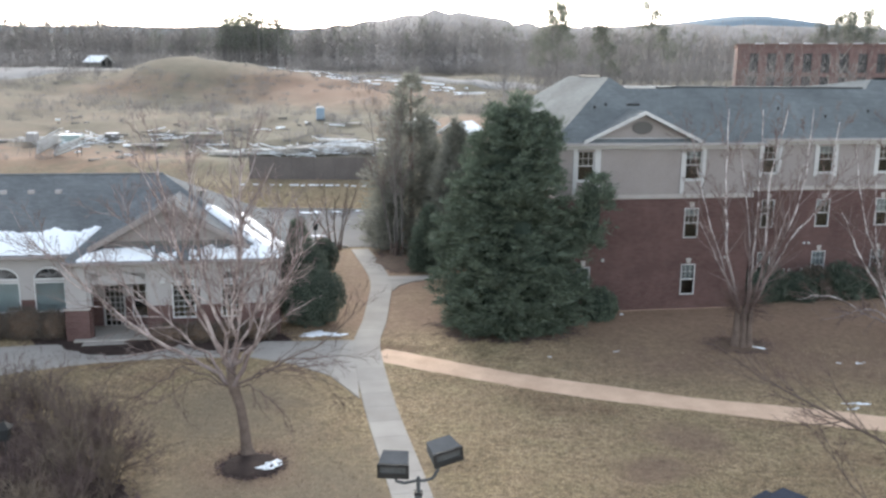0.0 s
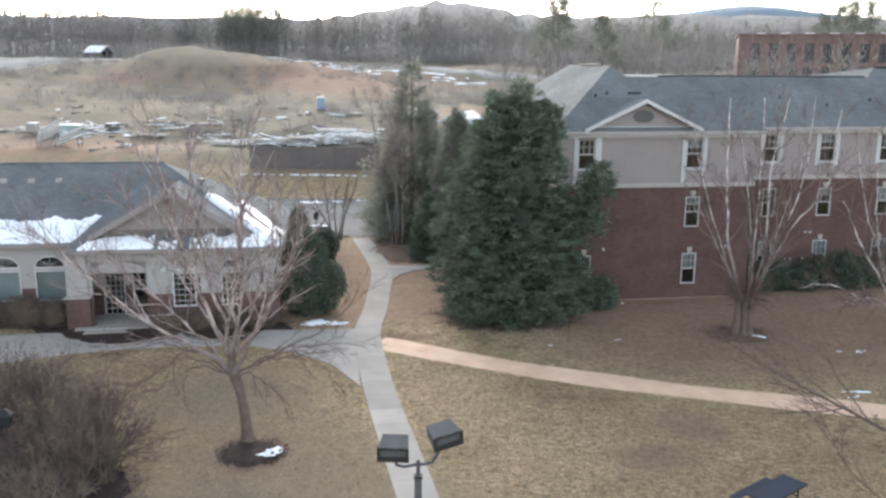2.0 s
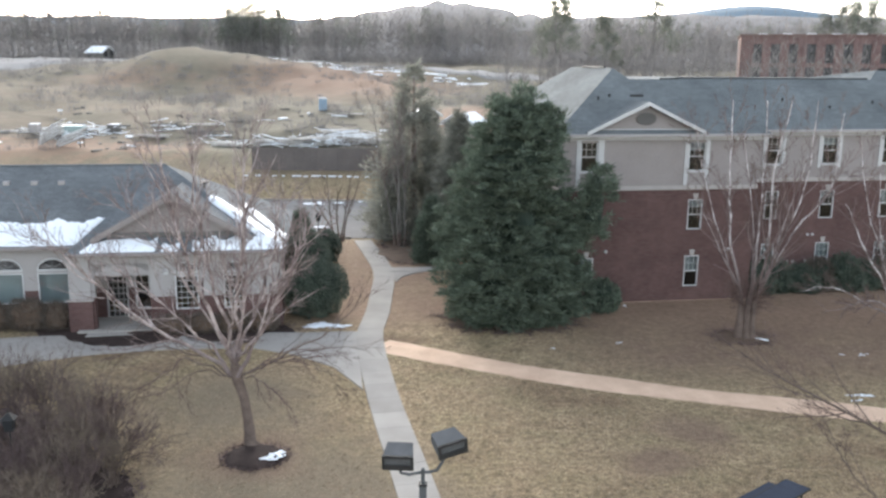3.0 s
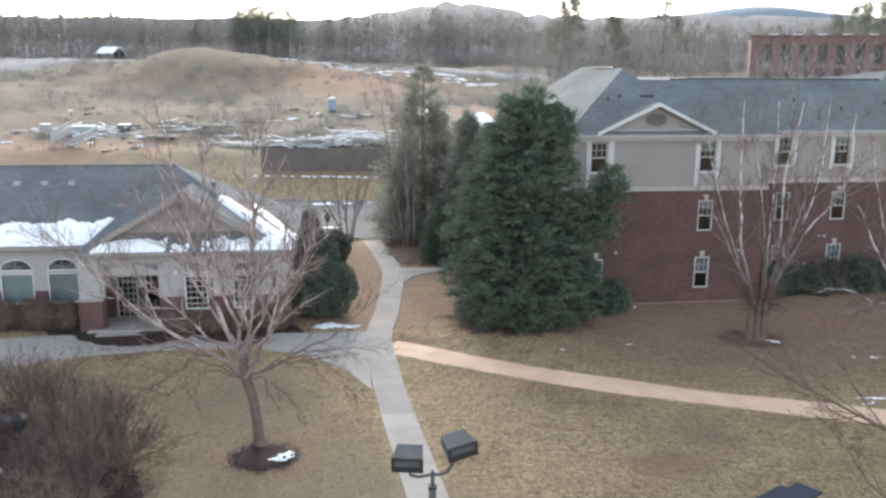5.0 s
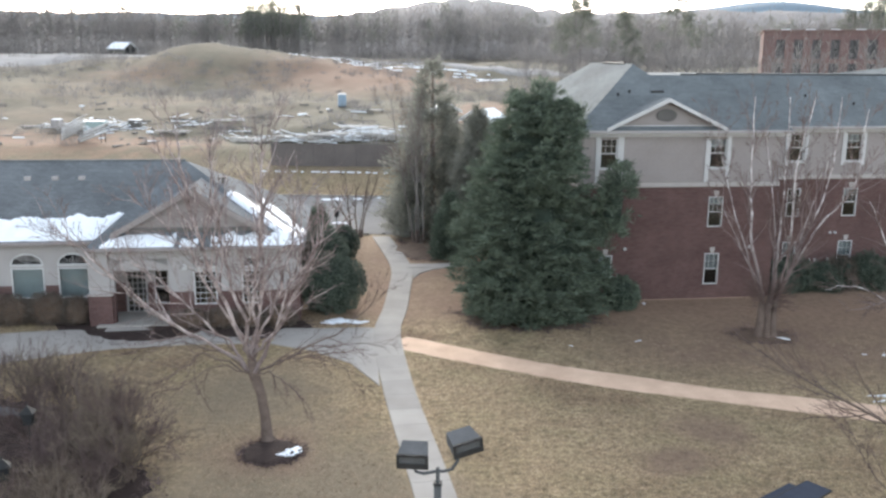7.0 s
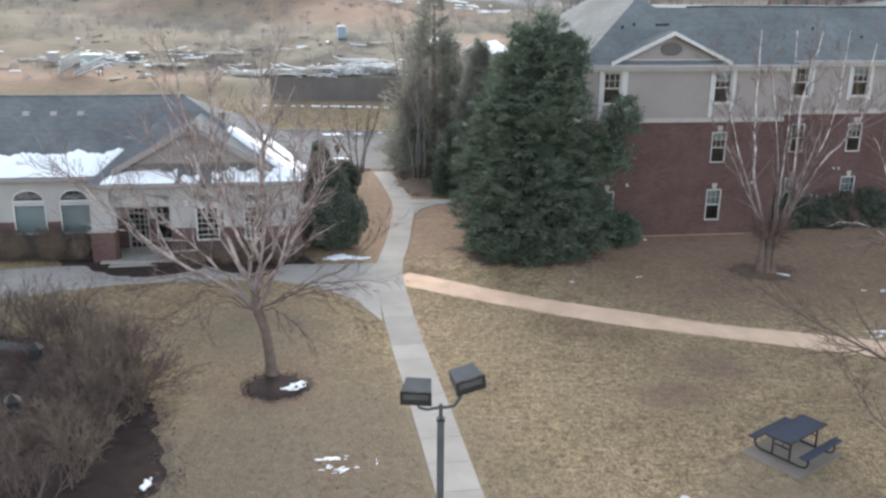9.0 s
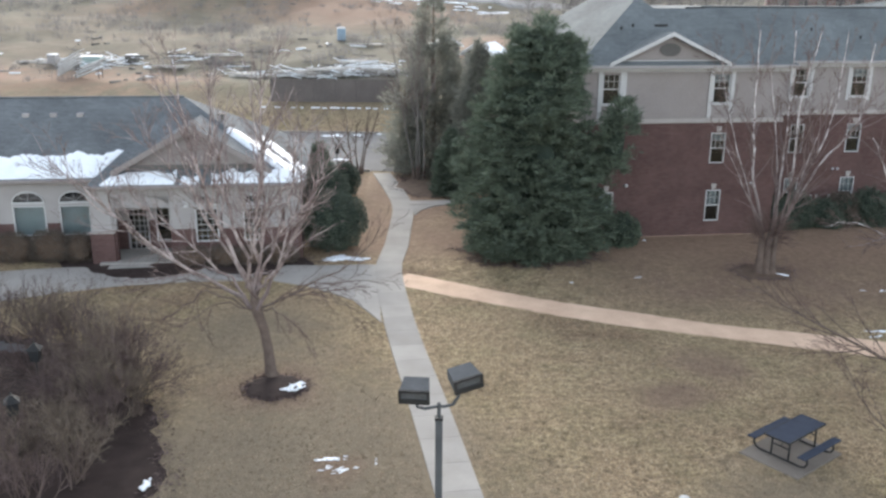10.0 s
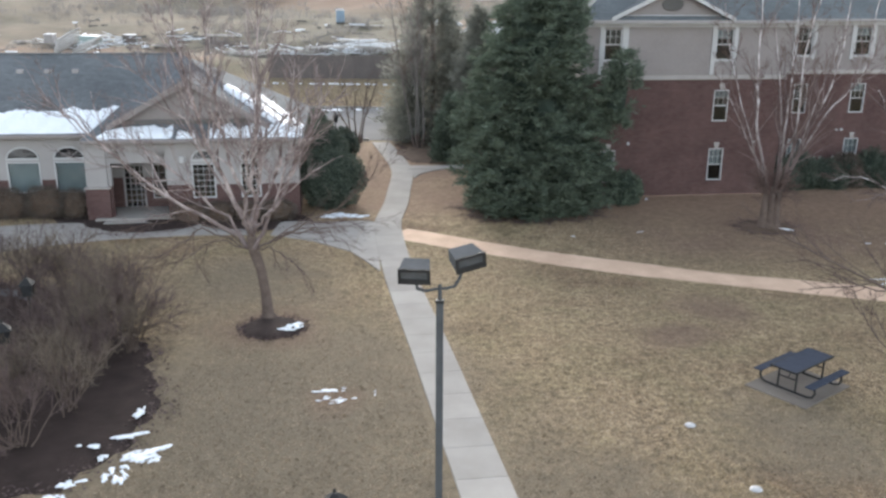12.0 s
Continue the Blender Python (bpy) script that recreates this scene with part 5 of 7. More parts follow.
def clump_birch():
    """A birch clump before the hall: short dark butts in a skirt of shoots, then pale stems fanning upwards."""
    rng = np.random.default_rng(21)
    tree = thing("birch_tree", "bare multi-stemmed birch with pale trunks before the brick hall", "tree", pose(14.1, 40.7, float(ground_z(14.1, 40.7))))
    butt, limbs, boughs, twigs = Mesh(), Mesh(), Mesh(), Mesh()
    spec = dict(depth=3, kids=(18, 9, 6), wob=0.10, lift=(0.03, 0.06, 0.03, 0.0), angle=(18, 46), ratio=(0.16, 0.34), thin=0.0042, clear=0.25)
    for x, y, r, top in ((-0.28, 0.0, 0.15, 1.9), (0.06, 0.12, 0.13, 2.0), (0.3, -0.05, 0.13, 1.85), (0.0, -0.15, 0.11, 1.7)):
        butt.tube([(x * 1.15, y * 1.1, -0.1), (x, y, 0.25), (x * 0.9, y, 1.0), (x * 1.1, y, top)], [r * 2.1, r * 1.5, r * 1.3, r * 0.9], 9)
    for r, dy, *way in ((0.085, 0.2, 0.15, 1.7, 0.25, 4.0, 0.3, 6.8, 0.2, 11.4), (0.08, -0.3, 0.3, 1.8, 0.75, 4.5, 0.65, 8.1, 1.2, 11.4), (0.085, 0.5, -0.3, 1.8, -1.1, 5.2, -1.25, 8.1, -1.3, 11.4),
                        (0.055, -0.6, -0.2, 2.0, -1.4, 4.2, -3.0, 7.0), (0.07, 0.8, 0.35, 1.8, 1.4, 4.6, 2.4, 7.5, 2.7, 11.4), (0.065, -0.7, 0.3, 1.7, 1.8, 5.2, 3.3, 7.4, 3.5, 10.9), (0.045, 0.9, -0.3, 1.8, -1.5, 5.0, -2.5, 8.2, -2.9, 10.3),
                        (0.05, 1.5, 0.1, 1.9, 0.2, 5.0, -0.5, 9.8), (0.05, -1.4, 0.2, 1.6, 0.9, 4.2, 1.9, 9.0)):
        n = len(way) // 2
        bent_limb([limbs, boughs, twigs], [Vector((way[2 * i], dy * (i / n) ** 1.2, way[2 * i + 1])) for i in range(n)], r, rng, spec, crook=0.03)
    tuft = dict(spec, depth=1, kids=(6, 0, 0), angle=(25, 60), ratio=(0.3, 0.6))
    for k in range(150):                              # short shoots round the old stems
        az = rng.uniform(0, 360)
        grow([twigs], unit(az, 0) * 0.3 + Vector((0, 0, rng.uniform(1.4, 2.7))), unit(az, rng.uniform(-15, 60)), rng.uniform(0.5, 1.25), 0.013, 0, rng, tuft)
    part("trunk", butt, M["bark"], tree, "short dark trunks of the clump", smooth=True)
    part("stem", limbs, M["bark_birch"], tree, "pale upright stems", smooth=True)
    tagged(part("branch", boughs, M["twig_pink"], tree), kind="stuff")
    tagged(part("twig", twigs, M["twig"], tree), kind="stuff")


clump_birch()


def stem_tree(name, label, place, stems, height, spread, seed, bark, twig, r=0.11, kids=(13, 6, 4), low=0.9, lean=(0, 0), lift0=0.05, thin=0.004):
    """A clump of tall stems from one base."""
    rng = np.random.default_rng(seed)
    tree = thing(name, label, "tree", pose(place[0], place[1], float(ground_z(*place))))
    butt, limbs, boughs, twigs = Mesh(), Mesh(), Mesh(), Mesh()
    spec = dict(depth=3, kids=kids, wob=0.075, lift=(lift0, 0.06, 0.03, 0.0), angle=(20, 50), ratio=(0.24, 0.46), thin=thin)
    for k in range(stems):
        az = 360 * k / stems + rng.uniform(-20, 20)
        foot = Vector((0.30 * math.cos(radians(az)), 0.22 * math.sin(radians(az)), -0.1))
        knee = foot * 1.4 + Vector((lean[0] * 0.3, lean[1] * 0.3, low + 0.1))
        half = (foot + knee) * 0.5 + Vector((rng.normal(0, 0.03), rng.normal(0, 0.03), 0))
        butt.tube([foot, foot * 1.05 + Vector((0, 0, 0.22)), half, knee, knee + (knee - half) * 0.35], [r * 2.8, r * 2.0, r * 1.6, r * 1.25, r * 0.8], 9)
        el = 90 - spread * (0.25 + 0.75 * (k % 3) / 2) + rng.uniform(-3, 3)
        d = unit(az, el) + Vector((lean[0], lean[1], 0)) * 0.5
        grow([limbs, boughs, twigs], knee, d, (height - low) * rng.uniform(0.8, 1.05), r, 0, rng, spec)
    part("trunk", butt, M["bark"], tree, smooth=True)
    part("stem", limbs, bark, tree, "pale upright stems", smooth=True)
    tagged(part("branch", boughs, bark, tree), kind="stuff")
    tagged(part("twig", twigs, twig, tree), kind="stuff")
    return tree




def leaning_birch():
    """A birch at the lawn's edge whose long pale limbs lean over towards the clump."""
    rng = np.random.default_rng(22)
    tree = thing("birch_tree", "bare birch with long pale leaning limbs beside the hall", "tree", pose(22.4, 42.2, float(ground_z(22.4, 42.2))))
    butt, limbs, boughs, twigs = Mesh(), Mesh(), Mesh(), Mesh()
    spec = dict(depth=3, kids=(18, 9, 6), wob=0.10, lift=(0.02, 0.05, 0.03, 0.0), angle=(18, 48), ratio=(0.16, 0.34), thin=0.0042, clear=0.25)
    for x, r in ((-0.2, 0.15), (0.1, 0.14), (0.3, 0.12)):
        butt.tube([(x * 1.2, 0, -0.1), (x, 0.02, 0.3), (x * 1.3, 0, 1.2)], [r * 1.6, r * 1.15, r * 0.8], 9)
    for r, dy, *way in ((0.085, -0.6, -0.2, 0.9, -1.1, 2.2, -2.6, 4.6, -3.6, 6.4), (0.075, 0.4, -0.1, 1.0, -0.9, 3.0, -2.3, 6.2, -2.9, 9.4), (0.05, -1.5, -0.2, 0.6, -1.6, 1.2, -3.9, 2.3, -5.6, 2.2), (0.08, 0.3, 0.0, 1.0, -0.3, 3.4, -0.8, 7.0, -1.0, 10.5),
                        (0.06, -1.0, -0.1, 1.1, -1.5, 3.6, -2.2, 8.0), (0.07, 0.8, 0.2, 1.0, 0.9, 4.0, 1.6, 9.0), (0.045, -2.2, -0.2, 0.7, -1.8, 1.6, -4.4, 1.3)):
        n = len(way) // 2
        bent_limb([limbs, boughs, twigs], [Vector((way[2 * i], dy * (i / n) ** 1.2, way[2 * i + 1])) for i in range(n)], r, rng, spec, crook=0.03)
    part("trunk", butt, M["bark"], tree, "short dark trunks", smooth=True)
    part("stem", limbs, M["bark_white"], tree, "long pale leaning limbs", smooth=True)
    tagged(part("branch", boughs, M["twig_pink"], tree), kind="stuff")
    tagged(part("twig", twigs, M["twig"], tree), kind="stuff")


leaning_birch()
stem_tree("small_tree", "bare grey multi-stemmed tree before a tall conifer", (-4.1, 61.6), 4, 11.0, 15, 23, M["bark_grey"], M["twig"], r=0.07)
stem_tree("small_tree", "small bare tree on the car park edge", (-8.8, 63.6), 5, 5.0, 34, 24, M["bark"], M["twig"], r=0.06, kids=(8, 5, 3), low=0.6)
stem_tree("shade_tree", "bare dark-twigged tree at the lawn's edge", (15.4, 24.2), 5, 8.2, 66, 25, M["bark"], M["twig"], r=0.06, kids=(15, 8, 5), low=1.6, lean=(-0.4, 0.1), thin=0.003)
stem_tree("shade_tree", "low bare dark-twigged tree past the picnic table", (13.3, 21.2), 6, 5.0, 64, 26, M["bark"], M["twig"], r=0.026, kids=(11, 7, 5), low=0.9, thin=0.003, lean=(-0.5, 0.1))


def bare_shrub(seed, height, spread, twig):
    rng = np.random.default_rng(seed)
    sh = thing("bare_shrub", "tangled bare red-brown shrub in the mulch bed", "shrub", group="shrubs in the mulch bed")
    stems, twigs = Mesh(), Mesh()
    spec = dict(depth=2, kids=(10, 7), wob=0.12, lift=(0.06, 0.03, 0.0), angle=(18, 55), ratio=(0.3, 0.55), thin=0.0032)
    for k in range(15):
        az, el = rng.uniform(0, 360), rng.uniform(90 - spread, 86)
        base = Vector((rng.normal(0, 0.18), rng.normal(0, 0.18), -0.05))
        grow([stems, twigs, twigs], base, unit(az, el), height * rng.uniform(0.65, 1.05), 0.022, 0, rng, spec)
    part("stem", stems, M["bark"], sh)
    tagged(part("twig", twigs, twig, sh), kind="stuff")
    return sh


shrubs = [bare_shrub(31, 2.9, 52, M["twig_tan"]), bare_shrub(32, 2.6, 62, M["twig_dark"]), bare_shrub(33, 2.3, 50, M["twig_tan"])]
spots = [(-12.3, 27.0), (-11.2, 26.3), (-13.4, 28.6), (-15.4, 30.4), (-17.4, 31.4), (-19.6, 31.8), (-21.6, 32.2), (-11.9, 24.9), (-11.2, 23.4), (-12.5, 21.2), (-15.4, 18.4),
         (-13.4, 19.4), (-11.3, 19.0), (-12.8, 17.4), (-18.6, 30.9), (-16.4, 30.2), (-14.4, 29.6), (-10.7, 25.0), (-12.2, 28.2), (-20.4, 30.6), (-13.6, 20.6), (-16.3, 24.6), (-15.3, 27.5), (-17.8, 26.8), (-14.4, 23.0), (-16.6, 22.0), (-13.2, 25.9), (-12.0, 22.6), (-13.0, 24.2), (-14.8, 20.2), (-11.8, 26.9), (-10.9, 21.0)]
rng_s = np.random.default_rng(40)
for k, (x, y) in enumerate(spots):
    m = pose(x, y, float(ground_z(x, y)) + 0.1, 0, 0, float(rng_s.uniform(0, 360)))
    src = shrubs[k if k < 3 else 1 + k % 2]
    if k < 3:
        src.matrix_basis = m
    else:
        copy_thing(src, m @ Matrix.Scale(float(rng_s.uniform(0.8, 1.12)), 4))


def lump_surface(mesh, centre, radii, rng, rough=0.12, n=22):
    """A closed uneven lump that stands in for the shaded inside of a crown."""
    k0, rows, cols = len(mesh.v), n // 2, n
    for j in range(rows + 1):
        th = math.pi * j / rows
        for i in range(cols):
            ph = 2 * math.pi * i / cols
            q = 1 + rough * math.sin(3 * ph + 2 * th + radii[0]) * math.sin(4 * th) + rough * rng.normal(0, 0.3)
            mesh.v.append((centre[0] + radii[0] * q * math.sin(th) * math.cos(ph), centre[1] + radii[1] * q * math.sin(th) * math.sin(ph), centre[2] + radii[2] * q * math.cos(th)))
    mesh.f += [(k0 + j * cols + i, k0 + (j + 1) * cols + i, k0 + (j + 1) * cols + (i + 1) % cols, k0 + j * cols + (i + 1) % cols) for j in range(rows) for i in range(cols)]
    mesh.n = len(mesh.v)


def cedar_tree():
    rng = np.random.default_rng(51)
    tree = thing("cedar_tree", "big dense dark green cedar sweeping to the ground", "tree", pose(2.85, 43.35, float(ground_z(2.85, 43.35))))
    tr = Mesh()
    tr.tube([(0, 0, -0.2), (0, 0, 4), (0.1, 0, 8), (0.1, 0, 11.2)], [0.35, 0.26, 0.14, 0.03], 9)
    part("trunk", tr, M["bark"], tree)
    zs = [0.1, 0.4, 1.5, 3.1, 4.5, 5.9, 7.2, 8.6, 9.7, 10.8, 11.7]
    west, east = [3.0, 3.4, 3.6, 3.65, 3.6, 3.45, 3.0, 2.25, 1.75, 1.2, 0.6], [3.3, 3.7, 3.85, 3.75, 3.55, 2.8, 2.45, 2.5, 2.2, 1.6, 0.9]

    def reach(z, a):
        k = 0.5 + 0.5 * math.cos(a)
        flat = math.sqrt(math.cos(a) ** 2 + (0.72 * math.sin(a)) ** 2) if z < 7 else 1.0     # shallower than wide
        return (float(np.interp(z, zs, west)) * (1 - k) + float(np.interp(z, zs, east)) * k) * flat

    # solid dark filler, so that gaps between the sprays look shaded
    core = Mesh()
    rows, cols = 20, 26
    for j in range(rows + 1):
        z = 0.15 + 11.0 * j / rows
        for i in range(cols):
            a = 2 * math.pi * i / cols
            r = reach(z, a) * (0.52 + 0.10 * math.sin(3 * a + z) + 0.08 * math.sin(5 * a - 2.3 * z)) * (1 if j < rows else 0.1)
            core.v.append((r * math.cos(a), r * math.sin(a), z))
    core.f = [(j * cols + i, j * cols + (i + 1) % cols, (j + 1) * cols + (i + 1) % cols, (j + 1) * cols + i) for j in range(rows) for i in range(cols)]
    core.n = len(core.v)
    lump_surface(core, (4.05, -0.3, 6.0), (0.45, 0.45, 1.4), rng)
    part("inner_foliage", core, M["cedar_core"], tree, "dark core standing in for the shade inside the crown")
    bases, ways, lens = [], [], []

    def spray(tip, out, n, size):
        c = np.array(tip)
        p = c + rng.normal(0, 1, (n, 3)) * np.array([size, size, size * 0.55])
        w = np.array(out)[None, :] * 0.9 + rng.normal(0, 0.55, (n, 3)) + np.array([0, 0, 0.18])
        bases.append(p), ways.append(w), lens.append(np.full(n, 0.30))

    for k in range(900):                              # flat layered boughs that droop at their tips
        z0 = 11.5 * (1 - math.sqrt(1 - rng.uniform(0, 0.985))) if rng.uniform() < 0.7 else rng.uniform(0.3, 11.3)
        a = rng.uniform(0, 2 * math.pi)
        lobe = 1 + 0.07 * math.sin(3 * a + 1.3 * z0) + 0.07 * math.sin(7 * a - 2.9 * z0)
        r = reach(z0, a) * lobe * rng.uniform(0.78, 1.02)
        rise, droop = rng.uniform(0.05, 0.45), rng.uniform(0.2, 0.7)
        out, lat = np.array([math.cos(a), math.sin(a), 0.0]), np.array([-math.sin(a), math.cos(a), 0.0])
        for s in (0.46, 0.58, 0.69, 0.79, 0.88, 0.95, 1.0):
            n = 20 if s < 0.98 else 12
            z = z0 + rise * (s - 0.8) * r - droop * max(0.0, s - 0.78) ** 2 * r * 3
            off = rng.normal(0, 0.5, n) * (0.62 - 0.42 * s + 0.12)
            p = out * r * s + np.array([0, 0, max(z, 0.12)]) + lat * off[:, None] + rng.normal(0, 0.05, (n, 3))
            w = out * 0.8 + lat * np.sign(off)[:, None] * 0.55 + rng.normal(0, 0.28, (n, 3)) + np.array([0, 0, 0.12 - 0.5 * max(0.0, s - 0.85)])
            bases.append(p), ways.append(w), lens.append(np.full(n, 0.30))
    for k in range(190):                              # tips that stand out beyond the rest
        z, a = rng.uniform(0.5, 11.3), rng.uniform(0, 2 * math.pi)
        r0 = reach(z, a)
        rise = rng.uniform(-0.15, 0.45)
        for s in (0.92, 0.98, 1.04, 1.08):
            q = r0 * s if r0 > 2 else r0 + (s - 1) * 3
            spray((q * math.cos(a), q * math.sin(a), z + rise * (s - 0.95) * r0 * 1.5), (math.cos(a), math.sin(a), rise), 13, 0.10 if s > 1.05 else 0.15)
    for k in range(45):                               # fill between the limb and the crown
        spray(np.array([3.3, -0.3, 4.9]) + rng.normal(0, 1, 3) * np.array([0.35, 0.3, 0.5]), (0.7, -0.5, 0.3), 26, 0.22)
    for k in range(130):                              # a limb that turns up beside the crown like a small tree of its own
        z, a = rng.uniform(4.3, 7.9), rng.uniform(0, 2 * math.pi)
        r = float(np.interp(z, (4.3, 5.0, 6.3, 7.3, 7.95), (0.55, 0.8, 0.85, 0.6, 0.15))) * rng.uniform(0.75, 1.1)
        out = np.array([math.cos(a), math.sin(a), 0.55])
        spray(np.array([3.95 + 0.12 * (z - 4.3) + r * math.cos(a), -0.3 + r * math.sin(a), z]), out, 26, 0.16)
    for (x, y, h, w) in ((-1.0, 0, 11.3, 0.35), (0.2, 0.2, 11.95, 0.35), (-0.6, 0.1, 11.3, 0.4), (0.75, 0, 11.7, 0.35), (2.1, 0.1, 11.0, 0.35), (1.5, 0.1, 10.9, 0.4), (-1.7, 0.1, 9.9, 0.35)):
        for k in range(14):                           # several leading shoots
            z = h - rng.uniform(0, 1.5)
            spray((x + rng.normal(0, w * (h - z) / 1.5 + 0.05), y + rng.normal(0, 0.2), z), (0, 0, 1), 22, 0.13)
    b, w, ln = np.concatenate(bases), np.concatenate(ways), np.concatenate(lens)
    b[:, 2] = np.maximum(b[:, 2], 0.08)
    leaf = Mesh()
    blades(leaf, b, w, ln, 0.048, rng, 0.35)
    tagged(part("foliage", leaf, M["cedar"], tree, "dark green sprays of foliage"), kind="stuff")


cedar_tree()


def cone_conifer(place, height, half, seed, material, label, name="conifer_tree", blade=0.36):
    rng = np.random.default_rng(seed)
    tree = thing(name, label, "tree", pose(place[0], place[1], float(ground_z(*place))))
    tr = Mesh()
    tr.tube([(0, 0, -0.2), (0, 0, height * 0.5), (0, 0, height * 0.97)], [0.25, 0.16, 0.02], 8)
    part("trunk", tr, M["bark"], tree)
    leaf, bs, ws = Mesh(), [], []
    for k in range(950):
        t = 1 - math.sqrt(rng.uniform(0.0, 1.0))
        z = 0.2 + t * (height - 0.3)
        a = rng.uniform(0, 6.283)
        r = half * ((1 - t) ** 0.62) * (1 + 0.18 * math.sin(3 * a + 2 * z)) * rng.uniform(0.7, 1.05)
        n = 34
        c = np.array([r * math.cos(a), r * math.sin(a), z])
        s = rng.uniform(0.35, 1.05, (n, 1))
        bs.append(c * np.concatenate([s, s, np.ones((n, 1))], 1) + rng.normal(0, 0.16, (n, 3)))
        ws.append(np.array([math.cos(a), math.sin(a), 0.5])[None] + rng.normal(0, 0.5, (n, 3)))
    blades(leaf, np.concatenate(bs), np.concatenate(ws), blade, blade * 0.2, rng, 0.3)
    tagged(part("foliage", leaf, material, tree), kind="stuff")


cone_conifer((-3.3, 65.9), 13.2, 4.1, 61, M["conifer"], "tall grey-green conifer beside the branch path")
cone_conifer((0.1, 61.0), 10.0, 2.3, 62, M["conifer"], "lower grey-green conifer behind the cedar")
cone_conifer((-1.55, 56.9), 4.4, 1.35, 63, M["cedar"], "small dark evergreen by the branch path", blade=0.26)
cone_conifer((-10.7, 58.2), 3.2, 0.9, 64, M["cedar"], "small dark cone-shaped evergreen behind the clubhouse", blade=0.22)


def leafy_shrub(name, label, place, lumps, count, seed, material, leaf=0.16, width=0.075, group="", core_mat=None):
    """lumps: (x, y, z, rx, ry, rz) relative to the place."""
    rng = np.random.default_rng(seed)
    sh = thing(name, label, "shrub", pose(place[0], place[1], float(ground_z(*place))), group)
    core, fol, bs, ws = Mesh(), Mesh(), [], []
    for (x, y, z, rx, ry, rz) in lumps:
        lump_surface(core, (x, y, z), (rx * 0.84, ry * 0.84, rz * 0.84), rng, 0.08)
        n = int(count * rx * rz)
        o = rng.normal(size=(n, 3))
        o /= np.linalg.norm(o, axis=1, keepdims=True)
        swell = 1 + 0.06 * np.sin(5 * o[:, :1] * 3 + 4 * o[:, 2:3]) + rng.uniform(-0.14, 0.05, (n, 1))
        bs.append(np.array([x, y, z]) + o * np.array([rx, ry, rz]) * swell)
        ws.append(o * 0.8 + rng.normal(0, 0.6, (n, 3)))
    b = np.concatenate(bs)
    b[:, 2] = np.maximum(b[:, 2], 0.03)
    # filler lump; the default colour holds the shade inside the shrub
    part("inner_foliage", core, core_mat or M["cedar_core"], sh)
    blades(fol, b, np.concatenate(ws), leaf, width, rng, 0.3)
    tagged(part("foliage", fol, material, sh), kind="stuff")
    return sh


leafy_shrub("holly_bush", "large rounded clipped evergreen bush beside the clubhouse", (-7.5, 44.4), [(0, 0, 1.45, 1.7, 1.6, 1.6), (-0.6, 1.3, 2.2, 1.3, 1.4, 2.0)], 4600, 71, M["holly"], 0.11, 0.05)
leafy_shrub("round_shrub", "small round evergreen shrub at the brick wall", (7.75, 44.6), [(0, 0, 0.75, 0.92, 0.8, 0.95), (0.35, 0.1, 0.55, 0.6, 0.6, 0.7)], 3000, 72, M["cedar"], 0.13, 0.06)
leafy_shrub("evergreen_bush", "dark rounded evergreen bush near the car park", (-8.7, 56.6), [(0, 0, 0.95, 0.95, 0.9, 1.15), (-1.1, 0.4, 0.8, 0.8, 0.8, 0.9)], 1800, 73, M["holly"])
c9, s9 = math.cos(radians(9)), math.sin(radians(9))
c10, s10 = math.cos(radians(10)), math.sin(radians(10))
for k, (u, v, rx, rz, mat_key) in enumerate(((-11.6, 0.9, 1.1, 0.75, "hedge"), (-9.6, 0.8, 1.2, 0.8, "hedge"), (-7.7, 0.7, 1.1, 0.85, "hedge"), (-6.3, 0.6, 0.8, 0.75, "hedge"),
                                             (-13.6, 0.9, 1.1, 0.75, "hedge"), (-0.5, -0.75, 0.9, 0.5, "hedge"), (0.9, -0.75, 0.9, 0.5, "hedge"), (2.3, -0.75, 0.9, 0.5, "hedge"), (3.7, -0.7, 0.9, 0.55, "hedge"))):
    x, y = -13.5 + u * c9 - v * s9, 41.6 + u * s9 + v * c9
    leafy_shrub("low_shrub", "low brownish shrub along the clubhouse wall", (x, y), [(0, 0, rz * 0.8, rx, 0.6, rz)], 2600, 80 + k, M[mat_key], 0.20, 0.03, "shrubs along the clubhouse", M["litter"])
for k, u in enumerate((6.9, 8.2, 9.6, 11.0, 12.4, 13.9, 15.4, 16.9)):
    v = 1.0 + 0.25 * (k % 2)
    x, y = 10.5 + u * c10 - v * s10, 46.5 + u * s10 + v * c10
    h = (0.95, 1.1, 0.9, 1.05, 1.2, 0.95, 1.15, 1.0)[k]
    leafy_shrub("hedge_shrub", "dark evergreen shrub of a loose hedge by the hall", (x, y), [(0, 0, h * 0.8, 0.9, 0.75, h), (0.55 - 0.3 * (k % 2), -0.25, h * 0.5, 0.65, 0.6, h * 0.65), (-0.6, 0.1, h * 0.6, 0.55, 0.6, h * 0.85)], 2000, 90 + k,
                M["hedge"] if k == 3 else M["holly"], 0.19, 0.05, "hedge by the hall")


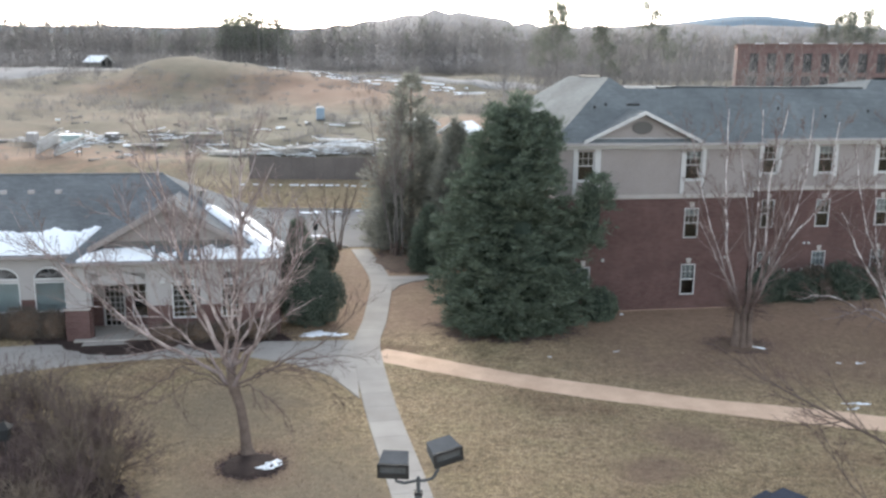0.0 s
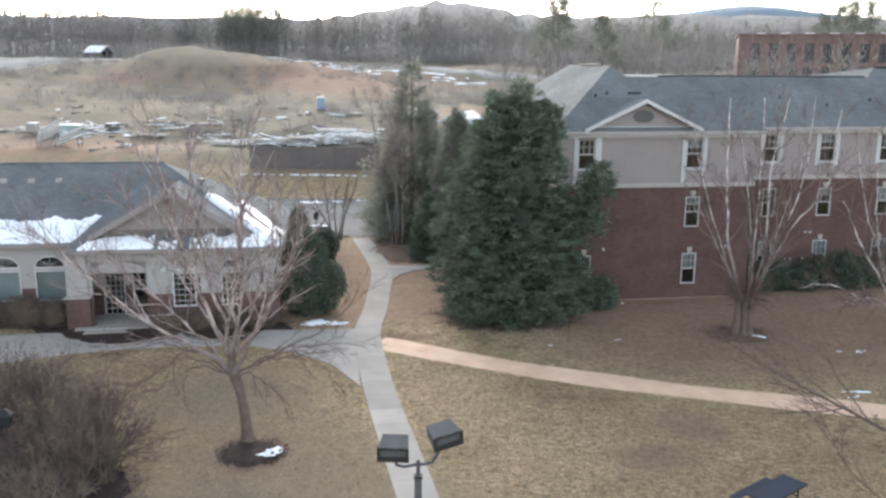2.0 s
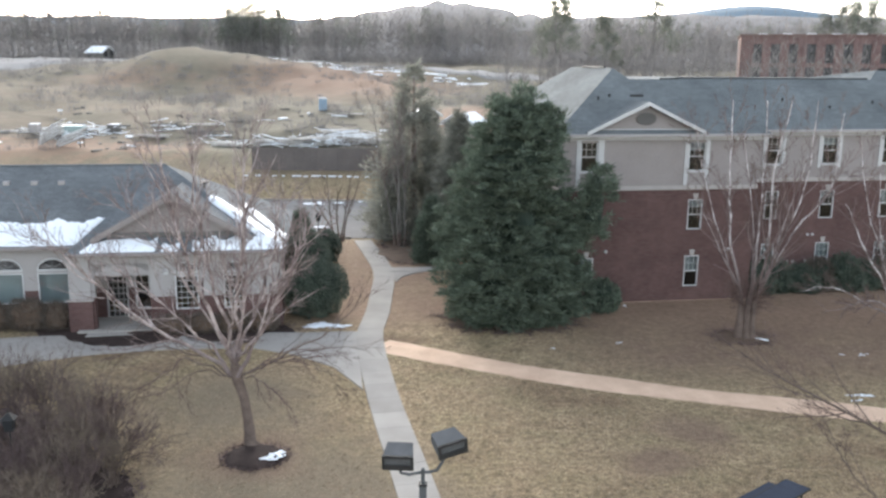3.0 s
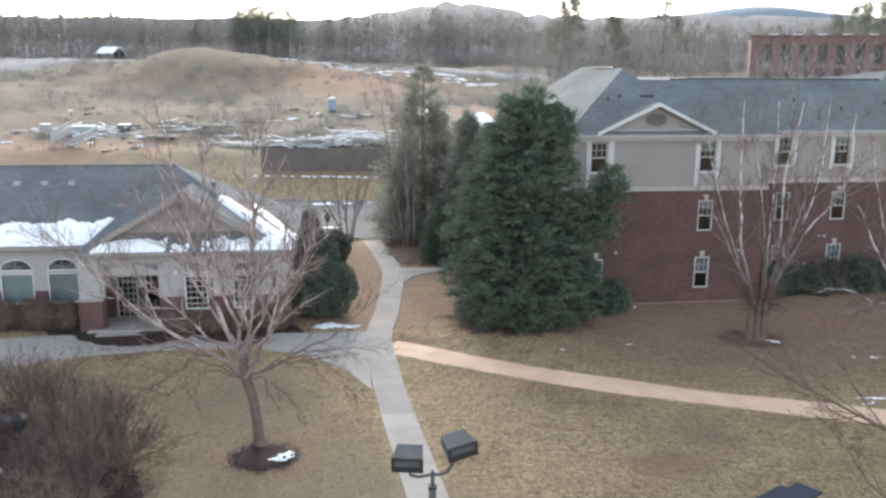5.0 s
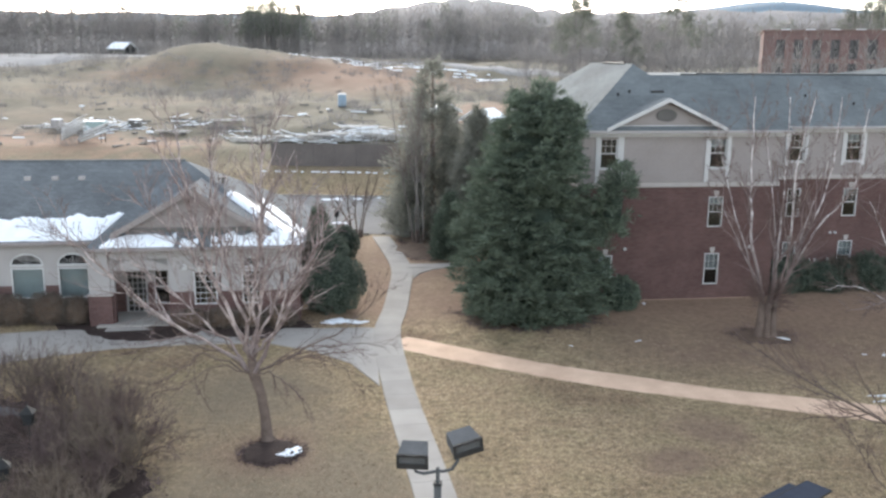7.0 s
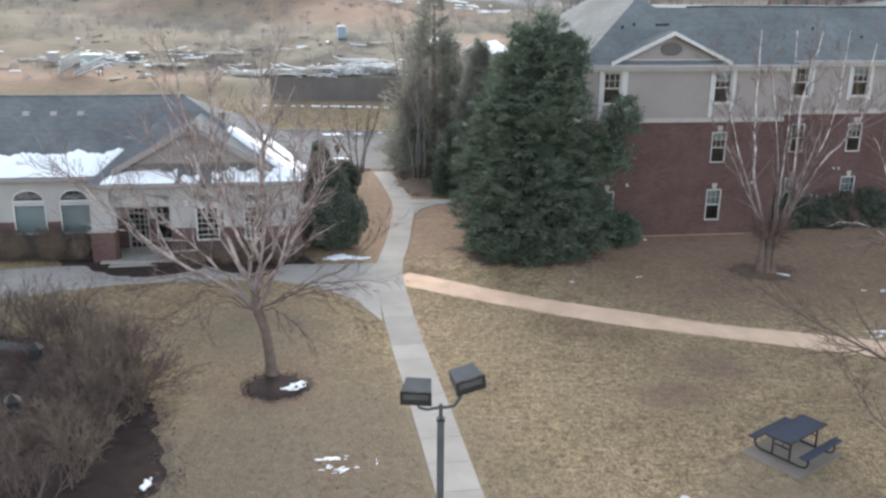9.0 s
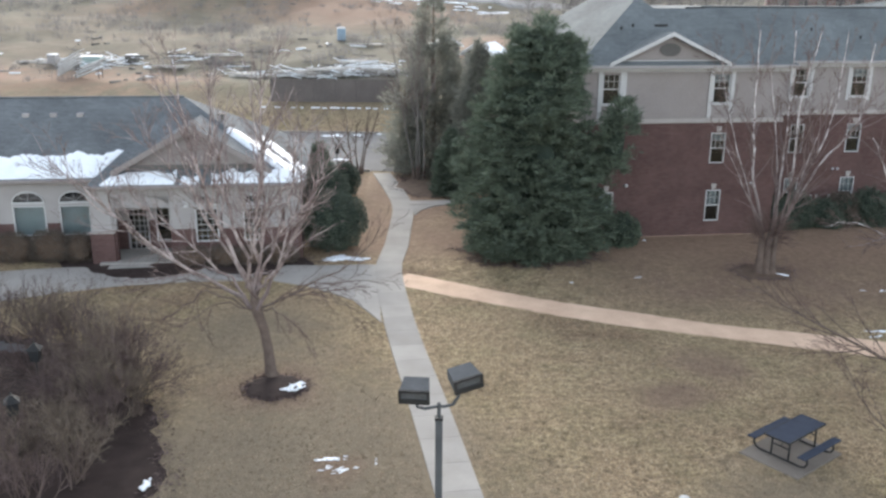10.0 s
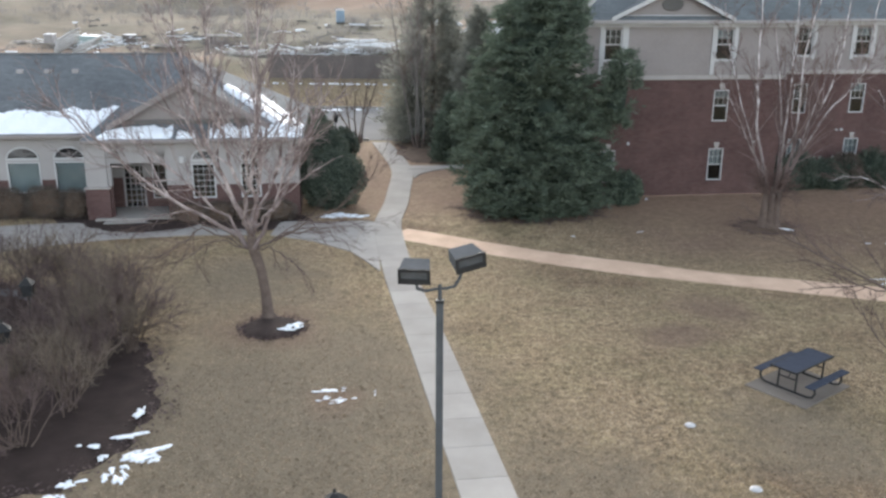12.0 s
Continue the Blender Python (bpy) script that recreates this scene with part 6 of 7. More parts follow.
# ---------------------------------------------------------------- far woods, hills
def far_woods():
    rng = np.random.default_rng(101)
    wood, pine = Mesh(), Mesh()

    def bare(x, y, h, wide=0.12):
        z = float(ground_z(x, y)) - 0.3
        wood.tube([(x, y, z), (x + rng.normal(0, 0.2), y, z + h * 0.5), (x + rng.normal(0, 0.4), y, z + h * 0.9)], [0.008 * h, 0.006 * h, 0.03], 4, cap=False)
        for k in range(8):
            t = rng.uniform(0.3, 0.85)
            a = rng.uniform(0, 6.283)
            l = h * rng.uniform(0.16, 0.3)
            p = Vector((x, y, z + h * t))
            q = p + Vector((math.cos(a) * l * 0.6, math.sin(a) * l * 0.6, l * 0.8))
            wood.tube([p, q], [0.007 * h, 0.02], 3, cap=False)
        n = 230
        o = rng.normal(size=(n, 3)) * np.array([0.20 * h, 0.20 * h, 0.25 * h])
        b = np.array([x, y, z + 0.52 * h]) + o
        b[:, 2] = np.maximum(b[:, 2], z)
        blades(wood, b, o * 0.3 + np.array([0, 0, 0.8]) + rng.normal(0, 0.4, (n, 3)), h * 0.10, wide, rng)

    def needle(x, y, h, tiers=12, full=34):
        z = float(ground_z(x, y)) - 0.3
        wood.tube([(x, y, z), (x, y, z + h)], [0.016 * h, 0.06], 5, cap=False)
        for k in range(tiers):
            t = 0.40 + 0.60 * k / (tiers - 1)
            a, l = rng.uniform(0, 6.283), h * 0.13 * (1.25 - t) * 2
            c = np.array([x + math.cos(a) * l, y + math.sin(a) * l, z + h * t])
            wood.tube([(x, y, c[2] - 0.2 * l), tuple(c)], [0.05, 0.02], 3, cap=False)
            n = full
            blades(pine, c + rng.normal(0, h * 0.03, (n, 3)), rng.normal(0, 1, (n, 3)), 0.06 * h, 0.11, rng)

    for k in range(950):
        x = rng.uniform(-260, 240)
        y = rng.uniform(248, 325)
        (bare if rng.uniform() < 0.86 else needle)(x, y, rng.uniform(11, 16.5) * (1.25 if -142 < x < -118 else 1) if x < 20 else rng.uniform(9.5, 14))
    for k in range(420):                              # brush along the wood's edge
        x, y = rng.uniform(-230, 60), rng.uniform(238, 252)
        h, n = rng.uniform(2.0, 6.0), 60
        b = np.array([x, y, float(ground_z(x, y))]) + rng.normal(0, 1, (n, 3)) * np.array([0.35 * h, 0.35 * h, 0.0]) + np.array([0, 0, 1.0]) * rng.uniform(0, 0.75 * h, (n, 1))
        blades(wood, b, np.array([0, 0, 0.8]) + rng.normal(0, 0.5, (n, 3)), h * 0.3, 0.10, rng)
    for k in range(34):
        x = rng.uniform(-69, -46)
        needle(x, rng.uniform(236, 262), rng.uniform(9, 13) + 5 * math.exp(-((x + 57) / 8) ** 2), 26, 15)
    for k in range(190):                              # the nearer wood behind the hall
        x, y = rng.uniform(8, 130), rng.uniform(120, 215)
        if 42 < x < 95 and y < 172 and rng.uniform() < 0.55:
            continue
        bare(x, y, rng.uniform(8, 12.5), 0.06)
    for x, y, h in ((18.2, 170, 19.0), (36.8, 170, 19.5), (27.4, 168, 14.5), (19.9, 176, 17), (88, 206, 15.5), (92, 209, 17.5), (85, 211, 14), (97, 212, 18)):
        needle(x, y, h, 26, 80)
    # both materials carry the haze in their colour
    tagged(part("bare_woods", wood, M["woods"]), "grey-brown leafless woods on the rise, paled for haze", "woods", kind="stuff")
    tagged(part("pine_crowns", pine, M["pine"]), "pine crowns paled for haze among leafless woods", "woods", kind="stuff")


far_woods()


def ridge_line(name, label, y0, depth, x0, x1, step, zfun, base, material):
    xs = np.arange(x0, x1 + step, step)
    m, n = Mesh(), len(xs)
    rows = [(y0, 0.0), (y0 + depth * 0.4, 0.55), (y0 + depth * 0.75, 0.88), (y0 + depth, 1.0), (y0 + depth * 1.8, 0.0)]
    for y, f in rows:
        for x in xs:
            m.v.append((float(x), y, base + (float(zfun(x)) - base) * f))
    m.f = [(j * n + i, j * n + i + 1, (j + 1) * n + i + 1, (j + 1) * n + i) for j in range(len(rows) - 1) for i in range(n - 1)]
    tagged(part(name, m, material, smooth=True), label, "hill", kind="structure")


def bell(x, c, w, h):
    return h * np.exp(-((x - c) / w) ** 2)


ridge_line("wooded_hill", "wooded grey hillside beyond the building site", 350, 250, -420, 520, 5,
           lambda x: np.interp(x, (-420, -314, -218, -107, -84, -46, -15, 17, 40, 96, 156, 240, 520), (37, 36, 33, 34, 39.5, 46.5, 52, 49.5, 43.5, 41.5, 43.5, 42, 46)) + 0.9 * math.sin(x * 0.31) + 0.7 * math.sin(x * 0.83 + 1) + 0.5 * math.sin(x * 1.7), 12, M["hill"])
# backdrop ridge with the blue of the haze as its own colour
ridge_line("blue_ridge", "mountain ridge on the horizon, coloured blue for haze", 1700, 500, -1400, 2000, 25,
           lambda x: 112 + bell(x, 720, 250, 36) + 2 * math.sin(x * 0.02), 0, M["blue_hill"])


def site_scrub():
    """Leafless scrub and dead weeds on the slopes of the building site."""
    rng = np.random.default_rng(120)
    m = Mesh()
    for k in range(1500):
        x, y = rng.uniform(-110, 30), rng.uniform(96, 205)
        if math.sin(x * 0.11 + 1) * math.sin(y * 0.09) < -0.15 and rng.uniform() < 0.8:
            continue
        if abs(x + 30) < 26 and y < 128 and rng.uniform() < 0.6:
            continue
        h = rng.uniform(0.5, 1.8) * (1.6 if rng.uniform() < 0.12 else 1)
        n = 26
        b = np.array([x, y, float(ground_z(x, y))]) + rng.normal(0, 1, (n, 3)) * np.array([0.5 * h, 0.5 * h, 0.0])
        blades(m, b, np.array([0, 0, 1.0]) + rng.normal(0, 0.4, (n, 3)), h, 0.05, rng)
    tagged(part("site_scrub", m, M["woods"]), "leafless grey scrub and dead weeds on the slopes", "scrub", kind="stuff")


site_scrub()


# ---------------------------------------------------------------- double floodlight on its pole
def flood_lamp():
    lamp = thing("floodlight_pole", "dark bronze pole with two box floodlights on curved arms", "street lamp", pose(-0.48, 13.62, float(ground_z(-0.48, 13.62))))
    b = Mesh()
    b.cbox(-0.16, 0.16, -0.16, 0.16, -0.1, 0.05, 0.02)
    part("base_plate", b, M["bronze"], lamp)
    p = Mesh()
    p.cbox(-0.062, 0.062, -0.062, 0.062, 0.05, 6.20, 0.012)
    part("pole", p, M["bronze"], lamp, "square dark bronze pole")
    c = Mesh()
    c.cbox(-0.075, 0.075, -0.075, 0.075, 6.17, 6.215, 0.01)
    part("pole_cap", c, M["metal_dark"], lamp)
    t = Mesh()
    t.tube([(0, 0, 6.21), (0, 0, 6.46), (0, 0, 6.49)], [0.034, 0.034, 0.02], 10)
    part("tenon", t, M["bronze"], lamp)
    for side, end in ((-1, (-0.40, -0.05, 6.56)), (1, (0.36, 0.0, 6.76))):
        a = Mesh()
        x, y, z = end
        pts = [(0, 0, 6.42), (0.10 * side, 0, 6.42 if side > 0 else 6.40), (0.24 * side, y * 0.5, 6.46 if side > 0 else 6.38), (x * 0.93, y * 0.8, z - 0.14), (x, y, z)]
        line = []
        for i in range(len(pts) - 1):
            for k in range(4):
                line.append(Vector(pts[i]).lerp(Vector(pts[i + 1]), k / 4))
        line.append(Vector(pts[-1]))
        a.tube(line, 0.027, 8)
        arm = part("arm", a, M["bronze"], lamp, "curved pipe arm")
        k = Mesh()
        k.cbox(x - 0.045, x + 0.045, y - 0.045, y + 0.045, z - 0.03, z + 0.05, 0.012)
        part("knuckle", k, M["bronze"], arm)
    for place, rx, ry, rz in (((-0.405, -0.02, 6.735), 11, 0, -3), ((0.42, 0.05, 6.955), 9, -9, 23)):
        m = pose(*place, rx, ry, rz)
        h = Mesh()
        # housing: wide front, narrowing to the back
        w, hh, d = 0.255, 0.125, 0.42
        front = [(-w, -d / 2, -hh), (w, -d / 2, -hh), (w, -d / 2, hh), (-w, -d / 2, hh)]
        back = [(-w * 0.86, d / 2, -hh * 0.75), (w * 0.86, d / 2, -hh * 0.75), (w * 0.86, d / 2, hh * 0.92), (-w * 0.86, d / 2, hh * 0.92)]
        h.add([m @ Vector(q) for q in front + back], [(4, 7, 6, 5), (0, 4, 5, 1), (1, 5, 6, 2), (2, 6, 7, 3), (3, 7, 4, 0), (0, 1, 2, 3)])
        head = fix_normals(part("flood_head", h, M["bronze"], lamp, "box floodlight head"))
        f = Mesh()
        for bx in ((-w - 0.012, w + 0.012, -hh - 0.012, -hh + 0.085), (-w - 0.012, w + 0.012, hh - 0.03, hh + 0.012), (-w - 0.012, -w + 0.035, -hh + 0.085, hh - 0.03), (w - 0.035, w + 0.012, -hh + 0.085, hh - 0.03)):
            f.box(bx[0], bx[1], -d / 2 - 0.03, -d / 2 + 0.01, bx[2], bx[3], m)
        part("door_frame", f, M["metal_dark"], head)
        g = Mesh()
        g.box(-w + 0.035, w - 0.035, -d / 2 - 0.012, -d / 2 - 0.004, -hh + 0.085, hh - 0.03, m)
        part("lens", g, M["lamp_lens"], head, "greyish floodlight glass")
        for s in (-0.15, 0.15):
            hn = Mesh()
            hn.tube([m @ Vector((s - 0.04, -d / 2 - 0.02, hh + 0.016)), m @ Vector((s + 0.04, -d / 2 - 0.02, hh + 0.016))], 0.012, 6)
            part("hinge", hn, M["metal_dark"], head)


# lens colour lightened to grey for the sky it reflects
M["lamp_lens"] = plain("sky_grey_lamp_glass", (0.05, 0.052, 0.055), (0.11, 0.115, 0.12), 0.15, big=4, fine=30, bump=0.05)
flood_lamp()


M["smoky_glass"] = plain("smoky_lantern_glass", (0.02, 0.021, 0.022), (0.045, 0.047, 0.05), 0.5, big=4, fine=30, bump=0.05)


def lantern(place, height):
    """A small garden lantern on a thin post."""
    l = thing("garden_lantern", "black metal lantern on a thin post", "garden lamp", pose(place[0], place[1], float(ground_z(place[0], place[1])) + 0.02, 0, 0, place[2]), "garden lanterns")
    p = Mesh()
    p.tube([(0, 0, -0.1), (0, 0, 0.35), (0, 0, 0.36), (0, 0, height - 0.60)], [0.05, 0.05, 0.035, 0.032], 8)
    part("post", p, M["metal_dark"], l)
    b = Mesh()
    b.cbox(-0.145, 0.145, -0.145, 0.145, height - 0.60, height - 0.56, 0.012)
    part("tray", b, M["metal_dark"], l)
    for sx in (-1, 1):
        for sy in (-1, 1):
            q = Mesh()
            q.tube([(0.115 * sx, 0.115 * sy, height - 0.56), (0.165 * sx, 0.165 * sy, height - 0.20)], 0.010, 5)
            part("corner_bar", q, M["metal_dark"], l)
    g = Mesh()
    g.add([(-0.108, -0.108, height - 0.56), (0.108, -0.108, height - 0.56), (0.108, 0.108, height - 0.56), (-0.108, 0.108, height - 0.56),
           (-0.155, -0.155, height - 0.20), (0.155, -0.155, height - 0.20), (0.155, 0.155, height - 0.20), (-0.155, 0.155, height - 0.20)],
          [(0, 1, 5, 4), (1, 2, 6, 5), (2, 3, 7, 6), (3, 0, 4, 7)])
    part("glass", g, M["smoky_glass"], l)
    r = Mesh()
    r.add([(-0.22, -0.22, height - 0.20), (0.22, -0.22, height - 0.20), (0.22, 0.22, height - 0.20), (-0.22, 0.22, height - 0.20), (-0.04, -0.04, height), (0.04, -0.04, height), (0.04, 0.04, height), (-0.04, 0.04, height)],
          [(0, 3, 2, 1), (0, 1, 5, 4), (1, 2, 6, 5), (2, 3, 7, 6), (3, 0, 4, 7), (4, 5, 6, 7)])
    part("roof", r, M["metal_dark"], l)
    f = Mesh()
    f.tube([(0, 0, height), (0, 0, height + 0.04), (0, 0, height + 0.07), (0, 0, height + 0.10)], [0.012, 0.03, 0.03, 0.005], 7)
    part("finial", f, M["metal_dark"], l)


lantern((-14.0, 25.3, 10), 2.35)
lantern((-13.1, 22.1, 30), 2.1)
lantern((-2.50, 14.35, 0), 1.95)
lantern((-10.3, 63.5, 20), 2.1)


# ---------------------------------------------------------------- picnic table on its concrete pad
M["old_concrete"] = plain("old_stained_concrete", (0.135, 0.115, 0.098), (0.215, 0.188, 0.16), 0.95, big=1.0, fine=25, bump=0.3)


def picnic_table():
    x, y = 9.78, 23.86
    z = float(ground_z(x, y))
    pad = Mesh()
    pad.cbox(-1.2, 1.2, -0.98, 0.98, -0.1, 0.03, 0.02)
    po = part("table_pad", pad, M["old_concrete"])
    po.matrix_basis = pose(x - 0.1, y - 0.1, z, 0, 0, 40)
    tagged(po, "low concrete pad under the picnic table", "concrete pad", kind="structure")
    tab = thing("picnic_table", "navy-blue coated steel picnic table with attached benches", "picnic table", pose(x, y, z + 0.03, 0, 0, 40))
    t = Mesh()
    t.cbox(-1.0, 1.0, -0.40, 0.40, 0.72, 0.76, 0.018)
    top = part("tabletop", t, M["navy"], tab, "navy mesh tabletop with rounded rim")
    for a in ((-1.0, -0.40, 1.0, -0.40), (-1.0, 0.40, 1.0, 0.40), (-1.0, -0.40, -1.0, 0.40), (1.0, -0.40, 1.0, 0.40)):
        r = Mesh()
        r.tube([(a[0], a[1], 0.735), (a[2], a[3], 0.735)], 0.028, 7)
        part("rim", r, M["metal_dark"], top)
    for s in (-1, 1):
        b = Mesh()
        b.cbox(-1.0, 1.0, 0.82 * s - 0.14, 0.82 * s + 0.14, 0.42, 0.455, 0.014)
        part("bench_seat", b, M["navy"], tab, "narrow navy bench seat")
    for u in (-0.72, 0.72):
        f = Mesh()
        pts = [(u, -0.84, 0.42), (u, -0.87, 0.20), (u, -0.80, 0.07), (u, -0.66, 0.03), (u, 0, 0.03), (u, 0.66, 0.03), (u, 0.80, 0.07), (u, 0.87, 0.20), (u, 0.84, 0.42)]
        f.tube(pts, 0.030, 8)
        part("bench_frame", f, M["metal_dark"], tab, "black bent tube frame")
        for s in (-1, 1):
            l = Mesh()
            l.tube([(u, 0.28 * s, 0.03), (u, 0.28 * s, 0.73)], 0.030, 8)
            part("leg", l, M["metal_dark"], tab)
        c = Mesh()
        c.tube([(u, -0.28, 0.40), (u, 0.28, 0.40)], 0.022, 7)
        part("cross_bar", c, M["metal_dark"], tab)
        d = Mesh()
        d.tube([(u, 0, 0.40), (u * 0.35, 0, 0.71)], 0.016, 6)
        part("brace", d, M["metal_dark"], tab)


picnic_table()


# ---------------------------------------------------------------- scraps of snow and litter on the ground
def snow_scrap(x, y, rx, ry, turn, seed, lift=0.05, label="ragged scrap of melting snow on the grass"):
    rng = np.random.default_rng(seed)
    m = Mesh()
    for k in range(max(3, int(3 + 24 * rx))):
        cx, cy = (rng.normal(0, rx * 0.5), rng.normal(0, ry * 0.5)) if k else (0, 0)
        n, k0 = 18, m.n
        s = rng.uniform(0.13, 0.42)
        ph = rng.uniform(0, 6.28, 3)
        ring = []
        for i in range(n):
            a = 2 * math.pi * i / n
            q = s * (1 + 0.45 * math.sin(2 * a + ph[0]) + 0.3 * math.sin(3 * a + ph[1]) + 0.22 * math.sin(5 * a + ph[2]))
            ring.append((cx + rx * q * math.cos(a), cy + ry * q * math.sin(a)))
        v = [(cx, cy, 0.016)] + [(cx + (a - cx) * 0.7, cy + (b - cy) * 0.7, 0.014) for a, b in ring] + [(a, b, -0.03) for a, b in ring]
        m.add(v, [(0, 1 + i, 1 + (i + 1) % n) for i in range(n)] + [(1 + i, 1 + n + i, 1 + n + (i + 1) % n, 1 + (i + 1) % n) for i in range(n)])
    ob = part("snow_patch", m, M["snow"], smooth=True)
    ob.matrix_basis = pose(x, y, float(ground_z(x, y)) + lift, 0, 0, turn)
    return tagged(ob, label, "snow", "scraps of snow", "stuff")


for k, row in enumerate(((-6.0, 27.35, 0.35, 0.20, 30, 0.14), (-6.35, 27.0, 0.28, 0.12, 10, 0.13), (-3.95, 22.7, 0.42, 0.16, 15, 0.0), (-3.6, 22.1, 0.35, 0.10, 30, 0.0), (-4.1, 22.2, 0.22, 0.12, 40, 0.0), (-2.7, 22.5, 0.06, 0.22, 0, 0.0),
                         (-8.95, 21.0, 0.18, 0.42, 10, 0.12), (-8.7, 19.7, 0.42, 0.10, 20, 0.10), (-8.05, 18.9, 0.36, 0.62, -35, 0.03), (-8.3, 18.1, 0.26, 0.34, 20, 0.03), (-7.75, 19.3, 0.20, 0.12, 30, 0.0),
                         (-9.45, 19.1, 0.28, 0.08, 5, 0.12), (-9.0, 18.6, 0.16, 0.14, 60, 0.10), (-9.3, 17.4, 0.26, 0.12, 25, 0.10), (-9.45, 16.8, 0.22, 0.16, 0, 0.10),
                         (-6.6, 42.4, 0.75, 0.35, 5, 0.05), (-5.9, 42.1, 0.45, 0.18, 15, 0.05), (-7.1, 42.0, 0.5, 0.14, 0, 0.05),
                         (4.6, 38.9, 0.16, 0.09, 0, 0.0), (7.85, 39.7, 0.2, 0.08, 20, 0.0), (14.6, 40.5, 0.45, 0.10, -35, 0.08), (17.9, 38.6, 0.16, 0.10, 0, 0.0), (18.9, 38.6, 0.22, 0.14, 10, 0.0), (16.9, 33.9, 0.5, 0.12, 0, 0.0), (16.3, 33.3, 0.3, 0.14, 20, 0.0), (9.2, 45.4, 0.12, 0.12, 0, 0.05))):
    snow_scrap(row[0], row[1], row[2], row[3], row[4], 200 + k, row[5])
for x, y in ((5.95, 21.15), (6.77, 18.05)):
    d = Mesh()
    n = 20
    d.v = [(0, 0, 0.045)] + [(0.13 * math.cos(6.283 * i / n), 0.11 * math.sin(6.283 * i / n), 0.04) for i in range(n)] + [(0.15 * math.cos(6.283 * i / n), 0.13 * math.sin(6.283 * i / n), 0.0) for i in range(n)]
    d.f = [(0, 1 + i, 1 + (i + 1) % n) for i in range(n)] + [(1 + i, 1 + n + i, 1 + n + (i + 1) % n, 1 + (i + 1) % n) for i in range(n)]
    ob = part("white_disc", d, M["white"], smooth=True)
    ob.matrix_basis = pose(x, y, float(ground_z(x, y)) + 0.02)
    tagged(ob, "small round white disc lying on the lawn", "disc", "white discs on the lawn")


# ---------------------------------------------------------------- building site beyond the car park
def site_fence():
    f = thing("site_fence", "dark screened fence along the building site", "fence")
    x = -21.6
    while x < -8.0:
        y = 91.2
        z = float(ground_z(x, y))
        p = Mesh()
        p.tube([(x, y, z - 0.2), (x, y, z + 2.55)], 0.05, 6)
        part("post", p, M["metal_dark"], f)
        if x < -9:
            s, k7 = Mesh(), range(8)
            sag = [0.05 * math.sin(3.1 * k / 7 * 3) for k in k7]
            s.v = [(x + 2.24 * k / 7, y + off + sag[k], z + h) for off in (-0.06, -0.03) for h in (0.05, 2.45) for k in k7]
            s.f = [(k, k + 1, 8 + k + 1, 8 + k) for k in range(7)] + [(24 + k, 25 + k, 17 + k, 16 + k) for k in range(7)] + [(8 + k, 9 + k, 25 + k, 24 + k) for k in range(7)] + [(16 + k, 17 + k, k + 1, k) for k in range(7)]
            part("screen", s, M["screen"], f)
        x += 2.25
    line = Mesh()
    rng, a = np.random.default_rng(70), -22.0
    while a < -8.2:
        ln = rng.uniform(0.15, 1.1)
        z, y = float(ground_z(a, 88.7)), 88.6 + rng.normal(0, 0.12)
        line.cbox(a, a + ln, y, y + rng.uniform(0.12, 0.3), z - 0.05, z + rng.uniform(0.04, 0.10), 0.02)
        a += ln + abs(rng.normal(0.05, 0.5))
    tagged(part("snow_line", line, M["snow"]), "thin broken line of snow below the fence", "snow", kind="stuff")


site_fence()


def lumber_stack(x, y, turn, count, length, tall, seed, label="snow-dusted stack of pale lumber on the site"):
    rng = np.random.default_rng(seed)
    st = thing("lumber_stack", label, "lumber stack", pose(x, y, float(ground_z(x, y)), 0, 0, turn), "stacks on the building site")
    for b in (-0.35, 0.35):
        m = Mesh()
        m.box(b * length - 0.08, b * length + 0.08, -count * 0.17, count * 0.17, -0.15, 0.16)
        part("bearer", m, M["screen"], st)
    for j in range(tall):
        for i in range(count):
            m = Mesh()
            o = rng.normal(0, 0.4)
            yy = (i - count / 2) * 0.34 + rng.normal(0, 0.05)
            cut = rng.uniform(0.0, 0.25) * length
            m.cbox(-length / 2 + o, length / 2 + o - cut, yy, yy + rng.uniform(0.14, 0.24), 0.16 + 0.16 * j, 0.16 + 0.16 * j + 0.09, 0.012, pose(0, 0, 0, 0, float(rng.normal(0, 0.8)), float(rng.normal(0, 5))))
            part("board", m, M["lumber"], st)
    return st


for k, (x, y, t, c, l, h) in enumerate(((-17.0, 103.5, 12, 8, 5.5, 6), (-12.0, 104.5, -8, 7, 4.6, 5), (-22.0, 104.5, 4, 6, 5, 4), (-14.4, 107.5, 25, 6, 4.5, 8), (-8.9, 104.0, 0, 4, 2.5, 5), (-26.8, 103.0, 8, 5, 4, 3),
                                        (-38, 108, -10, 4, 4, 2), (-28, 104, 5, 4, 3.5, 2), (-34, 118, 12, 4, 4, 2), (-57, 112, 0, 4, 4, 2), (-16, 128, 4, 4, 6, 1), (-9, 131, 0, 3, 4, 1))):
    lumber_stack(x, y, t, c, l, h, 300 + k)


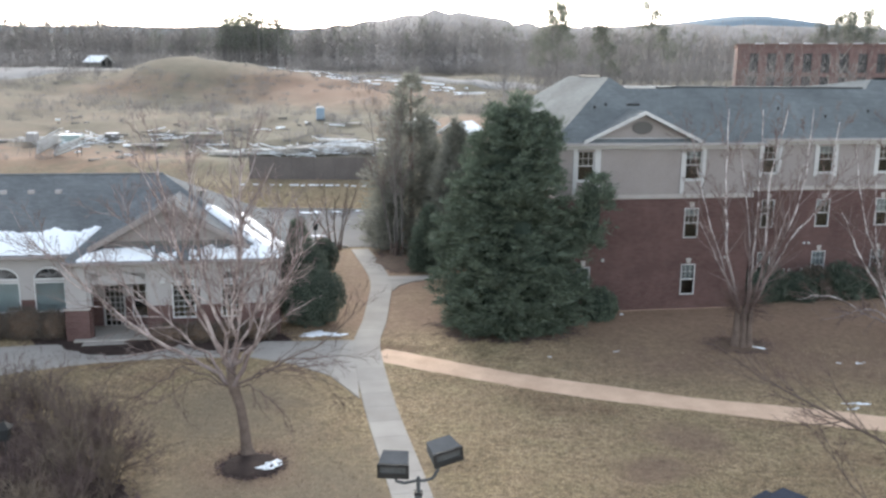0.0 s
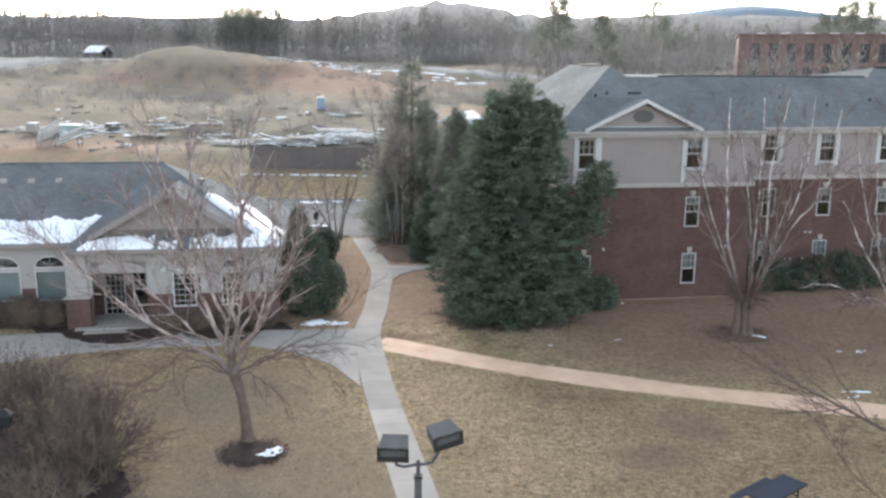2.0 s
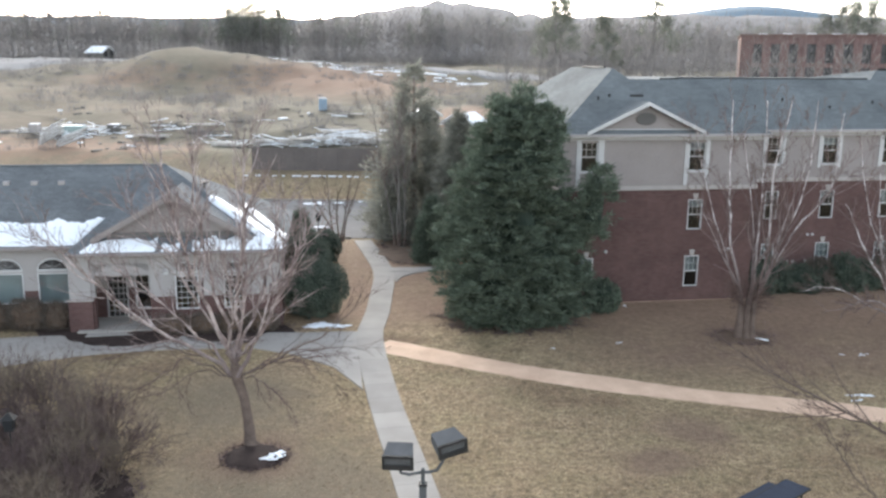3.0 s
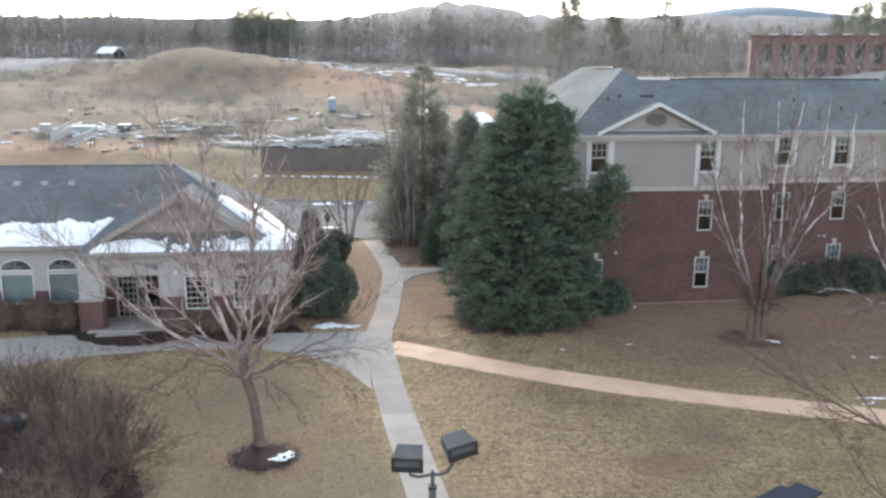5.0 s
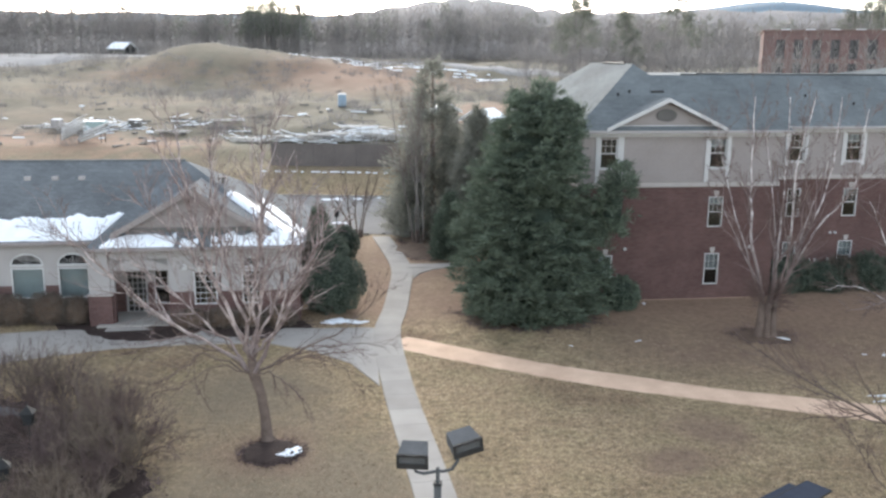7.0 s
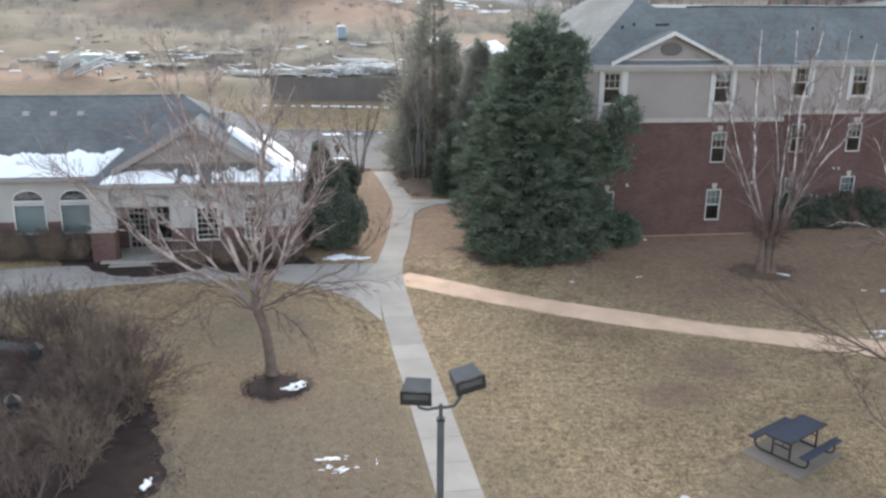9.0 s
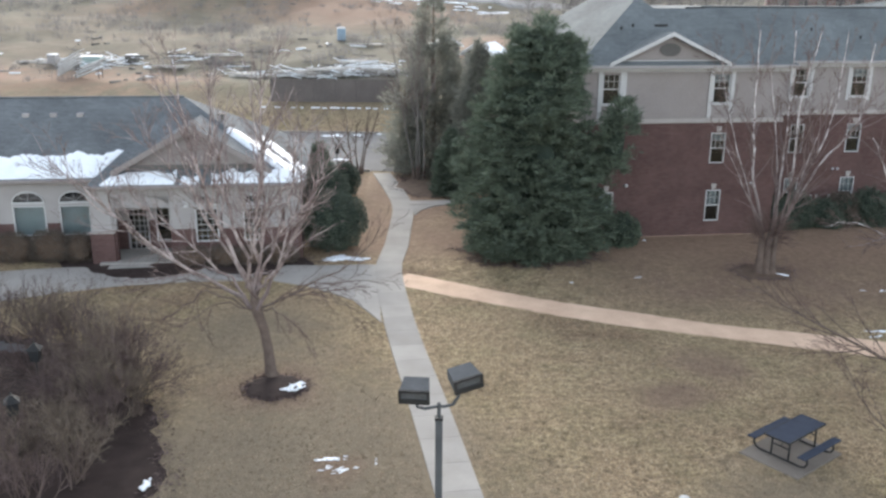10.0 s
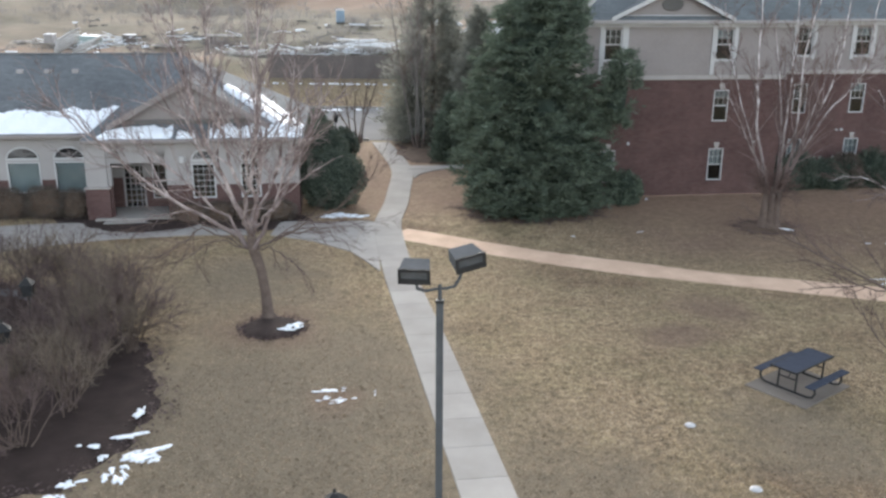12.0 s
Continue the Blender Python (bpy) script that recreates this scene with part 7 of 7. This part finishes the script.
def propped_panels(x, y, turn, count, length, lift, seed):
    """Framed panels stacked aslant, the high end on a trestle."""
    rng = np.random.default_rng(seed)
    st = thing("panel_stack", "snow-dusted framed panels stacked aslant on a trestle", "lumber stack", pose(x, y, float(ground_z(x, y)), 0, 0, turn), "stacks on the building site")
    run = math.sqrt(length ** 2 - lift ** 2)
    for v in (0.05, 1.35):
        m = Mesh()
        m.tube([(run * 0.4, v, -0.2), (run * 0.4, v, lift * 0.9)], 0.06, 5)
        part("trestle_leg", m, M["screen"], st)
    m = Mesh()
    m.tube([(run * 0.4, -0.1, lift * 0.88), (run * 0.4, 1.5, lift * 0.88)], 0.06, 5)
    part("trestle_bar", m, M["screen"], st)
    tilt = -math.degrees(math.asin(lift / length))
    for i in range(count):
        o, z = rng.normal(0, 0.2) + 0.12 * i, 0.30 * i
        q = pose(-run / 2, 0, z, 0, tilt + float(rng.normal(0, 1.0)), float(rng.normal(0, 1.5)))
        m = Mesh()
        for v in (0.0, 0.65, 1.3):
            m.cbox(o, length + o, v, v + 0.10, 0.02, 0.14, 0.01, q)
        for k in range(5):
            u = o + (length - 0.1) * k / 4
            m.cbox(u, u + 0.10, 0.10, 1.30, 0.03, 0.13, 0.01, q)
        frame_part = part("panel", m, M["lumber"], st)
        m = Mesh()
        m.cbox(o + 0.03, length + o - rng.uniform(0.05, 0.8), 0.02, 1.38, 0.142, 0.19, 0.015, q)
        part("snow_cover", m, M["snow"], frame_part, "snow on the panel")


propped_panels(-47.8, 101.0, 6, 5, 3.0, 1.5, 330)
propped_panels(-45.0, 100.4, 4, 4, 3.2, 1.2, 331)


def scatter_debris():
    """Blocks, offcuts and snow-covered heaps across the site, and the white-streaked far roadside."""
    rng = np.random.default_rng(77)
    d, s = Mesh(), Mesh()
    for k in range(420):
        x, y = rng.uniform(-66, -6), rng.uniform(96, 134)
        if rng.uniform() > 0.12 + 0.6 * (math.sin(x * 0.35) * math.sin(y * 0.23) > 0.25):
            continue
        z = float(ground_z(x, y))
        a, b, c = rng.uniform(0.15, 0.9), rng.uniform(0.1, 0.3), rng.uniform(0.05, 0.3)
        (s if rng.uniform() < (0.42 if y < 106 and (x > -24 or x < -44) else 0.12) else d).cbox(-a * 0.8, a * 0.8, -b, b, -0.1, c * 0.8, 0.04, pose(x, y, z, 0, 0, float(rng.uniform(0, 180))))
    for cx, cy, n in ((-15.5, 103.5, 60), (-11.5, 105, 44), (-21.5, 104, 30), (-50, 109.5, 60), (-46.5, 112, 40), (-52.5, 112.5, 26), (-36, 113, 30), (-33, 112, 26), (-28, 106, 20), (-40, 117, 22), (-30, 122, 16)):
        for k in range(n):                            # loose poles and planks thrown on the piles
            x, y = cx + rng.normal(0, 2.2), cy + rng.normal(0, 1.4)
            z = float(ground_z(x, y)) + abs(rng.normal(0, 0.85 if cx > -25 else 0.4))
            a, l = rng.uniform(0, 3.14), rng.uniform(0.7, 2.0)
            e = Vector((math.cos(a) * l, math.sin(a) * l, rng.uniform(-0.25, 0.35)))
            (s if rng.uniform() < (0.7 if cx > -25 or cx < -45 else 0.2) else d).tube([Vector((x, y, z)) - e, Vector((x, y, z)) + e], rng.uniform(0.03, 0.075), 4)
    for k in range(150):
        x = rng.uniform(-48, 5)
        y = 205 + 22 * (x + 48) / 53 * -1 + rng.normal(0, 4)
        z = float(ground_z(x, y))
        a = rng.uniform(0.3, 1.6)
        s.cbox(-a, a, -0.5, 0.5, -0.3, 0.12, 0.1, pose(x, y, z, 0, 0, float(rng.uniform(-15, 15))))
    for k in range(26):
        x, y = rng.uniform(16, 55), rng.uniform(112, 150)
        s.cbox(-0.9, 0.9, -0.6, 0.6, -0.3, 0.5, 0.1, pose(x, y, float(ground_z(x, y)), 0, 0, float(rng.uniform(-40, 40))))
    tagged(part("site_debris", d, M["louver"]), "dark scattered blocks and offcuts on the site", "debris", kind="stuff")
    tagged(part("snow_streaks", s, M["snow"]), "snow-covered heaps and streaks on the site", "snow", kind="stuff")


scatter_debris()


def gravel_road(stations, first, last, label):
    """A road that follows the ground, its width passing from first to last."""
    line = spline(stations, 3)
    a, b = sides_of(line, np.linspace(first, last, len(line)))
    m, n, across = Mesh(), len(line), 9
    for k in range(across):
        m.v += [(x, y, float(ground_z(x, y)) + (0.3 if 0 < k < across - 1 else -0.1)) for x, y in a + (b - a) * k / (across - 1)]
    m.f = [(k * n + i, k * n + i + 1, (k + 1) * n + i + 1, (k + 1) * n + i) for k in range(across - 1) for i in range(n - 1)]
    fix_normals(tagged(part("gravel_road", m, M["gravel"], smooth=True), label, "road", kind="structure"))


gravel_road([(-170, 176), (-125, 188), (-104, 202), (-90, 222), (-80, 244)], 48, 16, "pale gravel road climbing past the site")
gravel_road([(-60, 222), (-30, 212), (0, 198), (30, 186)], 7, 7, "pale dirt track behind the mounds")


def portable_toilet(x, y):
    t = thing("portable_toilet", "blue portable toilet with a pale roof", "portable toilet", pose(x, y, float(ground_z(x, y)), 0, 0, 12))
    m = Mesh()
    m.cbox(-0.75, 0.75, -0.75, 0.75, 0.1, 2.3, 0.05)
    part("cabin", m, M["blue"], t)
    m = Mesh()
    m.cbox(-0.85, 0.85, -0.85, 0.85, 0.0, 0.1, 0.02)
    part("skid", m, M["metal_dark"], t)
    m = Mesh()
    m.add([(-0.82, -0.82, 2.3), (0.82, -0.82, 2.3), (0.82, 0.82, 2.3), (-0.82, 0.82, 2.3), (-0.5, -0.5, 2.62), (0.5, -0.5, 2.62), (0.5, 0.5, 2.62), (-0.5, 0.5, 2.62)], [(0, 3, 2, 1), (0, 1, 5, 4), (1, 2, 6, 5), (2, 3, 7, 6), (3, 0, 4, 7), (4, 5, 6, 7)])
    part("roof", m, M["white"], t)
    m = Mesh()
    m.cbox(-0.45, 0.45, -0.79, -0.75, 0.2, 2.1, 0.01)
    part("door", m, M["blue"], t)
    return t


portable_toilet(-20.5, 133).scale = (0.8, 0.8, 0.78)


def site_container(x, y, turn, length, body, label):
    """A steel storage container with ribbed sides and snow on its roof."""
    c = thing("storage_container", label, "container", pose(x, y, float(ground_z(x, y)), 0, 0, turn))
    m = Mesh()
    m.cbox(-length / 2, length / 2, -1.1, 1.1, 0.1, 2.3, 0.05)
    part("body", m, body, c)
    for k in range(int(length / 0.45)):
        u = -length / 2 + 0.3 + 0.45 * k
        m = Mesh()
        m.cbox(u - 0.09, u + 0.09, -1.15, -1.102, 0.25, 2.15, 0.02)
        part("rib", m, body, c)
    m = Mesh()
    m.cbox(-length / 2 + 0.05, length / 2 - 0.05, -1.05, 1.05, 2.3, 2.42, 0.05)
    part("roof_snow", m, M["snow"], c, "snow on the roof")
    return c


site_container(-49.4, 110.8, 4, 4.4, M["teal"], "teal storage container with snow on top").scale = (0.8, 0.8, 0.55)
site_container(-53.8, 110.5, 8, 1.6, M["stucco"], "small pale storage box on the site").scale = (0.7, 0.7, 0.5)
site_container(-44.6, 113.0, 6, 2.6, M["louver"], "grey storage container with snow on top").scale = (0.6, 0.6, 0.42)


def parked_car(x, y, turn, label):
    c = thing("parked_car", label, "car", pose(x, y, float(ground_z(x, y)) + 0.04, 0, 0, turn))
    m = Mesh()
    prof = [(-2.2, 0.35), (2.2, 0.35), (2.25, 0.65), (2.1, 0.85), (1.2, 0.95), (-1.9, 0.98), (-2.2, 0.85)]
    m.poly_prism(prof, -0.88, 0.88, lambda a, b, q: (a, q, b))
    fix_normals(part("body", m, M["car_white"], c))
    m = Mesh()
    a = [(-1.85, -0.82, 0.975), (1.15, -0.82, 0.95), (1.15, 0.82, 0.95), (-1.85, 0.82, 0.975)]
    b = [(-1.35, -0.66, 1.45), (0.35, -0.66, 1.47), (0.35, 0.66, 1.47), (-1.35, 0.66, 1.45)]
    m.add(a + b, [(0, 1, 5, 4), (1, 2, 6, 5), (2, 3, 7, 6), (3, 0, 4, 7)])
    part("window_band", m, M["car_glass"], c)
    m = Mesh()
    m.cbox(-1.38, 0.38, -0.68, 0.68, 1.45, 1.50, 0.02)
    part("roof", m, M["car_white"], c)
    for u in (-1.35, 1.35):
        for s in (-1, 1):
            m = Mesh()
            m.tube([(u, 0.90 * s, 0.33), (u, 0.68 * s, 0.33)], 0.33, 16)
            w = part("wheel", m, M["rubber"], c)
            m = Mesh()
            m.tube([(u, 0.912 * s, 0.33), (u, 0.88 * s, 0.33)], 0.20, 12)
            part("rim", m, M["stone"], w)
    for s in (-0.6, 0.6):
        m = Mesh()
        m.cbox(2.13, 2.24, s - 0.18, s + 0.18, 0.66, 0.80, 0.02)
        part("headlight", m, M["stone"], c)


parked_car(-5.75, 71.4, 92, "white car parked behind the conifer")


for k, row in enumerate(((-13.4, 80.6, 0.8, 0.6, 5), (-11.2, 81.4, 0.5, 0.5, 0), (-10.9, 68.8, 0.6, 0.3, 4), (-9.2, 82.6, 0.5, 0.5, 0))):
    snow_scrap(*row, 260 + k, 0.08, "ploughed scrap of snow at the car park edge")


# ---------------------------------------------------------------- far buildings
def far_house(x, y, turn, w, d, h, rise, wall, roof, label):
    o = thing("far_house", label, "house", pose(x, y, float(ground_z(x, y)), 0, 0, turn))
    m = Mesh()
    m.box(-w / 2, w / 2, -d / 2, d / 2, -1, h)
    m.add([(-w / 2, -d / 2, h), (w / 2, -d / 2, h), (0, -d / 2, h + rise), (-w / 2, d / 2, h), (w / 2, d / 2, h), (0, d / 2, h + rise)], [(0, 1, 2), (3, 5, 4)])
    part("wall", m, wall, o)
    part("roof", fix_roof(w, d, h, rise), roof, o)
    rk = Mesh()
    for s in (-1, 1):
        rk.tube([(s * (w / 2 + 0.4), -d / 2 - 0.45, h - 0.25), (0, -d / 2 - 0.45, h + rise + 0.02)], 0.13, 4)
    part("rake_board", rk, M["white"], o)
    for s in (-0.25, 0.25):
        q = Mesh()
        q.box(s * w - 0.5, s * w + 0.5, -d / 2 - 0.04, -d / 2 - 0.01, 1.0, 2.4)
        part("window", q, M["car_glass"], o)


def fix_roof(w, d, h, rise):
    e = 0.45
    s = rise / (w / 2)
    z = h - e * s
    return slab_roof([[(-w / 2 - e, -d / 2 - e, z), (0, -d / 2 - e, h + rise), (0, d / 2 + e, h + rise), (-w / 2 - e, d / 2 + e, z)],
                      [(0, -d / 2 - e, h + rise), (w / 2 + e, -d / 2 - e, z), (w / 2 + e, d / 2 + e, z), (0, d / 2 + e, h + rise)]], 0.2)


far_house(0.9, 112, -25, 3.4, 5, 2.2, 1.0, M["louver"], M["snow"], "small shed with a snowy roof and white gable trim")
far_house(-4.3, 118, 10, 3.0, 4, 2.2, 0.9, M["louver"], M["snow"], "small snow-roofed hut behind the conifers")
far_house(-97, 240, 68, 4.4, 5.4, 2.4, 1.4, M["louver"], M["snow"], "far house with a snow-covered roof")


M["dull_glass"] = plain("dull_far_glass", (0.05, 0.048, 0.05), (0.09, 0.088, 0.09), 0.35, bump=0.0)


def far_hall():
    b = thing("far_hall", "far orange-brick hall with tall paired windows", "building", pose(52.6, 168, 0, 0, 0, -16))
    z0, z1 = 3.0, 18.2
    cols = [(2.3 + 3.1 * k, 3.9 + 3.1 * k) for k in range(12)]
    holes = [(a, c, lo, hi) for a, c in cols for lo, hi in ((9.2, 12.6), (13.4, 16.8))]
    m = Mesh()
    wall_cells(m, 0, 42, z0, z1, 0, 0.5, holes)
    m.box(0, 0.5, 0.5, 22, z0, z1)
    m.box(41.5, 42, 0.5, 22, z0, z1)
    m.box(0, 42, 22, 22.5, z0, z1)
    part("wall", m, M["far_brick"], b)
    for k in range(13):
        q = Mesh()
        u = 1.05 + 3.1 * k
        q.cbox(u - 0.35, u + 0.35, -0.25, -0.003, z0, z1 - 0.4, 0.05)
        part("pier", q, M["far_brick"], b)
    q = Mesh()
    q.box(-0.3, 42.3, -0.3, 22.8, z1, z1 + 0.35)
    part("parapet", q, M["far_brick"], b)
    q = Mesh()
    for k in range(9):
        q.cbox(3 + 4.2 * k, 4.6 + 4.2 * k, -0.2, 0.4, z1 + 0.34, z1 + 0.46, 0.03)
    tagged(part("roof_snow", q, M["snow"], b), kind="stuff")
    for a, c, lo, hi in holes:
        w = Mesh()
        w.box(a, c, 0.3, 0.36, lo, hi)
        win = part("window", w, M["dull_glass"], b)
        f = Mesh()
        f.box((a + c) / 2 - 0.06, (a + c) / 2 + 0.06, 0.22, 0.29, lo, hi)
        f.box(a, c, 0.215, 0.285, (lo + hi) / 2 - 0.06, (lo + hi) / 2 + 0.06)
        part("window_bar", f, M["metal_dark"], win)


far_hall()


# ---------------------------------------------------------------- grass blades on the near lawn
def grass():
    rng = np.random.default_rng(9)
    n = 170000
    y = 15.5 + 25 * rng.uniform(0, 1, n) ** 1.25
    x = rng.uniform(-0.62, 0.62, n) * y
    keep = np.ones(n, bool)
    for pts, w in (([(3.15, 5), (0.57, 17.2), (-1.2, 25.5), (-2.95, 33.5), (-4.3, 41.3)], 0.75), ([(-3.5, 39.4), (-0.7, 37.85), (4.0, 35.6), (8.5, 34.08), (12.5, 32.95), (15.4, 32.2), (24, 30.2)], 0.95),
                   ([(-30, 31), (-24, 35.6), (-20.5, 37.6), (-17, 39.0), (-12.5, 39.9), (-8.4, 39.9), (-6.0, 39.2), (-4.5, 37.6), (-3.75, 35.6)], 1.3), ([(-30, 32.5), (-24, 36.0), (-20.7, 37.7), (-17, 38.8)], 2.3)):
        line = spline(pts, 0.6)
        for p in line:
            keep &= (x - p[0]) ** 2 + (y - p[1]) ** 2 > (w + 0.1) ** 2
    keep &= (x + 6.75) ** 2 + (y - 27.35) ** 2 > 1.2
    keep &= (x - 9.7) ** 2 + (y - 23.8) ** 2 > 1.9
    keep &= ~((x < -8.6) & (y < 26.5) & (x < -8.4 - 0.0 * y))
    x, y = x[keep], y[keep]
    z = ground_z(x, y) - 0.01
    k = len(x)
    way = np.stack([rng.normal(0, 0.8, k), rng.normal(0, 0.8, k), np.full(k, 0.28)], 1)
    m = Mesh()
    blades(m, np.stack([x, y, z], 1), way, 0.085, 0.02, rng, 0.5)
    tagged(part("grass_blades", m, M["grass"]), "straw-coloured dormant grass blades", "grass", kind="stuff")


grass()
